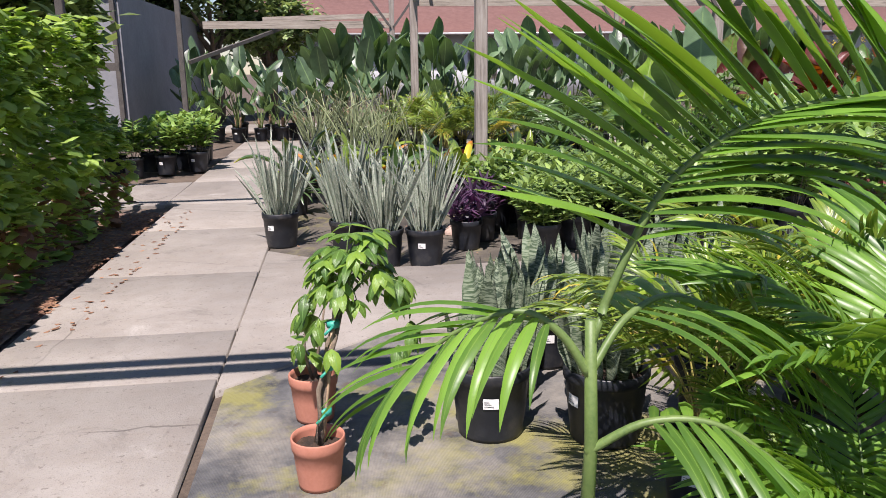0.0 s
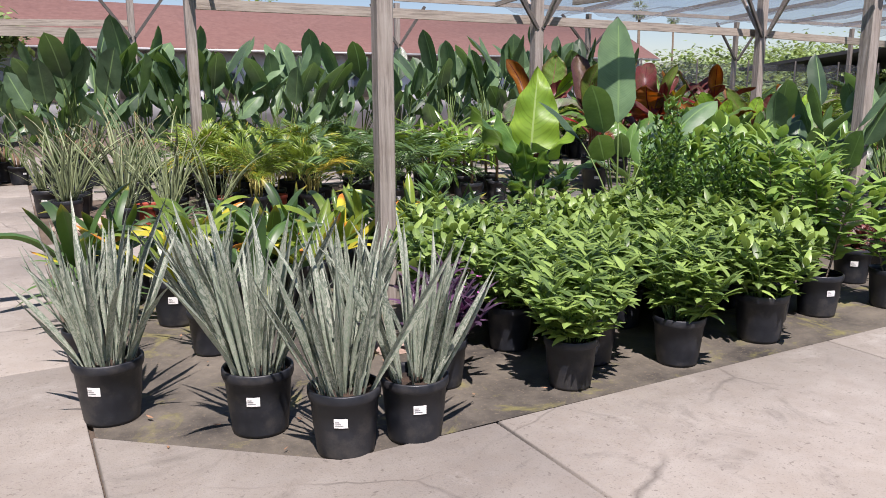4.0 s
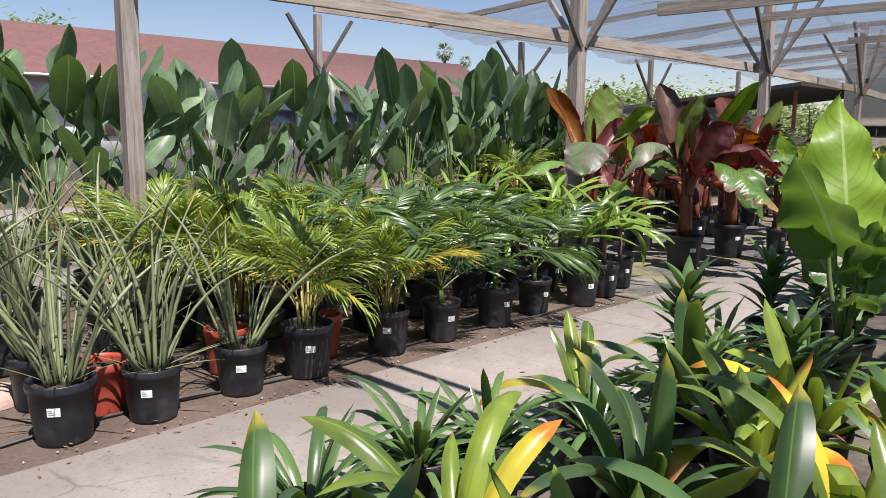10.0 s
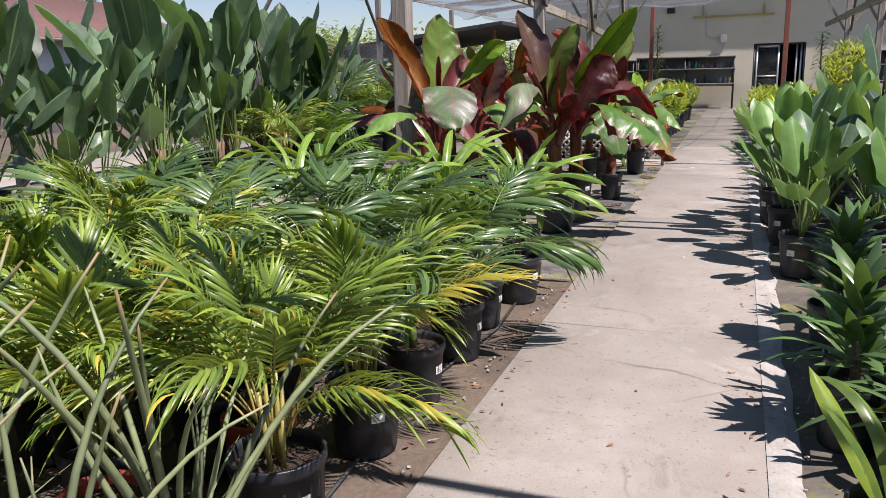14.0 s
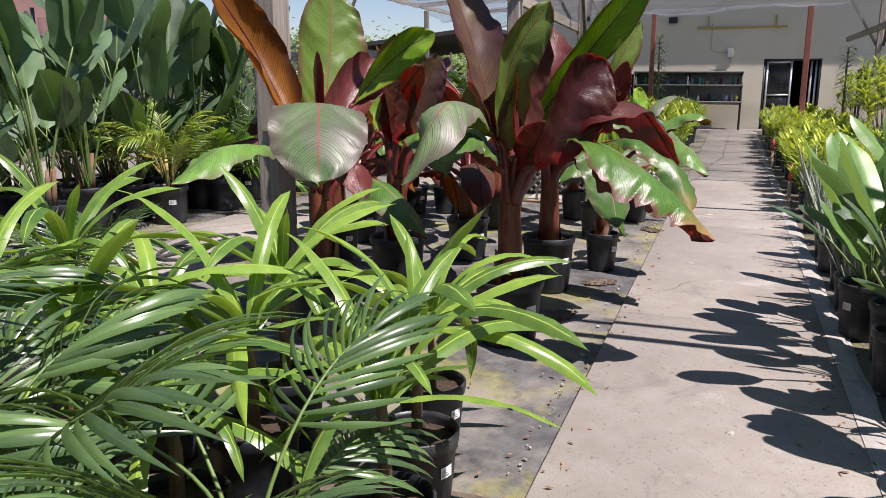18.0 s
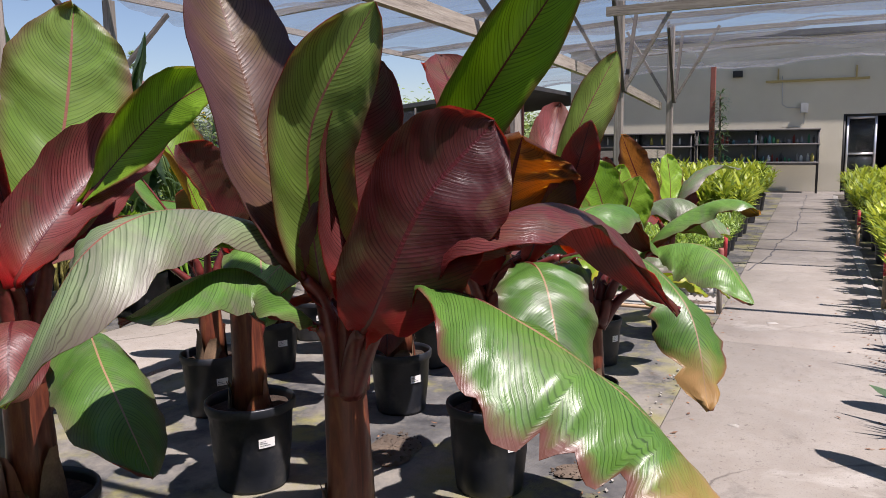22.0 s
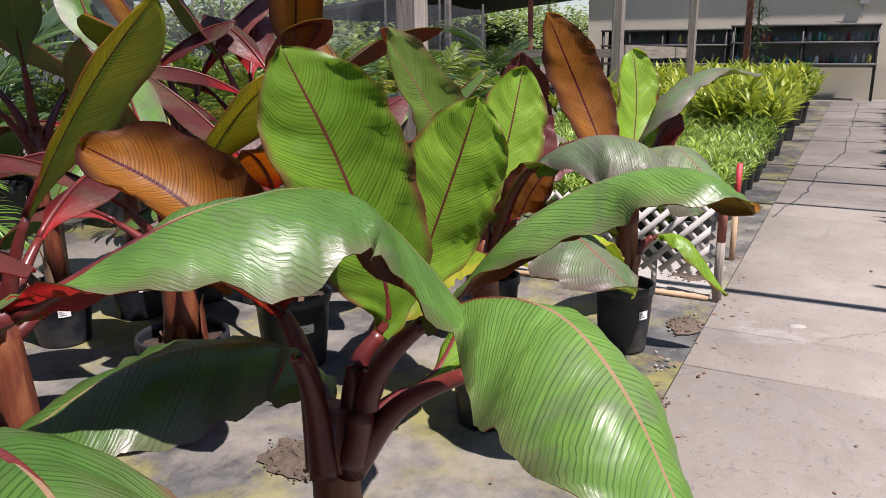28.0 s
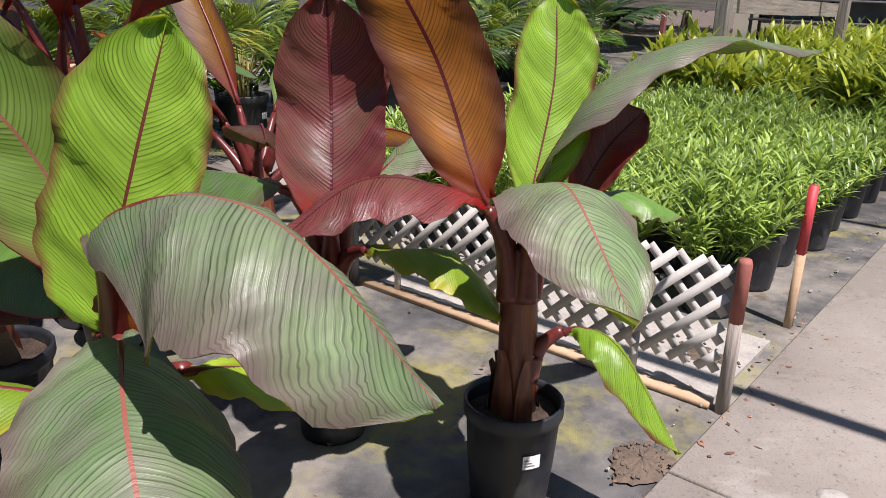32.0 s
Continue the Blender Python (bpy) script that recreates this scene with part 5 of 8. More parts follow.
BOP = [paddle_leaf(0.72 + 0.15 * k, 0.66 + 0.03 * k, 0.29 + 0.02 * (k % 3), (0.2, 0.4, 0.1, 0.6, 0.25)[k], (0.15, 0.3, 0.1, 0.35, 0.2)[k], [M_bop, M_petiole], k) for k in range(5)]
BOPY = [paddle_leaf(0.40 + 0.10 * k, 0.42 + 0.03 * k, 0.17, (0.3, 0.6, 0.15)[k], (0.15, 0.3, 0.1)[k], [M_bop if k == 1 else M_bopy, M_petiole], k + 9) for k in range(3)]


def giant_bird(seed, n=10):
    def make(x, y, g):
        root = potted("bird_of_paradise", "tall bird of paradise with dark green paddle leaves", "potted plant", x, y, 0.19, 0.36, group=g, sticker=-110)
        r = random.Random(seed)
        face = r.uniform(0, 180)
        for i in range(n):
            f = i / (n - 1)
            side = 1 if i % 2 else -1
            az = face + (0 if side > 0 else 180) + r.uniform(-60, 60)
            t = 60 + 29 * f + r.uniform(-8, 4)
            k = min(4, max(0, int(r.uniform(0.2, 1.6) + 3.2 * f)))
            leaf_at(root, BOP[k], az, t, r.uniform(0.60, 0.85) if f < 0.4 else r.uniform(0.82, 1.05), (0.05 * side * math.cos(radians(face)), 0.05 * side * math.sin(radians(face)), 0.30), r.uniform(-75, 75))
        B = Build()
        for i in range(5):
            a = r.uniform(0, 6.28)
            B.tube([(0.05 * math.cos(a), 0.05 * math.sin(a), 0.29), (0.08 * math.cos(a), 0.08 * math.sin(a), 0.62)], [0.028, 0.014], 6)
        part("sheath", B, M_sheath, root)
        return root
    return make


def small_bird(seed, n=11):
    def make(x, y, g):
        root = potted("young_bird_of_paradise", "young bird of paradise with upright paddle leaves in a black pot", "potted plant", x, y, 0.14, 0.30, group=g, sticker=150)
        r = random.Random(seed)
        for i in range(n):
            f = i / (n - 1)
            leaf_at(root, BOPY[r.randrange(3)], r.uniform(0, 360), 58 + 30 * f + r.uniform(-6, 4), r.uniform(0.7, 1.1), (0, 0, 0.25), r.uniform(-60, 60))
        return root
    return make


def broad_shrub(seed, h=0.95, sp=0.30):
    return bush("broad_leaf_shrub", "upright green shrub with broad floppy leaves in a black pot", [M_ficus, M_bark], seed, r=0.15, h=0.29, sticker=-110, n_stems=7, height=h, spread_r=sp, leaf_l=0.19, leaf_w=0.085, per_stem=11, prof=ovate, seg=4, up=0.35, drop=0.9, bare=0.2)


def lime_croton(seed):
    return bush("lime_croton", "bright yellow-green croton in a black pot", [M_croton, M_petiole], seed, n_stems=16, height=0.50, spread_r=0.27, leaf_l=0.20, leaf_w=0.042, per_stem=8, up=0.6, drop=0.8, seg=4)


def hedge_shrub(seed):
    return bush("hedge_shrub", "dense fresh green shrub with narrow leaves in a black pot", [M_oleander, M_petiole], seed, n_stems=44, height=0.43, spread_r=0.32, leaf_l=0.105, leaf_w=0.018, per_stem=11, up=0.45)


# ---- banana plants ----
BAN = {"b": (M_ban_top, M_ban_bronze), "t": (M_ban_torn, M_ban_red), "g": (M_ban_top, M_ban_red), "l": (M_ban_lime, M_ban_bronze), "r": (M_ban_red, M_ban_red), "o": (M_ban_bronze, M_ban_bronze), "p": (M_ban_red, M_ban_top), "n": (M_ban_lime, M_ban_lime),
       "m": (M_ban_mix, M_ban_mix), "v": (M_ban_flush, M_ban_red), "w": (M_ban_silver, M_ban_lime), "y": (M_ban_yellow, M_ban_yellow)}


def banana_leaf(root, z0, az, elev, pet, L, W, bend, kind="g", pbend=0.3, twist=0.0, cup=0.35, late=1.3, sway=0.0, seed=0, ruffle=0.03, base=0.035):
    """One leaf: red stalk, then a broad blade with a coloured lower side and a raised midrib. Angles in degrees."""
    a, e0 = radians(az), radians(elev)
    top, low = BAN[kind]
    p = Vector((base * math.cos(a), base * math.sin(a), z0))
    pts, n = [], 7
    for i in range(n + 1):
        e = e0 - pbend * (i / n)
        pts.append(p.copy())
        p = p + Vector((math.cos(e) * math.cos(a), math.cos(e) * math.sin(a), math.sin(e))) * (pet / n)
    B = Build()
    B.tube(pts, [0.026 - 0.015 * i / n for i in range(n + 1)], 8)
    stalk = part("leaf_stalk", B, M_redstem, root)
    B = Build()
    blade(B, pts[-1], a, e0 - pbend, L, W, radians(bend), taper, 20, cup, 0, radians(twist), late, ruffle, 3, seed, radians(sway), 1, 0.003)
    part("leaf", B, [top, low], stalk)
    B = Build()
    q, rib = pts[-1].copy(), []
    for i in range(19):
        u = i / 18
        e = e0 - pbend - radians(bend) * u ** late
        aa = a + radians(sway) * u
        d = Vector((math.cos(e) * math.cos(aa), math.cos(e) * math.sin(aa), math.sin(e)))
        s = Vector((-math.sin(aa), math.cos(aa), 0))
        nn = d.cross(s) * -1
        tw = radians(twist) * u
        nn = nn * math.cos(tw) - s * math.sin(tw)
        rib.append(q - nn * 0.006)
        if i < 18:
            e2 = e0 - pbend - radians(bend) * ((i + 0.5) / 18) ** late
            q = q + Vector((math.cos(e2) * math.cos(aa), math.cos(e2) * math.sin(aa), math.sin(e2))) * (L / 18)
    B.tube(rib, [0.0095 * (1 - 0.85 * i / 18) for i in range(19)], 6)
    part("midrib", B, M_redstem, stalk)


def drawn_leaf(root, z0, pts, W, kind, face=None, cup=0.3, ruffle=0.06, seed=0):
    """A leaf along a smooth midrib: pts are (dx, dy, z) from the pot's centre, the first where the blade begins, the last its tip.
    face: the way the upper side looks (degrees), or how it turns from base to tip; up where none is given."""
    top, low = BAN[kind]
    r = random.Random(seed)
    q = [Vector(p) for p in pts]
    out = Vector((q[0].x, q[0].y, 0))
    start = out.normalized() * min(0.03, 0.3 * out.length) + Vector((0, 0, min(z0 - 0.10, q[0].z - 0.16)))
    knee = out * 0.42 + Vector((0, 0, start.z + 0.62 * (q[0].z - start.z)))
    if len(q) == 2:
        d = q[1] - q[0]
        flat = Vector((d.x, d.y, 0))
        q.insert(1, q[0].lerp(q[1], 0.5) + Vector((0, 0, 0.10 * flat.length)) - flat * 0.05)

    def curve(ps, n):
        ps = [ps[0] * 2 - ps[1]] + ps + [ps[-1] * 2 - ps[-2]]
        res, m = [], len(ps) - 3
        for i in range(n + 1):
            t = min(m - 1e-6, m * i / n)
            k = int(t)
            t -= k
            a, b, c, d = ps[k:k + 4]
            res.append(0.5 * (2 * b + (c - a) * t + (2 * a - 5 * b + 4 * c - d) * t * t + (3 * b - a - 3 * c + d) * t ** 3))
        return res

    whole = [start, knee] + q
    m = len(whole) - 1
    long = curve(whole, 10 * m)
    st, rib0 = long[:17], long[16:]
    B = Build()
    B.tube(st, [0.036 - 0.021 * (i / 16) ** 0.7 for i in range(17)], 12)
    stalk = part("leaf_stalk", B, M_redstem, root)
    n = 40
    rib = [rib0[0]]
    for i in range(1, n + 1):
        f = (len(rib0) - 1) * i / n
        k = min(len(rib0) - 2, int(f))
        rib.append(rib0[k].lerp(rib0[k + 1], f - k))
    turn = face if isinstance(face, tuple) else (face, face)
    span = sum((b - a).length for a, b in zip(rib, rib[1:]))
    shape = paddle if kind == "o" and span < 0.60 else taper
    rows, lows, uvs, under = [], [], [], []
    cols = [-1, -0.75, -0.5, -0.25, 0, 0.25, 0.5, 0.75, 1]
    ph = r.uniform(0, 6)
    fold = r.uniform(0.40, 0.75) * cup / 0.3 if face is None else -r.uniform(0.6, 1.05) * cup / 0.3
    for i, p in enumerate(rib):
        u = i / n
        g = 0 if face is None else radians(turn[0] + (turn[1] - turn[0]) * u)
        hint = Vector((0, 0, 1)) if face is None else Vector((math.cos(g), math.sin(g), 0.25))
        d = (rib[min(n, i + 1)] - rib[max(0, i - 1)]).normalized()
        nn = hint - d * hint.dot(d)
        nn = nn.normalized() if nn.length > 0.15 else (Vector((0.3, 0.3, 1)) - d * d.dot(Vector((0.3, 0.3, 1)))).normalized()
        s = nn.cross(d)
        row = []
        for c in cols:
            side = 1 if c > 0 else -1
            hw = 0.5 * W * shape(u) * (1 + 0.07 * noise.noise((u * 7, side * 3, seed))) + 0.002
            hw *= 1 - 0.10 * max(0.0, noise.noise((u * 11, side * 4, seed + 9)) - 0.2)
            if kind == "t" and u > 0.5:
                hw *= 1 - 0.7 * max(0.0, noise.noise((u * 19, side * 5, seed + 2)))
            bend = fold * (0.35 + 0.65 * math.sin(math.pi * min(1, 0.2 + 0.75 * u))) * (1.25 if side > 0 else 0.8)
            g = bend * abs(c)
            us = u - 0.13 * c * c
            wave = ruffle * W * abs(c) * (math.sin(us * 9 + ph + (2 if c > 0 else 0)) + 0.7 * math.sin(us * 25 + ph * 2 + side) + 0.35 * math.sin(us * 57 + side * 2))
            row.append(p + s * (c * hw * math.cos(g * 0.7)) - nn * (abs(c) * hw * math.sin(g)) + nn * wave)
        rows.append(row)
        under.append(p - nn * 0.007)
        uvs.append([(u, 0.5 + 0.5 * c) for c in cols])
    for i, row in enumerate(rows):
        back = []
        for j, v in enumerate(row):
            along = rows[min(n, i + 1)][j] - rows[max(0, i - 1)][j]
            side = row[min(8, j + 1)] - row[max(0, j - 1)]
            back.append(v - along.cross(side).normalized() * 0.0025)
        lows.append(back)
    B = Build()
    B.grid(rows, uvs, 0, False, 1)
    B.grid([list(reversed(x)) for x in lows], [list(reversed(x)) for x in uvs], 1, False, 2)
    part("leaf", B, [top, low], stalk)
    B = Build()
    B.tube(under, [0.013 * (1 - 0.85 * (i / n) ** 0.6) for i in range(n + 1)], 6)
    part("midrib", B, M_redstem, stalk)


def banana(x, y, leaves, stem_h=0.5, stem_r=0.055, pot_r=0.17, pot_h=0.34, label="red-leaved banana plant in a large black nursery pot", stick=-120, turn=0.0, z_extra=0.0):
    root = potted("red_banana", label, "banana plant", x, y, pot_r, pot_h, group="red banana plants", sticker=stick, turn=turn)
    z = pot_h - 0.05
    B = Build()
    B.tube([(0, 0, z), (0.005, 0, z + stem_h * 0.35), (0, 0.005, z + stem_h * 0.75), (0, 0, z + stem_h)], [stem_r * 1.4, stem_r * 1.2, stem_r * 1.08, stem_r * 0.8], 14)
    part("pseudostem", B, M_brownstem, root)
    r = random.Random(int(x * 100 + y * 10))
    for i in range(5):
        B = Build()
        a0, hh, span = r.uniform(0, 6.28), r.uniform(0.05, 0.22), r.uniform(0.35, 0.8)
        rows = []
        for j in range(6):
            w = span * (1 - 0.75 * (j / 5) ** 2)
            q = stem_r * (1.47 + 0.06 * i - 0.22 * j / 5) + (0.012 if j == 5 else 0)
            rows.append([(q * math.cos(a0 + w * k), q * math.sin(a0 + w * k), z + hh * j / 5) for k in (-1, -0.5, 0, 0.5, 1)])
        B.grid(rows, [[(0, 0)] * 5] * 6)
        part("old_sheath", B, M_sheath if i % 2 else M_brownstem, root)
    for k, lf in enumerate(leaves):
        if isinstance(lf, tuple):
            drawn_leaf(root, z + stem_h * 0.93, *lf, seed=k + int(x * 10))
            continue
        banana_leaf(root, z + stem_h * lf.get("f", 0.9), **{q: v for q, v in lf.items() if q != "f"}, seed=k + int(x * 10))
    return root


def leaf_p(az, elev, pet, L, W, bend, kind="g", **kw):
    return dict(az=az, elev=elev, pet=pet, L=L, W=W, bend=bend, kind=kind, **kw)


def generic_banana(x, y, seed, size=1.0, n=8, stem_h=0.5, **kw):
    r = random.Random(seed)
    ls = []
    for i in range(n):
        f = i / (n - 1)
        ls.append(leaf_p(i * 137.5 + r.uniform(-20, 20) + seed * 40, 35 + 45 * f + r.uniform(-8, 8), size * (0.25 + 0.1 * r.random()), size * (0.62 + 0.2 * r.random()), size * (0.24 + 0.06 * r.random()),
                         90 - 70 * f + r.uniform(-15, 15), r.choice("grlogp"), f=0.75 + 0.25 * f, twist=r.uniform(-30, 30)))
    return banana(x, y, ls, stem_h * size, **kw)

# ---- start corner: terracotta pots, banded snake plants, palms ----
def money_tree(x, y, h=0.62, seed=3, crown=0.225, group=""):
    root = potted("small_tree", "small staked tree with floppy bright leaves in a terracotta pot", "potted tree", x, y, 0.093, 0.185, mat=M_terra)
    B = Build()
    B.tube([(0, 0, 0.15), (0.03, 0.05, 0.32), (0.05, 0.12, 0.48), (0.11, 0.20, 0.60)], [0.014, 0.012, 0.012, 0.009], 7)
    B.tube([(0.012, -0.01, 0.15), (0.012, 0.03, 0.34), (0.075, 0.11, 0.50), (0.11, 0.21, 0.62)], [0.012, 0.011, 0.010, 0.008], 7)
    part("trunk", B, M_bark, root)
    part("stake", Build().tube([(0.015, -0.01, 0.14), (0.085, 0.16, 0.66)], 0.008, 6), M_stake, root, "thin pale wooden stake")
    for z in (0.25, 0.40, 0.54):
        w = (z - 0.14) / 0.52
        cx, cy = 0.015 + 0.07 * w, 0.17 * w - 0.01
        part("tie", Build().tube([(cx, cy, z), (cx, cy, z + 0.022)], 0.024, 9).tube([(cx, cy - 0.03, z + 0.01), (cx - 0.03, cy - 0.05, z - 0.012)], 0.006, 4), M_tape, root, "green plastic tie tape")
    B, r = Build(), random.Random(seed)
    for k in range(78):
        a, q = k * 2.4 + r.uniform(-0.5, 0.5), math.sqrt((k + 0.5) / 78) * r.uniform(0.8, 1.12)
        p = Vector((0.15 + q * crown * math.cos(a), 0.25 + q * crown * math.sin(a), 0.92 - 0.34 * q ** 1.5 + r.uniform(-0.14, 0.04)))
        if k % 6 == 0:
            B.tube([(0.11, 0.2, 0.60), tuple(p.lerp(Vector((0.12, 0.22, 0.75)), 0.5)), tuple(p)], [0.004, 0.003, 0.002], 4, 1, False)
        for j in range(5):
            blade(B, p, a + (j - 2) * 0.6 + r.uniform(-0.25, 0.25), 0.35 - 1.1 * q + r.uniform(-0.3, 0.2), r.uniform(0.065, 0.12), r.uniform(0.032, 0.046), 1.0, ovate, 5, 0.25, 0, seed=j)
    part("foliage", B, [M_money, M_petiole], root)
    return root


M_money = leaf_mat("glossy_tree_leaf", (0.06, 0.16, 0.012), (0.20, 0.33, 0.03), (0.36, 0.58, 0.04), 0.32, 0.34, veins=7, slant=0.5, vein_dark=0.85, rib=(0.22, 0.40, 0.10), rib_w=0.06, per_leaf=False, vary=0.25)
money_tree(1.2, 3.48)
root = potted("seedling", "small sapling with few leaves in a terracotta pot", "potted tree", 1.17, 4.03, 0.10, 0.20, mat=M_terra)
B = Build().tube([(0, 0, 0.15), (0.03, 0, 0.32), (0.06, 0.02, 0.48)], [0.009, 0.007, 0.005], 6, 1).tube([(0, 0, 0.15), (-0.03, -0.02, 0.30), (-0.02, -0.05, 0.42)], [0.008, 0.006, 0.004], 6, 1)
r3 = random.Random(8)
for k in range(16):
    blade(B, (0.05 * r3.uniform(-1, 1), 0.05 * r3.uniform(-1, 1), r3.uniform(0.25, 0.48)), r3.uniform(0, 6.28), r3.uniform(-0.4, 0.5), 0.11, 0.05, 0.9, ovate, 4, 0.2, 0, seed=k)
part("foliage", B, [M_money, M_bark], root)

spread([(1.88, 3.8, 1.08), (2.3, 4.5, 1.0), (2.72, 4.68, 1.05), (3.15, 4.7, 1.05), (3.6, 4.66, 1.0), (4.05, 4.7, 1.0), (2.05, 4.2, 1.0), (2.5, 4.15, 1.08), (2.95, 4.25, 1.1), (3.4, 4.2, 1.05), (3.9, 4.25, 1.0), (2.32, 3.68, 1.1), (2.8, 3.72, 1.1), (3.3, 3.75, 1.1), (3.8, 3.8, 1.0)],
       [wide_snake(1), wide_snake(2), wide_snake(3), wide_snake(4)], "banded snake plants")
BIG = [frond_mesh(1.15, (0.8, 1.4)[k], 28, 0.60, 0.040, [M_bigpalm, M_petiole], 0.24, 0.42, 0.95, 0.012, 7, (72, 20), seed=k + 3) for k in range(2)]


def tall_palm(x, y, fronds, stem, label="bright green palm with broad arching leaflets in a black pot", s=1.0):
    root = potted("feather_palm", label, "potted palm", x, y, 0.16, 0.30, sticker=-120)
    part("stem", Build().tube([(0, 0, 0.24), (0.01, 0, stem * 0.7), (0, 0, stem)], [0.018, 0.015, 0.012], 9), M_petiole, root)
    for k, (az, tilt, sc) in enumerate(fronds):
        leaf_at(root, BIG[k % 2], az, tilt, sc * s, (0, 0, stem - 0.04), 0, "frond")
    return root


def laid_frond(root, pts, sides, pairs, ll, lw, seed):
    """A frond along a smooth stalk. sides: for either row of leaflets the heading and rise (degrees) at its foot and at its tip, and the droop."""
    ps = [Vector(p) for p in pts]
    ps = [ps[0] * 2 - ps[1]] + ps + [ps[-1] * 2 - ps[-2]]
    m, n, line = len(ps) - 3, 36, []
    for i in range(n + 1):
        t = min(m - 1e-6, m * i / n)
        k = int(t)
        t -= k
        a, b, c, d = ps[k:k + 4]
        line.append(0.5 * (2 * b + (c - a) * t + (2 * a - 5 * b + 4 * c - d) * t * t + (3 * b - a - 3 * c + d) * t ** 3))
    r, B = random.Random(seed), Build()
    B.tube(line, [0.011 * (1 - 0.75 * i / n) for i in range(n + 1)], 7, 1)
    for k in range(pairs):
        u = 0.25 + 0.74 * (k + 0.5) / pairs
        f = u * n
        i = min(n - 1, int(f))
        q = line[i].lerp(line[i + 1], f - i)
        size = 0.62 + 0.38 * math.sin(math.pi * min(1.0, k / pairs * 0.8 + 0.2))
        w = k / (pairs - 1)
        for az0, az1, el0, el1, drop in sides:
            blade(B, q, radians(az0 + (az1 - az0) * w + r.uniform(-6, 6)), radians(el0 + (el1 - el0) * w + r.uniform(-6, 6)), ll * size * r.uniform(0.9, 1.08), lw * r.uniform(0.85, 1.15), drop + r.uniform(-0.2, 0.2), lance, 8, 0.45, 0, r.uniform(-0.5, 0.5), 1.5, 0, 1, k)
    part("frond", B, [M_bigpalm, M_petiole], root)


palm = tall_palm(1.82, 2.42, [], 0.92)
laid_frond(palm, [(0.0, 0.0, 0.86), (0.04, 0.0, 0.98), (0.13, 0.0, 1.17), (0.23, -0.03, 1.28), (0.36, -0.07, 1.35), (0.52, -0.12, 1.37), (0.68, -0.18, 1.32)], ((205, 150, 25, 68, 0.35), (-8, -35, 12, 8, 0.9)), 32, 0.52, 0.044, 1)
laid_frond(palm, [(0.0, 0.0, 0.80), (-0.06, 0.01, 0.89), (-0.14, 0.02, 0.94), (-0.24, 0.05, 0.91), (-0.34, 0.07, 0.84), (-0.43, 0.08, 0.74)], ((240, 205, -8, -38, 1.1), (150, 172, 14, -20, 0.8)), 13, 0.31, 0.026, 2)
laid_frond(palm, [(0.0, 0.0, 0.80), (0.10, 0.06, 0.90), (0.24, 0.14, 0.92), (0.40, 0.20, 0.84), (0.52, 0.24, 0.72)], ((95, 60, 8, -10, 0.9), (-45, -15, 0, -25, 1.0)), 18, 0.38, 0.030, 3)
laid_frond(palm, [(0.0, 0.0, 0.62), (0.12, -0.04, 0.70), (0.26, -0.08, 0.70), (0.40, -0.12, 0.60), (0.50, -0.15, 0.50)], ((70, 30, 0, -25, 0.9), (-90, -40, -5, -30, 0.9)), 18, 0.34, 0.026, 4)
tall_palm(2.75, 2.6, [(60, 50, 0.7), (150, 62, 0.6), (0, 55, 0.9), (-60, 60, 0.8), (200, 46, 0.55), (-120, 58, 0.7)], 0.55)
spread([(2.45, 3.1, 0.9), (2.5, 2.4, 0.9), (2.95, 3.2, 1.0), (3.5, 3.1, 1.0)], [areca(16, False), bright_palm(8)], "palms at the corner")


def spike_grass(x, y, g):
    root = potted("variegated_grass", "variegated tuft grass with violet flower spikes in a black pot", "potted plant", x, y, 0.13, 0.25, group=g)
    B, r = Build(), random.Random(int(x * 10))
    for k in range(90):
        blade(B, (r.uniform(-0.04, 0.04), r.uniform(-0.04, 0.04), 0.2), r.uniform(0, 6.28), r.uniform(0.9, 1.5), r.uniform(0.22, 0.36), 0.010, r.uniform(0.6, 1.8), strap, 5, 0.3)
    part("foliage", B, M_lirio, root)
    for k in range(6):
        a, q = r.uniform(0, 6.28), r.uniform(0, 0.12)
        p = (q * math.cos(a), q * math.sin(a))
        z = r.uniform(0.42, 0.55)
        part("flower_spike", Build().tube([(p[0] * 0.3, p[1] * 0.3, 0.2), (p[0], p[1], z - 0.12), (p[0], p[1], z - 0.10), (p[0], p[1], z - 0.04), (p[0], p[1], z)], [0.003, 0.003, 0.012, 0.011, 0.004], 6), M_flowp, root, "violet flower spike")
    return root


for p in ((4.5, 4.78), (4.9, 4.8), (5.35, 4.78), (4.6, 4.3), (5.1, 4.35)):
    spike_grass(*p, "variegated grasses")

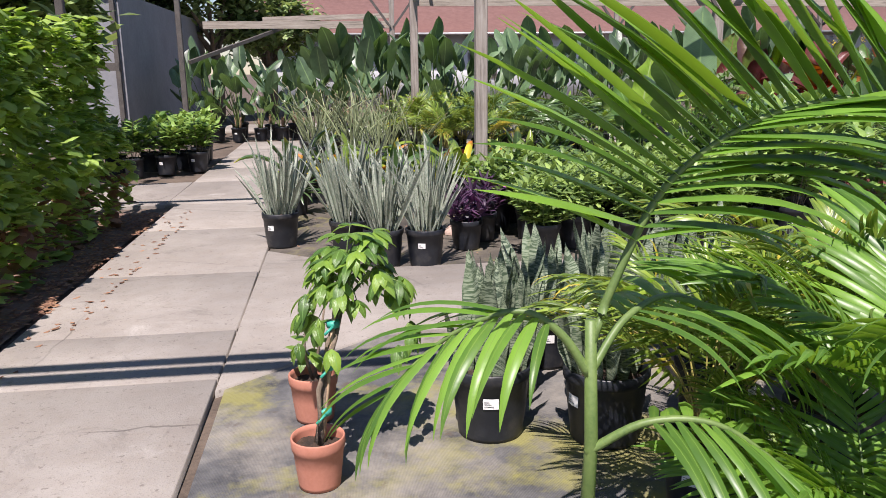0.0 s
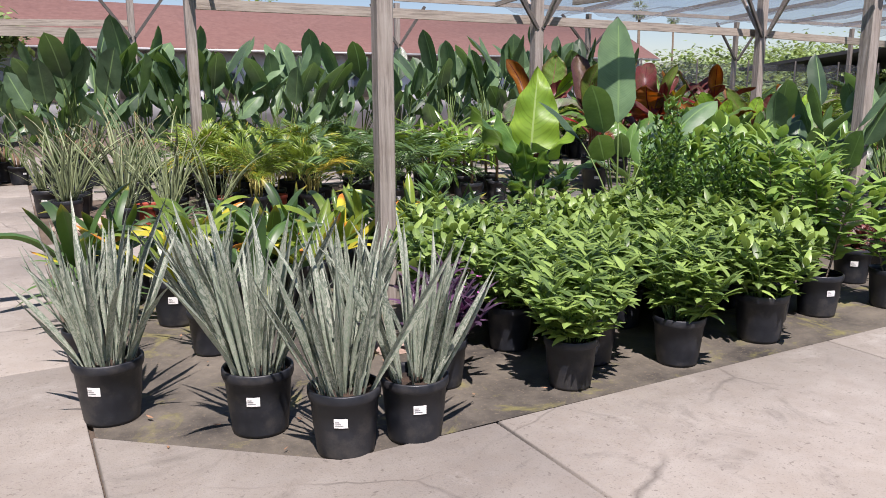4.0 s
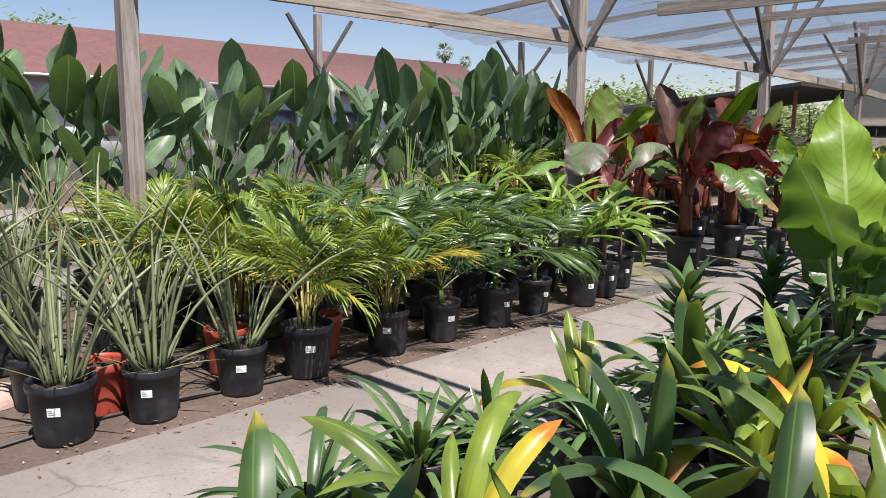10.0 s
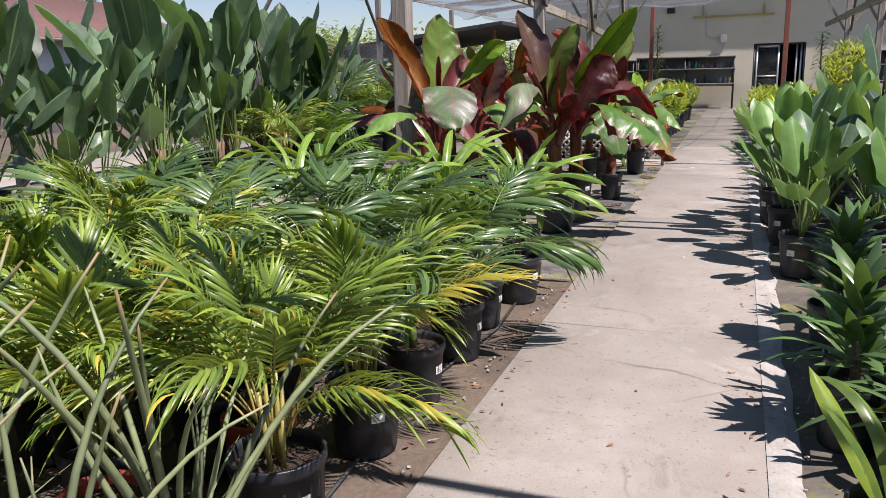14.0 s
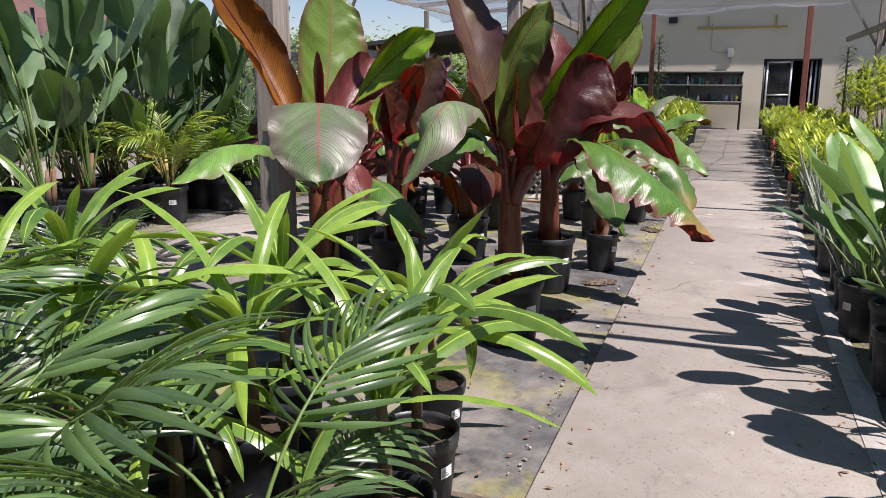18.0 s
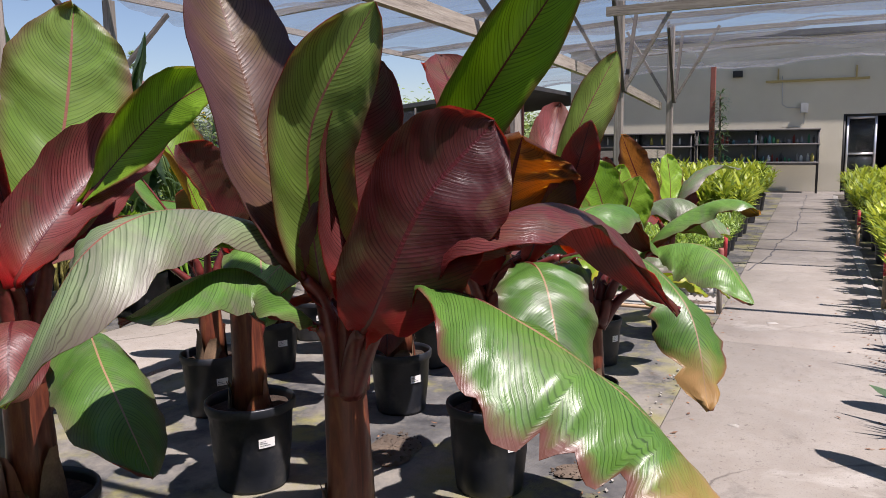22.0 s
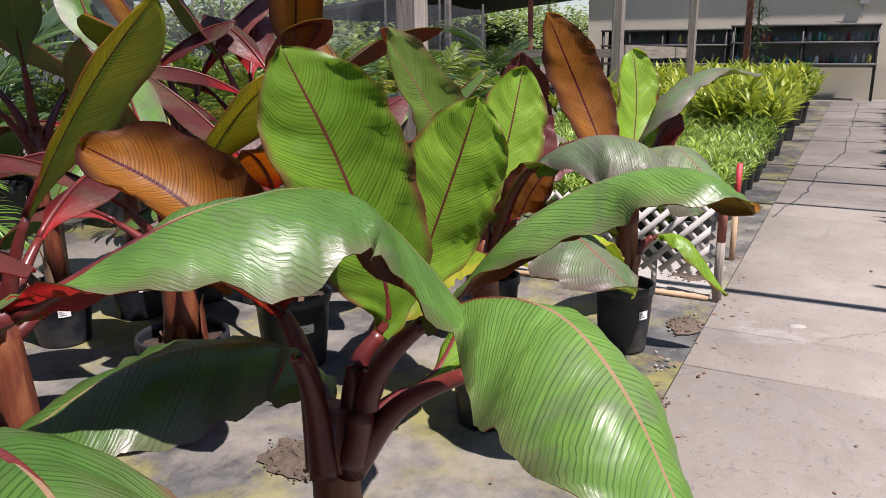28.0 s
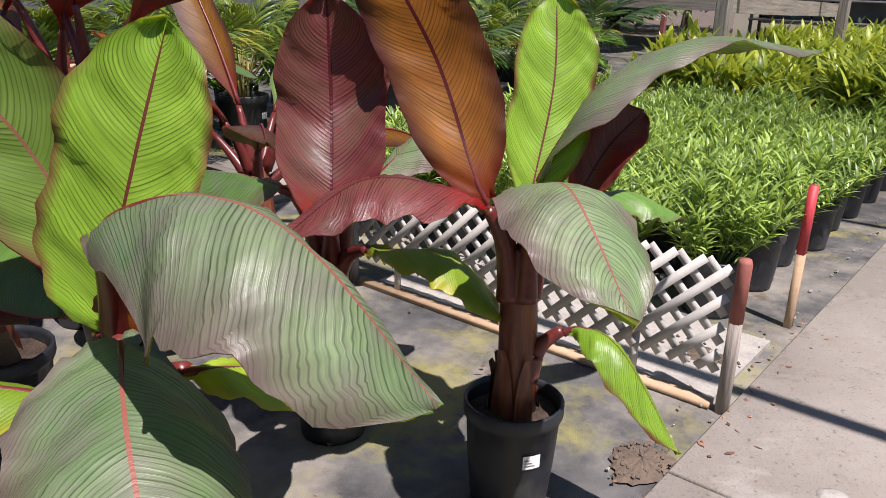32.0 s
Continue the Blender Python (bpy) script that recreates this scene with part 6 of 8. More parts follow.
# ---- vine hedge and pots left of the first path ----
def vine_hedge(x, y0, y1, h, w, n, seed):
    root = thing("vine_hedge", "dense vine hedge on a frame with some dead leaves", "hedge", pose(x, (y0 + y1) / 2, 0))
    part("frame", Build().box(-0.03, -(y1 - y0) / 2, 0.0, 0.03, -(y1 - y0) / 2 + 0.06, h * 0.95).box(-0.03, (y1 - y0) / 2 - 0.06, 0, 0.03, (y1 - y0) / 2, h * 0.95).box(-0.02, -(y1 - y0) / 2, h * 0.9, 0.02, (y1 - y0) / 2, h * 0.93), M_wood, root)
    r = random.Random(seed)
    B, D = Build(), Build()
    L = y1 - y0
    for k in range(n):
        yy = r.uniform(-L / 2, L / 2)
        z = h * r.random() ** 0.85 * (0.96 + 0.16 * noise.noise((yy * 1.3, 3, seed)))
        bulge = w * (0.72 + 0.75 * noise.noise((yy * 1.7, z * 2.0, seed)) + 0.25 * noise.noise((yy * 5, z * 5, seed))) * (1.15 - 0.35 * z / h)
        xx = bulge * (1 if r.random() < 0.8 else -1) * r.uniform(0.55, 1.0)
        tgt = D if (z < 0.5 and r.random() < 0.35) else B
        s = r.uniform(0.08, 0.16)
        blade(tgt, (xx, yy, z), r.uniform(-1.6, 1.6) if xx > 0 else r.uniform(1.6, 4.6), r.uniform(-0.7, 0.7), s, s * 0.8, 0.7, ovate, 3, 0.2, 0)
    part("foliage", B, M_vine, root)
    part("dead_leaves", D, M_dead, root)
    for k in range(5):
        yy = -L / 2 + L * (k + 0.5) / 5
        part("stem", Build().tube([(0, yy, 0), (0.05, yy + 0.1, h * 0.4), (0.0, yy - 0.1, h * 0.85)], [0.02, 0.015, 0.008], 6), M_bark, root)


vine_hedge(-1.20, 4.4, 8.9, 1.95, 0.42, 7600, 1)
vine_hedge(-2.1, 2.5, 8.6, 1.9, 0.5, 2600, 2)
B, r4 = Build(), random.Random(4)
for k in range(1700):
    y = r4.uniform(4.6, 9.2)
    x = -0.55 - 0.5 * r4.random() ** 2 + 0.12 * noise.noise((y * 2, 0, 0)) + (0.35 if r4.random() < 0.06 else 0)
    blade(B, (x, y, 0.018), r4.uniform(0, 6.28), r4.uniform(-0.1, 0.25), r4.uniform(0.03, 0.07), 0.03, 0.3, ovate, 2, 0.4)
solid("leaf_litter", B, M_dead, "dry brown leaves scattered along the hedge", "leaf litter", kind="stuff")
spread([(-0.75, 12.75), (-1.15, 12.5), (-1.55, 12.3), (-1.0, 13.1), (-1.45, 12.9), (-1.9, 12.7), (-0.85, 13.6), (-1.3, 13.5), (-2.3, 12.4), (-0.9, 14.2), (-1.4, 14.1)],
       [broad_shrub(31, 0.62, 0.36), broad_shrub(32, 0.66, 0.34)], "broad-leaved shrubs beside the path")
spread([(-0.75, 17.75, 0.8), (-0.3, 17.8, 0.75), (0.15, 17.75, 0.8), (0.6, 17.7, 0.78), (-1.2, 17.9, 0.85), (-0.1, 18.3, 0.85), (0.4, 18.35, 0.9), (-0.8, 18.5, 0.95), (-1.8, 18.0, 0.9), (-1.5, 18.7, 1.0)],
       [giant_bird(41, 9), giant_bird(42, 9)], "birds of paradise at the far end")
# grey netting house and poles behind the hedge
house = thing("net_house", "grey netting house with a pale sloping roof behind the hedge", "building")
for x0, y0, x1, y1 in ((-12, 16.5, -2.6, 16.6), (-12, 25.9, -2.6, 26), (-2.7, 16.6, -2.6, 25.9), (-12, 16.6, -11.9, 25.9)):
    part("wall", Build().box(x0, y0, -0.03, x1, y1, 2.9).mesh("wall", M_greywall, False), M_greywall, house)
part("roof", Build().bar((-12.4, 21.2, 3.1), (-2.3, 21.2, 3.9), 10.5, 0.12).mesh("roof", M_greywall, False), M_greywall, house, "pale sloping roof")
for k in range(5):
    x = -11.9 + 2.3 * k
    part("post", Build().box(x - 0.04, 16.40, -0.03, x + 0.04, 16.497, 3.1 + 0.079 * (x + 12.4)).mesh("post", M_darksteel, False), M_darksteel, house)
for x, y in ((-1.75, 10.6), (-2.6, 10.2), (-1.35, 15.4), (-3.6, 10.0)):
    post(x, y, 3.0, 0.09, mat=M_darksteel, label="thin dark pole of the netting house")
beam((-6, 10.3, 1.55), (-1.2, 10.7, 1.5), 0.06, 0.09, M_darksteel, "dark horizontal rail")
brace((-1.5, 17.0, 1.62), (0.35, 19.5, 2.45), 0.07, 0.07, label="dark slanting pole beside the path")
beam((-0.3, 20.0, 2.60), (2.6, 19.0, 2.62), 0.06, 0.11)

# ---- middle bed: grey snake plants, strap plants, shrubs ----
spread([(0.81, 7.42, 1.0), (1.37, 6.98, 1.0), (1.62, 6.60, 0.98), (1.93, 6.58, 0.96), (0.78, 8.15, 0.8), (1.42, 8.12, 0.85), (2.08, 7.6, 0.85)],
       [grey_snake(1), grey_snake(2), grey_snake(3), grey_snake(4)], "grey snake plants")
spread([(0.85, 9.5, 1.15), (1.36, 8.80, 1.1), (1.82, 8.65, 1.0), (2.25, 8.85, 1.1), (1.2, 9.55, 1.0), (1.62, 9.35, 1.15), (2.08, 9.2, 1.05), (2.62, 9.2, 1.1), (2.4, 9.75, 1.0), (3.0, 9.65, 1.05), (3.35, 9.2, 1.1), (3.45, 9.6, 1.05), (1.1, 9.95, 1.0), (1.75, 9.95, 1.0), (3.45, 10.12, 1.0)],
       [bromeliad(1, 1, 11, True), bromeliad(2, 3, 12), bromeliad(3, 0, 12, True), bromeliad(4, 4, 13), bromeliad(5, 1, 10, True), bromeliad(6, 2, 11)], "strap-leaved plants")
spread([(2.12, 10.5), (2.45, 10.45), (2.8, 10.2), (1.6, 10.45), (3.9, 10.3), (4.3, 9.9), (0.86, 8.9), (4.4, 10.45)], [dark_strap(1), dark_strap(2)], "dark strap plants")
spread([(3.15, 10.5, 1.0)], [bromeliad(8, 2, 9)], "strap-leaved plants")
spread([(4.1, 10.5, 1.0), (5.1, 10.45, 1.0), (3.75, 9.8, 0.9), (5.6, 10.35, 0.95)], [dark_cane(1), dark_cane(2)], "dark dracaenas")
pts = [(2.88, 6.72), (3.2, 6.95), (3.6, 6.7), (3.95, 7.0), (4.32, 6.75), (4.7, 7.0)]
for j in range(1, 5):
    for i in range(7):
        x, y = 2.75 + 0.42 * i + (0.2 if j % 2 else 0) + rng.uniform(-0.05, 0.05), 6.95 + 0.40 * j + rng.uniform(-0.05, 0.05)
        if not (x < 3.0 and y > 8.2) and x < 5.3:
            pts.append((x, y))
spread(pts, [shrub(1), shrub(2), shrub(3)], "low green shrubs")


def purple_heart(x, y, g):
    root = potted("purple_heart", "sprawling dark purple plant with small pink flowers", "potted plant", x, y, 0.13, 0.24, group=g)
    B = Build()
    leafy(B, 11, 0.34, 0.24, 0.14, 0.036, 6, seed=int(x * 100), z0=0.18, up=0.5, drop=0.7, seg=4, cup=0.5)
    part("foliage", B, [M_purple, M_purple], root)
    r = random.Random(2)
    for k in range(3):
        a = r.uniform(0, 6.28)
        q = Build()
        for j in range(3):
            blade(q, (0.2 * math.cos(a), 0.2 * math.sin(a), 0.46), j * 2.1, 0.3, 0.018, 0.018, 0.3, ovate, 2)
        part("flower", q, M_flowpk, root, "small pink flower")
    return root


for p in ((2.32, 7.05), (2.5, 7.35)):
    purple_heart(*p, "purple plants")
B = Build()
r5 = random.Random(3)
for cx, cy, s in ((2.35, 7.65, 0.16), (1.05, 12.75, 0.24), (1.35, 12.95, 0.2)):
    rows = []
    for i in range(6):
        f = i / 5
        q = s * math.sqrt(max(0.0, 1 - f * f)) if i < 5 else 0.01
        rows.append([(cx + q * (1 + 0.18 * noise.noise((j * 1.3, i, cx))) * math.cos(j * math.pi / 5), cy + 0.75 * q * math.sin(j * math.pi / 5), f * s * 0.55) for j in range(10)])
    b = Build()
    b.grid(rows, [[(0, 0)] * 11] * 6, 0, True)
    solid("rock", b, M_stone, "rounded pale pinkish rock lying on the ground", "rock", smooth=True)


def elephant_ear(x, y):
    root = potted("elephant_ear", "giant upright elephant ear with a glowing lime leaf", "potted plant", x, y, 0.16, 0.30, sticker=-110)
    # Lit leaf colour on two leaves, shaded colour on the rest.
    for k, (az, tilt, pet, L, W, bend, mat) in enumerate(((42, 80, 0.72, 0.86, 0.50, 0.12, M_aloc_lit), (170, 60, 0.72, 0.74, 0.46, 0.30, M_aloc_shaded), (-25, 60, 0.74, 0.62, 0.34, 0.5, M_aloc_lit), (-10, 36, 0.62, 0.66, 0.28, 0.4, M_aloc_shaded),
                                                       (120, 70, 0.70, 0.55, 0.36, 0.3, M_aloc_shaded), (-150, 45, 0.45, 0.35, 0.22, 0.6, M_aloc_shaded), (-60, 50, 0.4, 0.34, 0.2, 0.6, M_aloc_shaded), (220, 72, 0.5, 0.44, 0.24, 0.3, M_aloc_shaded), (-100, 66, 0.5, 0.4, 0.24, 0.5, M_aloc_shaded), (60, 55, 0.5, 0.5, 0.26, 0.5, M_aloc_shaded))):
        B = Build()
        e = radians(tilt)
        pts = [Vector((0.02 * i * math.cos(e) * pet * 5, 0, 0.2 * i * pet * math.sin(e))) for i in range(6)]
        pts = [Vector((p.x + 0.03 * math.sin(3 * i / 5), 0, p.z)) for i, p in enumerate(pts)]
        B.tube(pts, [0.02 - 0.002 * i for i in range(6)], 8, 1)
        blade(B, pts[-1] - Vector((0.10 * math.cos(e), 0, 0.10 * math.sin(e))), 0, e - 0.1, L, W, bend, heart, 22, 0.30, 0, wide=4, ruffle=0.17, seed=k, late=1.3)
        part("leaf", B, [mat, M_petiole], root, "", pose(0, 0, 0.24, 0, 0, az))
    return root


elephant_ear(4.9, 9.95)
root = potted("tall_calathea", "tall plant with one huge upright grey-green paddle leaf", "potted plant", 5.18, 9.0, 0.16, 0.30)
TALL = paddle_leaf(0.92, 0.92, 0.37, 0.1, 0.05, [M_bop, M_petiole], 3, 0.2)
leaf_at(root, TALL, 60, 87, 1.0, (0, 0, 0.24), 10)
for k, (az, tilt, s) in enumerate(((100, 70, 0.75), (-150, 60, 0.7), (20, 55, 0.7), (-70, 50, 0.6), (200, 75, 0.8), (-20, 66, 0.8))):
    leaf_at(root, BOP[3], az, tilt, s, (0, 0, 0.24), 20)
for n, (x, y, h) in enumerate(((4.85, 8.1, 1.15), (5.2, 8.45, 1.1), (5.05, 7.75, 0.95))):
    bush("tall_shrub", "tall slender upright shrub with small glossy leaves", [M_tall, M_petiole], 50 + n, r=0.15, h=0.29, n_stems=22, height=h, spread_r=0.24, leaf_l=0.075, leaf_w=0.028, per_stem=22, bare=0.12)(x, y, "tall shrubs")
spread([(5.09, 6.92, 0.95), (5.68, 6.8, 0.9), (5.35, 7.45, 1.0), (5.75, 7.7, 1.05), (6.2, 7.9, 1.0), (5.6, 8.3, 1.1), (6.15, 8.5, 1.05), (6.6, 8.6, 1.0), (6.9, 8.3, 0.95), (6.5, 9.1, 1.0), (5.9, 9.1, 1.0)], [broad_shrub(1), broad_shrub(2), broad_shrub(3)], "broad-leaved shrubs")
red = [bush("red_foliage_plant", "low dull red foliage plant in a black pot", [M_redfol, M_redfol], 60 + k, sticker=-110, n_stems=22, height=0.22, spread_r=0.24, leaf_l=0.07, leaf_w=0.035, per_stem=7, prof=ovate) for k in range(2)]
spread([(6.5, 7.02), (7.05, 7.02), (6.1, 7.35), (6.65, 7.4), (7.2, 7.45), (7.7, 7.1), (7.6, 7.6), (8.2, 7.2), (8.1, 7.7), (8.7, 7.3), (9.2, 7.4)], red, "red foliage plants")
spread([(7.4, 8.5, 0.75), (8.2, 8.3, 0.75), (8.8, 8.6, 0.8), (9.6, 8.2, 0.8), (7.6, 9.2, 0.75), (8.5, 9.3, 0.8), (9.5, 9.2, 0.8), (10.4, 8.8, 0.8), (11.3, 8.4, 0.8), (11.0, 9.4, 0.8), (12.2, 9.0, 0.8)], [giant_bird(45, 8), giant_bird(46, 9)], "birds of paradise")
# along the path, sunny side
spread([(6.69, 10.52), (7.15, 10.4), (7.76, 10.56), (8.2, 10.5), (8.62, 10.6), (7.45, 9.95), (8.05, 9.95), (8.75, 10.1), (9.3, 10.2), (6.4, 10.0), (9.8, 9.9), (10.4, 9.8)], [small_bird(1), small_bird(2), small_bird(3)], "young birds of paradise")
spread([(9.2, 10.58, 0.8), (9.75, 10.55, 0.8), (10.3, 10.58, 0.8), (10.9, 10.55, 0.8), (11.4, 10.5, 0.8), (12.0, 10.55, 0.85), (12.6, 10.5, 0.85)], [grey_snake(6), wide_snake(7)], "snake plants along the path")
pts = [(13.2 + 0.55 * i + rng.uniform(-0.06, 0.06), 10.45 - 0.5 * j + rng.uniform(-0.06, 0.06)) for i in range(26) for j in range(3)]
spread(pts, [lime_croton(1), lime_croton(2), lime_croton(3)], "lime crotons along the path", 0.15)

# ---- second bed: reeds, palms, dracaenas ----
spread([(1.48, 12.22), (1.9, 12.2), (2.42, 12.24), (0.98, 12.85, 1.1), (1.55, 12.75), (2.05, 12.7), (1.1, 13.4, 1.1), (1.6, 13.5, 1.1), (2.2, 13.4, 1.1), (1.2, 14.2, 1.1), (1.9, 14.3, 1.1), (0.85, 13.9, 1.1)],
       [reed(1), reed(2), reed(3)], "reed plants")
spread([(2.86, 12.24, 1.0), (3.5, 12.26, 0.95), (2.75, 12.8, 1.0), (3.2, 12.75, 1.0), (2.6, 13.4, 1.1), (3.1, 13.4, 1.1), (3.6, 13.3, 1.1), (3.3, 14.0, 1.1), (4.0, 13.8, 1.1), (2.9, 14.4, 1.1)],
       [areca(1), areca(2, True, 4), areca(3), areca(4, False, 2)], "areca palms")
spread([(3.98, 12.25, 0.9), (4.56, 12.26, 0.95), (5.08, 12.30, 0.9), (3.8, 12.8, 0.95), (4.35, 12.85, 1.0), (4.9, 12.85, 1.0), (4.5, 13.4, 1.05), (4.1, 14.1, 1.05), (4.8, 14.1, 1.05), (5.2, 13.6, 1.0)],
       [kentia(1), kentia(2, 8), kentia(3), kentia(4, 6)], "kentia palms")
spread([(5.62, 12.22, 1.0), (6.05, 12.3, 1.0), (6.5, 12.42, 0.95), (5.4, 12.75, 1.05), (5.85, 12.8, 1.1), (6.3, 12.95, 1.05), (5.55, 13.25, 1.1), (6.05, 13.35, 1.1), (5.8, 13.9, 1.1), (6.3, 14.0, 1.1), (5.3, 14.3, 1.1)],
       [corn_plant(1), corn_plant(2, 0.34, 17), corn_plant(3), corn_plant(4, 0.22, 16)], "lime dracaenas")
for x, y in ((2.55, 12.62), (3.15, 12.5), (1.75, 12.45)):
    b = potted("empty_pot", "plain red-brown plastic nursery pot", "pot", x, y, 0.13, 0.27, mat=M_potred)
spread([(2.0, 15.0, 0.9), (2.7, 15.05, 0.9), (6.9, 14.6, 1.0), (5.2, 14.8, 0.95), (4.2, 14.7, 1.0)], [pygmy(1), pygmy(2)], "fine-leaved palms")

# ---- far row of birds of paradise ----
pts = []
for i in range(19):
    x = 1.1 + 0.60 * i + rng.uniform(-0.12, 0.12)
    pts.append((x, 16.95 + rng.uniform(-0.15, 0.25), (1.08 if x < 3.6 else 0.88 if x < 7.4 else 1.16) * rng.uniform(0.85, 1.12)))
for i in range(11):
    x = 1.3 + 1.05 * i + rng.uniform(-0.2, 0.2)
    pts.append((x, 17.8 + rng.uniform(-0.2, 0.3), rng.uniform(0.85, 1.15)))
spread(pts, [giant_bird(1, 14), giant_bird(2, 15), giant_bird(3, 13), giant_bird(4, 15), giant_bird(5, 14)], "birds of paradise in the far row")
for n, (x, y) in enumerate(((1.5, 19.6), (12.6, 17.4))):
    ob = bush("yellow_bells", "shrub with clusters of yellow trumpet flowers", [M_shrub, M_bark], 70 + n, r=0.2, h=0.4, n_stems=26, height=1.75, spread_r=0.7, leaf_l=0.12, leaf_w=0.035, per_stem=9)(x, y, "")
    r6 = random.Random(n)
    for k in range(9):
        a, q = r6.uniform(0, 6.28), r6.uniform(0.1, 0.6)
        B = Build()
        for j in range(12):
            blade(B, (r6.uniform(-0.05, 0.05), r6.uniform(-0.05, 0.05), r6.uniform(-0.04, 0.05)), r6.uniform(0, 6.28), r6.uniform(0, 1.2), 0.05, 0.035, 0.5, ovate, 2)
        part("flower_cluster", B, M_flowy, ob, "cluster of yellow flowers", pose(q * math.cos(a), q * math.sin(a), 2.0 - 0.4 * q + r6.uniform(-0.1, 0.1)))

# ---- bananas ----
banana(7.6, 13.5, [
    ([(-0.21, 0.05, 1.22), (-0.2, 0.25, 1.57), (-0.36, 0.39, 1.9)], 0.27, "o", -125), ([(0.14, 0.05, 1.18), (0.28, 0.07, 1.58), (0.37, 0.1, 1.95)], 0.40, "v", -135, 0.14),
    ([(-0.2, -0.12, 1.22), (-0.5, -0.29, 1.32), (-0.74, -0.41, 1.2), (-0.88, -0.48, 0.98)], 0.44, "w", None, 0.16),
    ([(-0.05, -0.1, 1.12), (0.18, -0.12, 1.36), (0.46, -0.18, 1.54)], 0.27, "r", -150), ([(0.18, -0.2, 1.38), (0.27, -0.38, 1.58), (0.33, -0.55, 1.68)], 0.19, "n", -135),
    ([(-0.2, 0.14, 1.07), (-0.5, 0.24, 1.1), (-0.86, 0.3, 0.95)], 0.22, "g"), ([(0.09, -0.17, 0.92), (-0.08, -0.45, 0.86), (-0.17, -0.7, 0.64)], 0.28, "g"),
    ([(0.01, 0.0, 1.16), (-0.04, -0.02, 1.38), (-0.1, -0.06, 1.57)], 0.06, "r", -135), ([(0.16, 0.1, 1.14), (0.45, 0.18, 1.3), (0.62, 0.22, 1.5)], 0.24, "r", -120),
    ([(-0.1, -0.16, 0.95), (-0.25, -0.32, 1.02), (-0.36, -0.44, 0.86)], 0.22, "r"), ([(0.12, 0.22, 1.1), (0.26, 0.46, 1.25), (0.32, 0.66, 1.1)], 0.24, "g")],
    0.62, 0.06, 0.19, 0.40)
banana(7.85, 12.48, [
    ([(-0.17, 0.05, 1.2), (-0.15, 0.18, 1.62), (-0.12, 0.31, 1.93)], 0.29, "m", -130), ([(-0.08, 0.02, 1.1), (-0.18, -0.03, 1.49), (-0.17, -0.22, 1.8)], 0.24, "v", -138),
    ([(-0.1, -0.07, 1.1), (-0.07, -0.07, 1.4), (-0.03, -0.16, 1.68)], 0.22, "r", -135), ([(-0.24, -0.23, 1.06), (-0.22, -0.36, 1.33), (-0.12, -0.50, 1.52)], 0.34, "r", -140, 0.30),
    ([(0.12, -0.14, 1.26), (0.08, -0.40, 1.6), (0.0, -0.68, 1.92)], 0.21, "n", -150), ([(0.0, 0.08, 1.15), (-0.36, 0.16, 1.32), (-0.68, 0.17, 1.27), (-0.83, 0.28, 0.96)], 0.27, "w"),
    ([(-0.12, 0.05, 1.02), (-0.29, 0.14, 1.17), (-0.64, 0.15, 1.1)], 0.22, "g"), ([(-0.22, -0.40, 1.14), (-0.22, -0.62, 1.07), (-0.17, -0.85, 0.9), (-0.16, -1.06, 0.68)], 0.46, "t", None, 0.4),
    ([(-0.1, -0.30, 1.13), (-0.14, -0.51, 1.3), (0.15, -0.64, 1.29), (0.48, -0.83, 0.97)], 0.26, "r", None, 0.5), ([(-0.05, -0.08, 1.0), (-0.1, -0.16, 1.12), (-0.15, -0.22, 1.22)], 0.18, "r", 180),
    ([(0.07, 0.1, 1.08), (0.14, 0.22, 1.3), (0.17, 0.30, 1.5)], 0.22, "r", -110)],
    0.62, 0.056, 0.19, 0.36)
banana(9.02, 12.52, [
    ([(-0.08, -0.02, 1.07), (-0.25, -0.02, 1.52), (-0.02, 0.22, 1.84)], 0.32, "r", -135), ([(-0.31, -0.2, 1.1), (-0.46, -0.27, 1.32), (-0.54, -0.34, 1.49)], 0.48, "o", -140, 0.13),
    ([(-0.15, -0.29, 1.1), (-0.25, -0.43, 1.475), (-0.2, -0.57, 1.78)], 0.17, "v", -145), ([(-0.32, -0.3, 1.08), (-0.12, -0.29, 1.37), (0.14, -0.26, 1.62)], 0.20, "r", -160),
    ([(-0.38, -0.30, 1.05), (-0.5, -0.4, 1.02), (-0.62, -0.48, 0.88), (-0.72, -0.56, 0.6)], 0.33, "g", None, 0.2), ([(-0.05, -0.42, 1.05), (-0.1, -0.64, 1.04), (-0.22, -0.84, 0.88), (-0.36, -0.93, 0.58)], 0.28, "t"),
    ([(0.2, -0.26, 1.12), (0.38, -0.35, 1.19), (0.6, -0.43, 1.16), (0.72, -0.60, 0.92)], 0.31, "g"), ([(-0.36, -0.26, 0.95), (-0.44, -0.46, 0.86), (-0.48, -0.58, 0.5)], 0.24, "g"),
    ([(-0.39, 0.1, 1.15), (-0.59, 0.40, 1.56)], 0.24, "r", -90), ([(-0.12, 0.18, 1.12), (0.0, 0.50, 1.48)], 0.24, "m", -110),
    ([(-0.5, 0.03, 1.1), (-0.8, 0.23, 1.2), (-1.08, 0.40, 0.98)], 0.26, "b"), ([(-0.22, -0.28, 1.08), (-0.3, -0.44, 1.34), (-0.36, -0.52, 1.54)], 0.14, "r", -160)],
    0.60, 0.056, 0.18, 0.38)
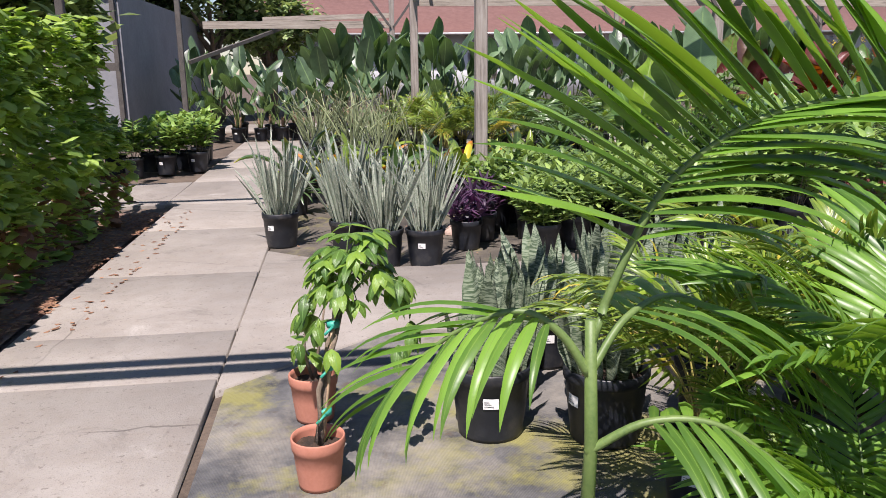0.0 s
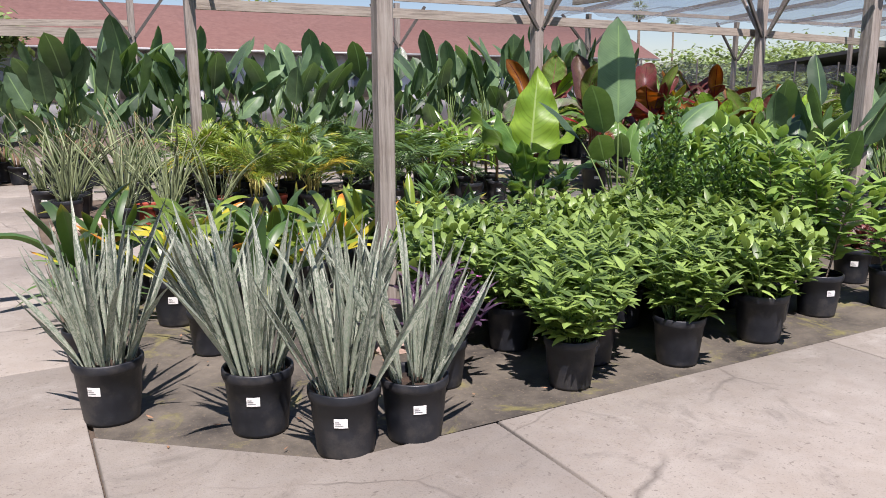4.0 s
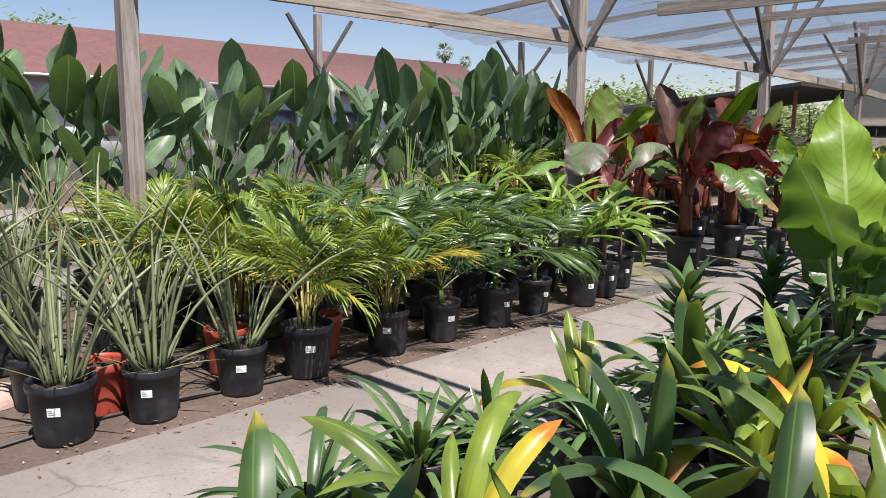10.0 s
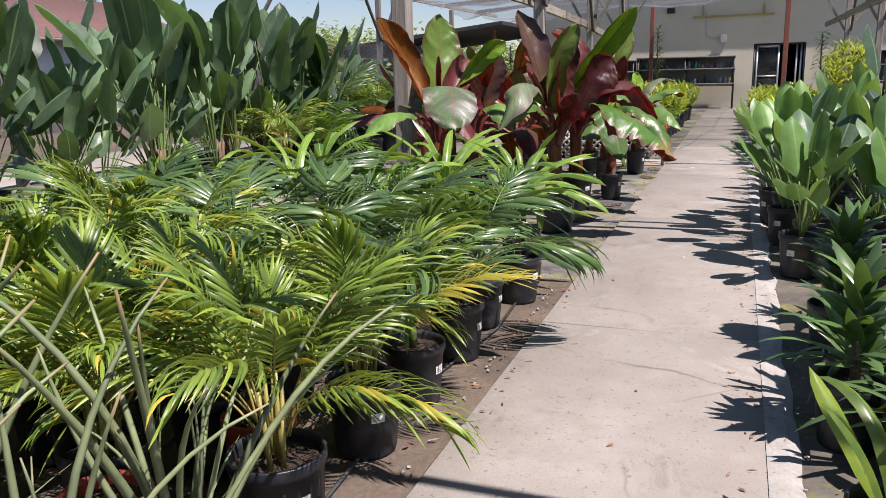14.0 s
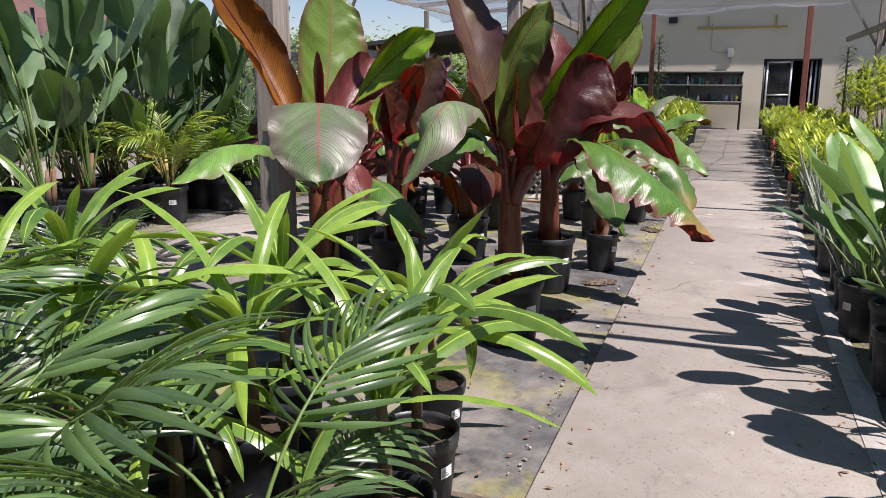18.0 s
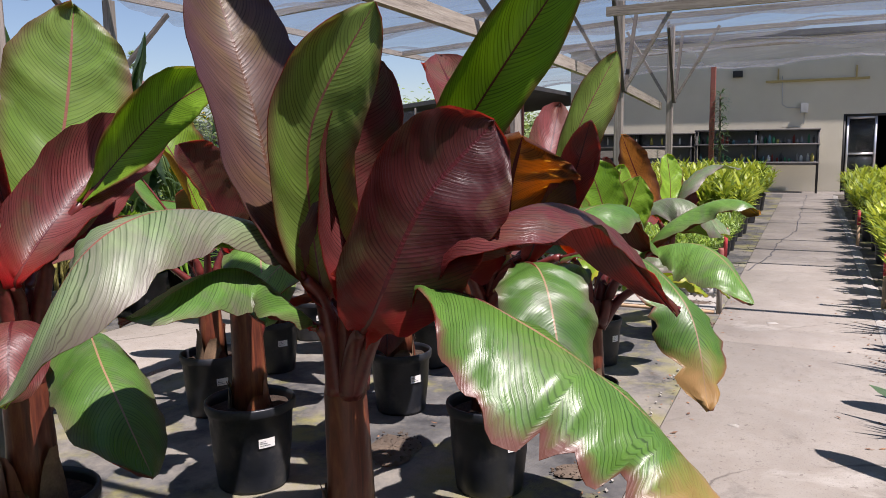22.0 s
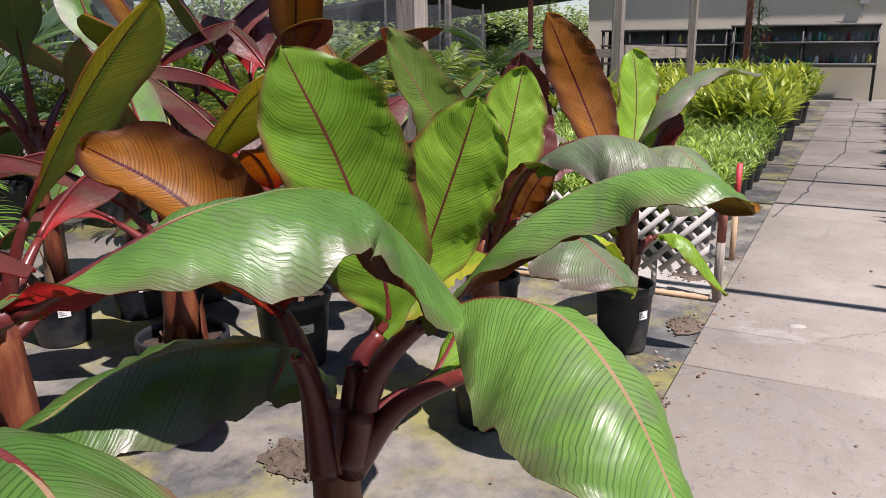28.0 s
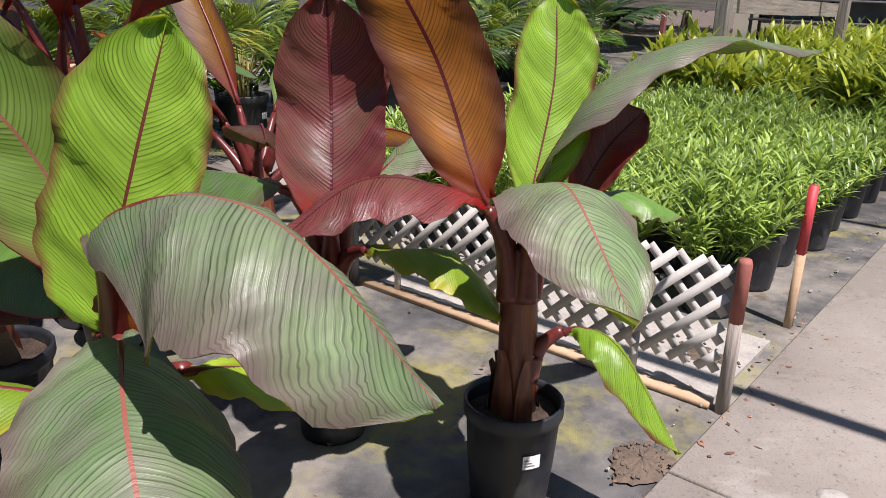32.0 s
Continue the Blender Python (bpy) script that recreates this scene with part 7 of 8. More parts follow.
banana(8.65, 13.5, [
    ([(0.18, 0.12, 1.05), (0.12, 0.02, 1.32), (-0.12, -0.24, 1.53)], 0.26, "r", -150), ([(-0.15, -0.05, 1.08), (-0.42, -0.08, 1.48)], 0.26, "r", -100), ([(0.1, -0.1, 1.1), (0.16, -0.24, 1.6)], 0.22, "m", -140),
    ([(-0.12, -0.18, 1.05), (-0.36, -0.38, 1.12), (-0.56, -0.55, 0.88)], 0.28, "g"), ([(0.2, 0.1, 1.1), (0.55, 0.2, 1.25), (0.8, 0.3, 1.0)], 0.28, "g"),
    ([(0.1, -0.2, 1.02), (0.25, -0.50, 1.08), (0.35, -0.72, 0.8)], 0.28, "p"), ([(-0.05, 0.15, 1.15), (-0.15, 0.4, 1.65)], 0.26, "l", -100), ([(0.18, -0.12, 0.8), (0.35, -0.25, 0.8), (0.45, -0.3, 0.5)], 0.2, "o")],
    0.60, 0.06, 0.19, 0.38)
banana(9.75, 12.26, [
    ([(0.0, -0.28, 0.96), (-0.08, -0.47, 1.01), (-0.18, -0.62, 0.95), (-0.27, -0.75, 0.79)], 0.33, "g", None, 0.45), ([(0.31, -0.01, 0.88), (0.36, -0.08, 1.1), (0.38, -0.14, 1.29)], 0.215, "n", -150, 0.12),
    ([(0.09, -0.08, 0.9), (0.02, -0.03, 1.18), (-0.06, 0.03, 1.4)], 0.25, "n", -130, 0.15), ([(0.13, -0.20, 0.92), (0.16, -0.32, 1.07), (0.21, -0.49, 1.17), (0.21, -0.63, 1.19), (0.26, -0.73, 1.12)], 0.19, "b", None, 0.45),
    ([(0.12, 0.12, 0.68), (0.09, 0.28, 0.73), (-0.06, 0.46, 0.72)], 0.25, "g"), ([(0.20, -0.12, 0.72), (0.40, -0.11, 0.79), (0.52, -0.17, 0.76), (0.62, -0.17, 0.56)], 0.17, "n", None, 0.5),
    ([(-0.14, 0.02, 0.88), (-0.40, 0.1, 0.92), (-0.72, 0.24, 0.74)], 0.26, "g"), ([(-0.05, 0.12, 0.95), (-0.15, 0.46, 1.22)], 0.22, "o", -110),
    ([(0.12, -0.34, 0.82), (0.21, -0.42, 0.81), (0.28, -0.50, 0.70)], 0.15, "y", None, 0.5), ([(0.36, 0.0, 0.92), (0.53, 0.0, 1.02), (0.72, 0.04, 1.02)], 0.17, "n", None, 0.15)],
    0.46, 0.045, 0.125, 0.29)
banana(11.08, 12.54, [
    ([(-0.03, -0.03, 0.82), (0.03, -0.07, 1.07), (0.11, -0.09, 1.32)], 0.25, "n", -140, 0.14), ([(0.02, 0.08, 0.86), (-0.08, 0.16, 1.15), (-0.38, 0.18, 1.45)], 0.25, "v", -115, 0.15),
    ([(-0.13, -0.28, 1.06), (-0.08, -0.44, 1.12), (-0.03, -0.59, 1.07), (0.05, -0.74, 0.87)], 0.36, "w", None, 0.6), ([(-0.1, -0.22, 0.84), (-0.2, -0.41, 0.81), (-0.29, -0.62, 0.68)], 0.34, "w", None, 0.25),
    ([(-0.13, -0.05, 0.70), (-0.30, 0.02, 0.76), (-0.45, 0.04, 0.72), (-0.56, 0.02, 0.58)], 0.24, "y", None, 0.5, 0.035), ([(0.04, -0.26, 0.76), (0.2, -0.34, 0.72), (0.54, -0.3, 0.5)], 0.2, "y"),
    ([(0.10, 0.08, 0.86), (0.3, 0.32, 1.04)], 0.22, "n", -120), ([(-0.02, -0.12, 0.78), (0.02, -0.24, 1.0)], 0.17, "o", 175)],
    0.46, 0.045, 0.13, 0.31)
banana(12.04, 12.27, [
    ([(-0.09, 0.09, 0.92), (-0.10, 0.23, 1.22), (-0.28, 0.31, 1.52)], 0.25, "o", -140, 0.12), ([(0.02, 0.0, 0.9), (0.12, 0.02, 1.15), (0.17, 0.06, 1.37)], 0.21, "n", -140, 0.10),
    ([(0.04, -0.01, 0.95), (0.11, -0.12, 1.16), (0.37, -0.25, 1.28), (0.75, -0.44, 1.24)], 0.18, "w", None, 0.2), ([(-0.03, -0.06, 0.92), (-0.2, -0.24, 0.98), (-0.33, -0.47, 0.79)], 0.30, "w", None, 0.3),
    ([(0.07, -0.14, 0.55), (0.06, -0.27, 0.53), (0.09, -0.44, 0.29)], 0.14, "n", None, 0.5), ([(-0.14, 0.08, 0.9), (-0.36, 0.2, 0.96), (-0.56, 0.28, 0.84)], 0.22, "p"),
    ([(0.18, -0.04, 0.86), (0.36, -0.12, 1.08)], 0.15, "r", -160), ([(0.16, -0.02, 0.84), (0.34, -0.12, 0.86), (0.46, -0.22, 0.78)], 0.18, "g")],
    0.48, 0.045, 0.135, 0.32)
banana(11.95, 12.9, [
    ([(-0.24, -0.27, 0.84), (-0.17, -0.2, 1.1), (-0.18, -0.2, 1.36)], 0.27, "r", -135, 0.15), ([(0.1, 0.1, 0.9), (0.35, 0.3, 1.05), (0.6, 0.4, 0.9)], 0.24, "g"), ([(-0.2, 0.02, 0.86), (-0.48, 0.05, 0.92), (-0.75, 0.1, 0.76)], 0.22, "g"), ([(0.1, -0.1, 0.85), (0.3, -0.15, 0.97), (0.5, -0.2, 0.82)], 0.2, "w"),
    ([(-0.06, -0.28, 0.70), (0.02, -0.45, 0.7), (0.1, -0.6, 0.52)], 0.22, "y"), ([(-0.28, -0.2, 0.68), (-0.4, -0.32, 0.66), (-0.5, -0.42, 0.5)], 0.18, "y"), ([(0.1, 0.0, 0.9), (0.2, 0.05, 1.2)], 0.2, "r", -150)], 0.46, 0.045, 0.13, 0.30)
for x, y, s, k in ((9.75, 13.35, 5, 0.9), (9.3, 14.3, 6, 0.95), (10.1, 14.5, 7, 0.9), (10.6, 13.6, 8, 0.85), (11.2, 13.55, 9, 0.8), (12.3, 13.7, 14, 0.8)):
    generic_banana(x, y, s, k)
for x, y, s in ((11.35, 14.72, 21), (11.7, 14.62, 22), (11.85, 14.3, 23), (11.8, 13.95, 24), (10.9, 14.75, 25)):
    root = generic_banana(x, y, s, 0.85, 6, 0.95, pot_r=0.15, pot_h=0.30, stem_r=0.035)
    part("stake", Build().box(0.05, 0.0, 0.2, 0.075, 0.02, 1.05), M_stake, root, "pale wooden stake")

# ---- lattice, stakes ----
root = thing("lattice_fence", "low white wooden lattice between two red posts", "fence", pose(12.93, 12.02, 0))
Lf, Hf, stp = 1.75, 0.40, 0.105
for sgn in (1, -1):
    k = -int(Hf / stp) - 1
    while k * stp < Lf + Hf:
        y0 = k * stp
        lo, hi = max(0, -y0), min(Hf, Lf - y0)
        if hi - lo > 0.03:
            ya, yb = y0 + lo, y0 + hi
            if sgn < 0:
                ya, yb = Lf - ya, Lf - yb
            part("slat", Build().bar((0.003 * sgn, ya, 0.14 + lo), (0.003 * sgn, yb, 0.14 + hi), 0.005, 0.032), M_lattice, root)
        k += 1
part("rail", Build().box(-0.02, 0, 0.0, 0.03, Lf, 0.022), M_stake, root, "pale wooden lath lying on the ground")
for yy in (-0.04, Lf + 0.04):
    fp = part("fence_post", Build().tube([(0, yy, -0.1), (0.004, yy, 0.2), (0, yy, 0.34)], [0.024, 0.025, 0.024], 8), M_wood, root)
    part("painted_top", Build().tube([(0, yy, 0.34), (0, yy, 0.55), (0, yy, 0.565)], [0.0245, 0.025, 0.020], 8), M_redpaint, fp, "dull red painted post top")
for yy in (0.3, 0.9, 1.5):
    part("stile", Build().box(0.012, yy, 0.0, 0.024, yy + 0.03, 0.2), M_lattice, root)
solid("concrete_pad", Build().box(12.99, 12.03, -0.06, 13.62, 13.7, 0.012), M_mortar, "pale concrete pad behind the lattice", "paving", kind="structure")
st = thing("marker_stake", "raw wooden stake with a red painted top", "stake", pose(13.86, 12.03, 0))
part("stake", Build().box(-0.019, -0.016, -0.1, 0.019, 0.016, 0.34), M_stake, st)
part("painted_top", Build().box(-0.0195, -0.0165, 0.34, 0.0195, 0.0165, 0.64), M_redtip, st, "red painted top")
for x, y in ((13.6, 10.7), (18.0, 10.7)):
    st = thing("marker_stake", "raw wooden stake with a red painted top", "stake", pose(x, y, 0))
    part("stake", Build().box(-0.02, -0.02, -0.1, 0.02, 0.02, 0.3), M_stake, st)
    part("painted_top", Build().box(-0.021, -0.021, 0.3, 0.021, 0.021, 0.5), M_redtip, st, "red painted top")
pts = [(13.75 + 0.47 * i + rng.uniform(-0.06, 0.06), 12.35 + 0.45 * j + rng.uniform(-0.06, 0.06)) for i in range(8) for j in range(6)]
spread(pts, [hedge_shrub(1), hedge_shrub(2), hedge_shrub(3)], "dense green shrubs")
pts = [(17.6 + 0.55 * i + rng.uniform(-0.06, 0.06), 12.4 + 0.5 * j + rng.uniform(-0.06, 0.06), rng.uniform(1.1, 1.4)) for i in range(13) for j in range(5)]
spread(pts, [lime_croton(5), lime_croton(6), lime_croton(7)], "lime crotons", 0.15)
spread([(25.1 + 0.6 * i + 0.1 * j, 12.5 + 0.6 * j, 1.1) for i in range(4) for j in range(4)], [broad_shrub(34, 0.60, 0.36), broad_shrub(35, 0.55, 0.38)], "broad-leaved shrubs by the building")
# palms in rows and a low net fence behind the bananas
spread([(10.3 + 0.85 * i + 0.4 * (j % 2) + rng.uniform(-0.1, 0.1), 16.8 + 0.65 * j + rng.uniform(-0.1, 0.1), rng.uniform(1.1, 1.5)) for i in range(13) for j in range(3)],
       [areca(21), kentia(22), areca(23, False, 2), bright_palm(24), kentia(25, 8)], "palms behind the bananas")
fence = thing("net_fence", "grey netting fence on thin steel posts", "fence", pose(0, 18.55, 0))
b = Build()
b.grid([[(10.5 + 0.25 * i, 0.03 * noise.noise((i * 0.4, z, 0)) + 0.02 * math.sin(i * 0.9), z + (0.03 * math.sin(i * 0.7) if z > 2 else 0)) for i in range(55)] for z in (0.02, 0.7, 1.4, 2.1)], [[(i / 10, j / 3) for i in range(55)] for j in range(4)])
part("netting", b, M_cloth, fence)
for i in range(8):
    part("post", Build().tube([(10.5 + 1.93 * i, 0.05, -0.1), (10.5 + 1.93 * i, 0.05, 2.2)], 0.022, 8), M_darksteel, fence)


def cane_tree(x, y, h, seed):
    root = potted("tall_dracaena", "tall thin dracaena with tufts of drooping leaves", "potted tree", x, y, 0.2, 0.36)
    r = random.Random(seed)
    part("trunk", Build().tube([(0, 0, 0.3), (0.03, 0, h * 0.5), (0, 0.02, h)], [0.03, 0.025, 0.015], 8), M_bark, root)
    B = Build()
    for z in np.linspace(h * 0.45, h, 12):
        for k in range(12):
            blade(B, (0, 0, z), r.uniform(0, 6.28), r.uniform(0.0, 0.9), r.uniform(0.2, 0.34), 0.025, 1.3, strap, 4, 0.3)
    part("foliage", B, M_dark, root)


cane_tree(24.5, 13.2, 2.5, 1)
cane_tree(27.2, 18.3, 2.3, 2)
cane_tree(24.0, 9.0, 2.2, 3)
for n, (x, y) in enumerate(((21.5, 8.6), (23.5, 8.2), (26.0, 8.5))):
    bush("tall_croton", "tall yellow-green croton beside the door", [M_croton, M_bark], 90 + n, r=0.2, h=0.4, n_stems=14, height=1.7, spread_r=0.55, leaf_l=0.24, leaf_w=0.05, per_stem=12, bare=0.35, seg=4)(x, y, "tall crotons")


# ---- trees and palms beyond ----
def tree(x, y, h, crown, seed, mat=None, n=2600, leaf=0.34):
    root = thing("tree", "leafy green tree beyond the nursery", "tree", pose(x, y, 0), "background trees")
    r = random.Random(seed)
    B = Build()
    B.tube([(0, 0, -0.1), (0.1, 0, h * 0.3), (0, 0.1, h * 0.55)], [0.22, 0.16, 0.1], 8)
    tips = []
    for k in range(9):
        a, q = k * 2.4, r.uniform(0.4, 1.0)
        t = Vector((crown * q * math.cos(a), crown * q * math.sin(a), h * r.uniform(0.55, 0.95)))
        B.tube([(0, 0.05, h * 0.35 + 0.02 * k * h), tuple(t * 0.5 + Vector((0, 0, h * 0.25))), tuple(t)], [0.08, 0.05, 0.02], 5)
        tips.append(t)
    part("trunk", B, M_bark, root)
    C = Build()
    for k in range(n):
        t = r.choice(tips)
        g = Vector((r.gauss(0, 1), r.gauss(0, 1), r.gauss(0, 0.7))) * crown * 0.27
        p = t + g
        if p.z < h * 0.3:
            continue
        blade(C, p, r.uniform(0, 6.28), r.uniform(-0.6, 0.9), leaf * r.uniform(0.6, 1.3), leaf * 0.6, 0.8, ovate, 2, 0.3)
    part("crown", C, mat or M_pine, root)


for n, (x, y, h, c) in enumerate(((30, 33, 4.2, 2.6), (34, 30, 4.4, 2.6), (38, 33, 5.0, 3.2), (33, 26, 3.2, 2.2), (37, 25, 3.6, 2.4), (42, 30, 5.0, 3.2), (28, 27, 2.6, 1.8), (41, 24, 4.0, 2.6), (46, 36, 6.0, 3.6), (-2.2, 25, 4.6, 1.5), (-0.8, 27, 4.0, 1.3), (-3.5, 12.0, 3.6, 1.2), (-4.5, 9.0, 3.8, 1.4), (25, 23, 2.0, 1.4), (22, 22.5, 1.8, 1.3), (30, 22.5, 2.4, 1.6), (12, 50, 6.3, 2.6))):
    tree(x, y, h * (0.62 if x > 20 else 1.0), c, 100 + n)


def fan_palm(x, y, h, r0, seed):
    root = thing("palm_tree", "tall thin palm tree far away", "palm tree", pose(x, y, 0), "far palms")
    part("trunk", Build().tube([(0, 0, 0), (0.1, 0, h * 0.5), (0, 0, h)], [0.22, 0.15, 0.14], 8), M_bark, root)
    B, r = Build(), random.Random(seed)
    for k in range(60):
        az, el = k * 2.4, r.uniform(-1.1, 1.3)
        hub = Vector((0.45 * r0 * math.cos(el) * math.cos(az), 0.45 * r0 * math.cos(el) * math.sin(az), h + 0.45 * r0 * math.sin(el)))
        for j in range(6):
            blade(B, hub, az + (j - 2.5) * 0.3, el + r.uniform(-0.3, 0.2), r0 * r.uniform(0.45, 0.6), 0.07, 0.9, lance, 4, 0.3)
    part("crown", B, M_pine, root)


fan_palm(59, 67, 9.4, 1.15, 1)
fan_palm(94, 97, 12.2, 1.3, 2)

# ---- litter, torn patches and chipped path edges ----
def scrap(name, label, category, x, y, r, mat, z=0.012, seed=0, kind=""):
    """A thin ragged patch lying on the ground."""
    b, n = Build(), 22
    rows = []
    for q, zz in ((1.0, 0.0), (0.93, z), (0.5, z + 0.004), (0.03, z + 0.006)):
        rows.append([(q * r * (1 + 0.45 * noise.noise((math.cos(6.283 * j / n) * 1.7, math.sin(6.283 * j / n) * 1.7, seed))) * math.cos(6.283 * j / n),
                      q * 0.7 * r * (1 + 0.45 * noise.noise((math.cos(6.283 * j / n) * 2.1, math.sin(6.283 * j / n) * 2.1, seed + 5))) * math.sin(6.283 * j / n), zz) for j in range(n)])
    b.grid(rows, [[(0, 0)] * (n + 1)] * 4, 0, True)
    ob = solid(name, b, mat, label, category, kind=kind, smooth=True)
    ob.matrix_basis = pose(x, y, 0.0, 0, 0, seed * 40)
    return ob


for k, (x, y, r) in enumerate(((12.45, 12.05, 0.13), (11.53, 12.04, 0.13), (13.3, 12.2, 0.16), (9.3, 12.2, 0.12), (8.4, 12.3, 0.15), (9.2, 13.1, 0.2), (10.5, 13.0, 0.16))):
    b, r5 = Build(), random.Random(60 + k)
    rows = []
    for q in (1.0, 0.85, 0.6, 0.3, 0.02):
        row = []
        for j in range(30):
            a = 2 * math.pi * j / 30
            w = q * r * (1 + 0.40 * noise.noise((1.6 * math.cos(a), 1.6 * math.sin(a), k)) + 0.22 * noise.noise((5 * math.cos(a), 5 * math.sin(a), k)))
            row.append((w * math.cos(a), 0.6 * w * math.sin(a), 0.008 + 0.012 * (1 - q) + (0.007 * noise.noise((q * 9, j * 0.9, k)) if q < 0.9 else -0.004)))
        rows.append(row)
    b.grid(rows, [[(0, 0)] * 31] * 5, 0, True)
    for q in range(60):
        a, d = r5.uniform(0, 6.283), r * (0.4 + 0.75 * r5.random())
        px, py, g = d * math.cos(a), 0.6 * d * math.sin(a), r5.uniform(0.003, 0.009)
        b.bar((px - g, py, 0.012), (px + g * r5.uniform(0.3, 1), py + g * r5.uniform(-1, 1), 0.012 + g * r5.random()), g * r5.uniform(0.7, 1.6), g)
    ob = solid("soil_patch", b, M_dirt, "crumbly brown soil spilled on the black fabric", "soil")
    ob.matrix_basis = pose(x, y, 0.0, 0, 0, k * 40)
scrap("paint_splash", "pale dried paint splash on the concrete", "stain", 12.66, 11.55, 0.05, M_mortar, 0.0125, 3)
for k, (x, y, r) in enumerate(((10.15, 11.62, 0.03), (9.0, 11.3, 0.02), (7.0, 11.3, 0.025))):
    scrap("paint_splash", "small pale splash of dried paint on the concrete", "stain", x, y, r, M_mortar, 0.0125, 11 + k)
B, r7 = Build(), random.Random(12)
for k in range(1100):
    x, y = r7.uniform(0.9, 14.0), r7.choice((r7.uniform(12.05, 13.6), r7.uniform(6.6, 10.7), r7.uniform(10.72, 10.95), r7.uniform(11.85, 12.1), r7.uniform(10.8, 12.0)))
    if 10.95 < y < 11.85 and r7.random() < 0.85:
        continue
    blade(B, (x, y, 0.016), r7.uniform(0, 6.28), r7.uniform(-0.05, 0.3), r7.uniform(0.015, 0.05), r7.uniform(0.006, 0.02), 0.3, ovate, 2, 0.4)
solid("leaf_litter", B, M_dead, "small dry leaf scraps scattered over beds and path", "leaf litter", kind="stuff")
B = Build()
for k in range(380):
    x = r7.uniform(0.75, 20.0)
    y = (12.03 + abs(r7.gauss(0, 0.03))) if r7.random() < 0.5 else (10.74 - abs(r7.gauss(0, 0.05)))
    s_ = r7.uniform(0.003, 0.008)
    a = r7.uniform(0, 6.28)
    B.box(-s_, -s_ * 0.7, -s_ * 0.4, s_, s_ * 0.7, s_ * 0.6, 0, pose(x, y, 0.006, r7.uniform(0, 40), r7.uniform(0, 40), math.degrees(a)))
solid("gravel", B, M_mortar, "chips of broken concrete along the path edges", "gravel", kind="stuff")
b, rows = Build(), []
for i in range(140):
    x = 0.72 + 0.2 * i
    w = 0.085 + 0.05 * noise.noise((x * 2.1, 3, 0)) + 0.03 * noise.noise((x * 9, 5, 0))
    rows.append([(x, 10.80, 0.0145), (x, 10.772, 0.0150), (x, 10.765 - w * 0.5, 0.0135), (x, 10.765 - w, 0.001)])
b.grid(rows, [[(0, 0)] * 4] * 140)
solid("path_edge", b, M_mortar, "pale crumbling mortar along the path edge", "path edge", kind="structure")
for y0 in (12.25, 13.05):
    pts = [(1.0 + 0.5 * i, y0 + 0.06 * math.sin(i * 1.3) + 0.04 * math.sin(i * 0.7), 0.012) for i in range(10)]
    solid("drip_hose", Build().tube(pts, 0.008, 5), M_hose, "thin black drip hose lying along the pots", "hose", smooth=True)

# ---- hose ----
pts = [(8.9 + 0.45 * math.sin(t * 0.35) + t * 0.02, 15.45 + 0.22 * math.cos(t * 0.35) + 0.01 * t, 0.03) for t in range(26)] + [(7.0, 15.9, 0.03), (4.0, 15.5, 0.03), (1.5, 15.8, 0.03)]
solid("hose", Build().tube(pts, 0.014, 6), M_hose, "black garden hose lying on the concrete", "hose", smooth=True)

B, r8 = Build(), random.Random(31)
line, knots = [], [(15.3, 11.93), (16.6, 11.74), (18.0, 11.70), (19.6, 11.5), (22.5, 11.47), (26.3, 11.43), (29.0, 11.40)]
for (x0, y0), (x1, y1) in zip(knots, knots[1:]):
    for k in range(8):
        line.append((x0 + (x1 - x0) * k / 8, y0 + (y1 - y0) * k / 8 + r8.uniform(-0.018, 0.018)))
B.grid([[(x, y - w, 0.0145) for x, y in line] for w in (0.006, -0.006)], [[(0, 0)] * len(line)] * 2)
solid("path_crack", B, M_ink, "long ragged crack running along the concrete walk", "crack", kind="structure")

# ---- concrete slabs ----
paths = {}


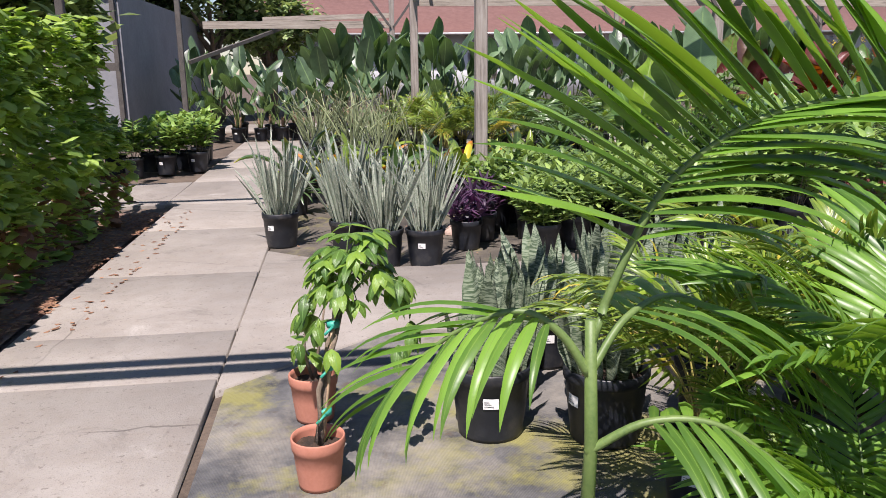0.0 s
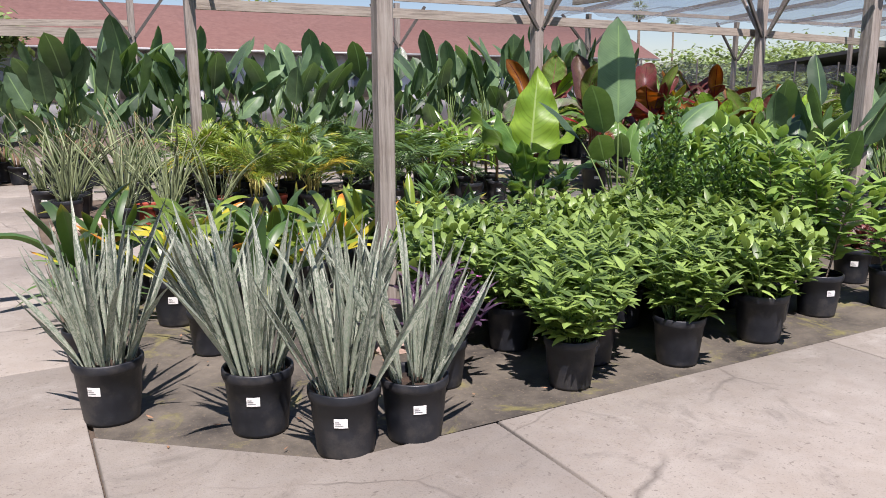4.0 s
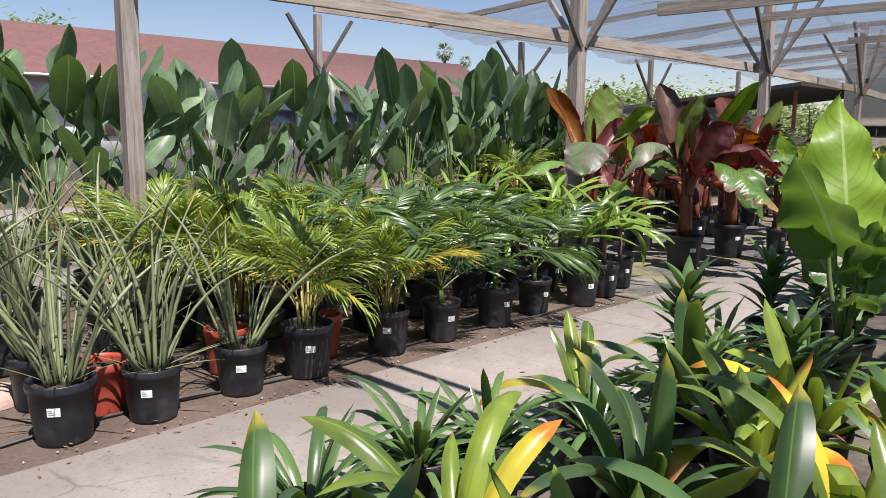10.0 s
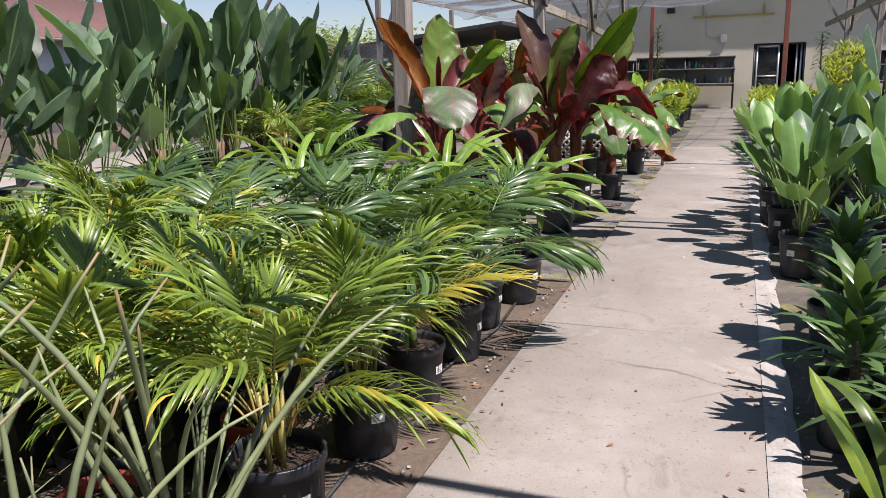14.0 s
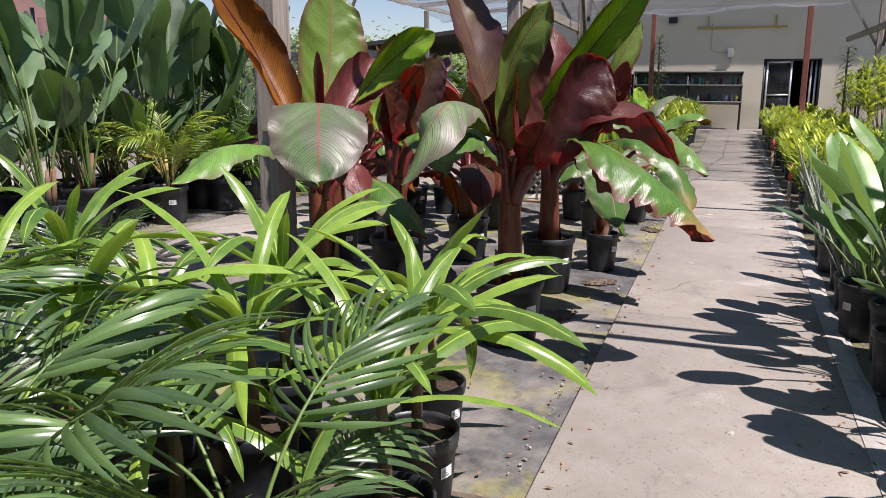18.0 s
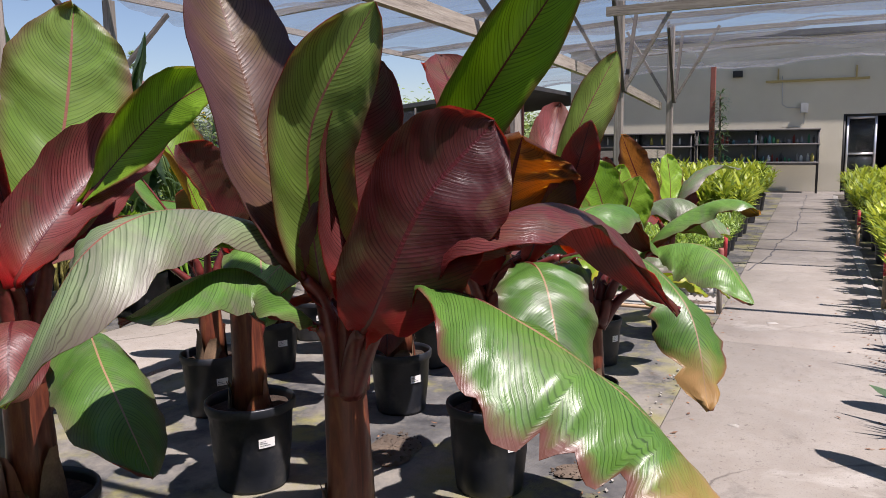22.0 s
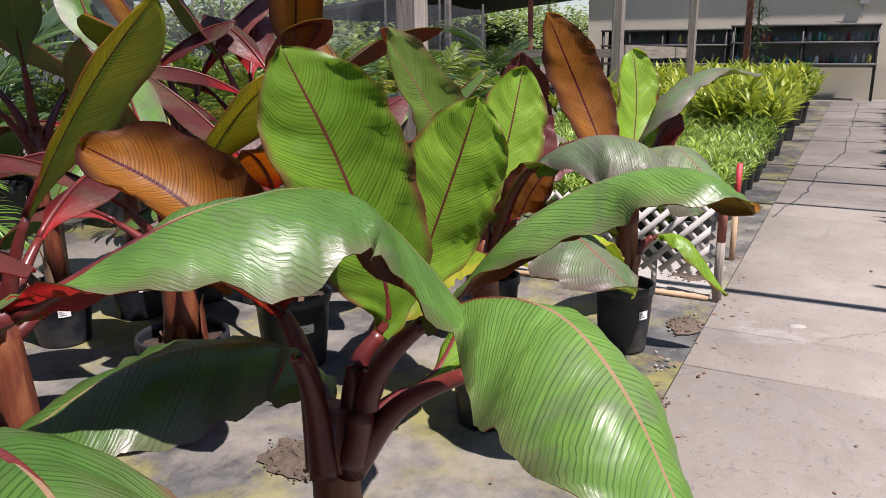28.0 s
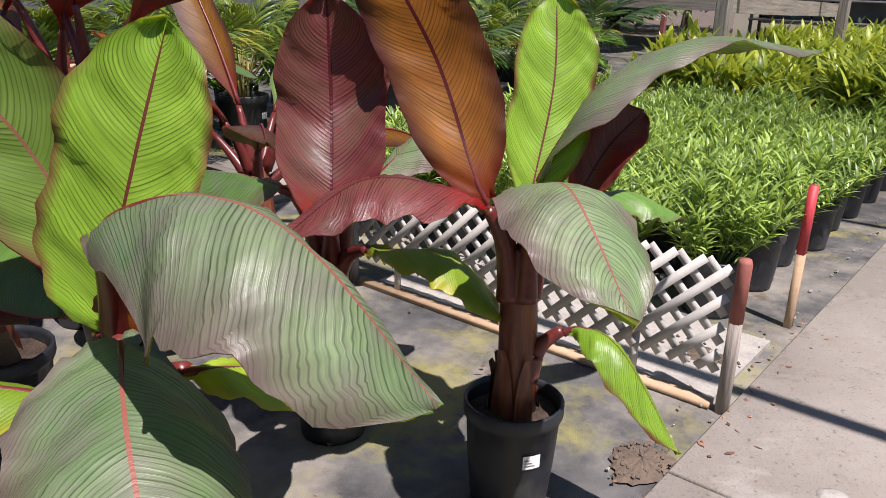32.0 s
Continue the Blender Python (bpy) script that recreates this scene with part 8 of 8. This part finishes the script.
def slab(owner, x0, y0, x1, y1, corner=None):
    g = 0.0035
    b = Build()
    pts = [(x0 + g, y0 + g), (x1 - g, y0 + g), (x1 - g, y1 - g), (x0 + g, y1 - g)]
    if corner:
        pts = corner
    n = len(pts)
    cx, cy = sum(p[0] for p in pts) / n, sum(p[1] for p in pts) / n
    rows = [[(x, y, -0.08) for x, y in pts], [(x, y, 0.004) for x, y in pts]]
    ins = [(x + 0.007 * (1 if cx > x else -1), y + 0.007 * (1 if cy > y else -1)) for x, y in pts]
    dz = [0.010 + 0.003 * noise.noise((x * 3, y * 3, 1)) for x, y in ins]
    rows.append([(x, y, z) for (x, y), z in zip(ins, dz)])
    b.grid(rows, [[(0, 0)] * (n + 1)] * 3, 0, True)
    b.face(tuple(2 * n + j for j in range(n)))
    part("slab", b, M_concrete, paths[owner])


def path(name, label):
    paths[name] = thing("concrete_path", label, "path", pose(0, 0, 0), kind="structure")


path("one", "old pale concrete walk with open joints and stains")
ys = [-4.0, -2.0, -0.3, 1.3, 2.9, 4.5, 5.22, 6.54, 8.22, 9.7, 11.5, 12.9, 14.4, 15.9, 17.45]
for a, c in zip(ys, ys[1:]):
    left = -0.50 if a < 9 else -0.62
    slab("one", left, a, 0.70, c)
for a, c in ((9.7, 11.5),):
    slab("one", -2.2, a, -0.62, c)
slab("one", -4.5, 9.7, -2.2, 11.5)
path("two", "long straight concrete walk between the plant beds")
xs = [0.70, 2.9, 5.2, 8.6, 11.93, 12.45, 15.4, 18.4, 21.4, 24.4, 27.4, 29.2]
for a, c in zip(xs, xs[1:]):
    slab("two", a, 10.77, c, 11.97)
path("three", "concrete walk behind the second bed")
xs = [0.70, 2.9, 5.1, 7.3, 9.5, 11.7, 13.9, 17, 21, 25, 29]
for a, c in zip(xs, xs[1:]):
    slab("three", a, 15.2, c, 16.4)
path("cross", "concrete cross walk with a stained corner")
slab("cross", 0.7, 4.36, 2.3, 6.5, [(0.706, 4.36), (1.52, 5.05), (2.29, 5.05), (2.29, 6.49), (1.56, 6.5), (0.706, 7.2)])
for a, c in ((2.3, 4.6), (4.6, 6.9), (6.9, 9.2), (9.2, 12.0)):
    slab("cross", a, 5.05, c, 6.5)
path("apron", "concrete apron before the cream building")
slab("apron", 29.2, 4.0, 30.28, 20.0)
path("far", "concrete walk beyond the far row")
slab("far", -3.0, 20.6, 30.0, 23.0)
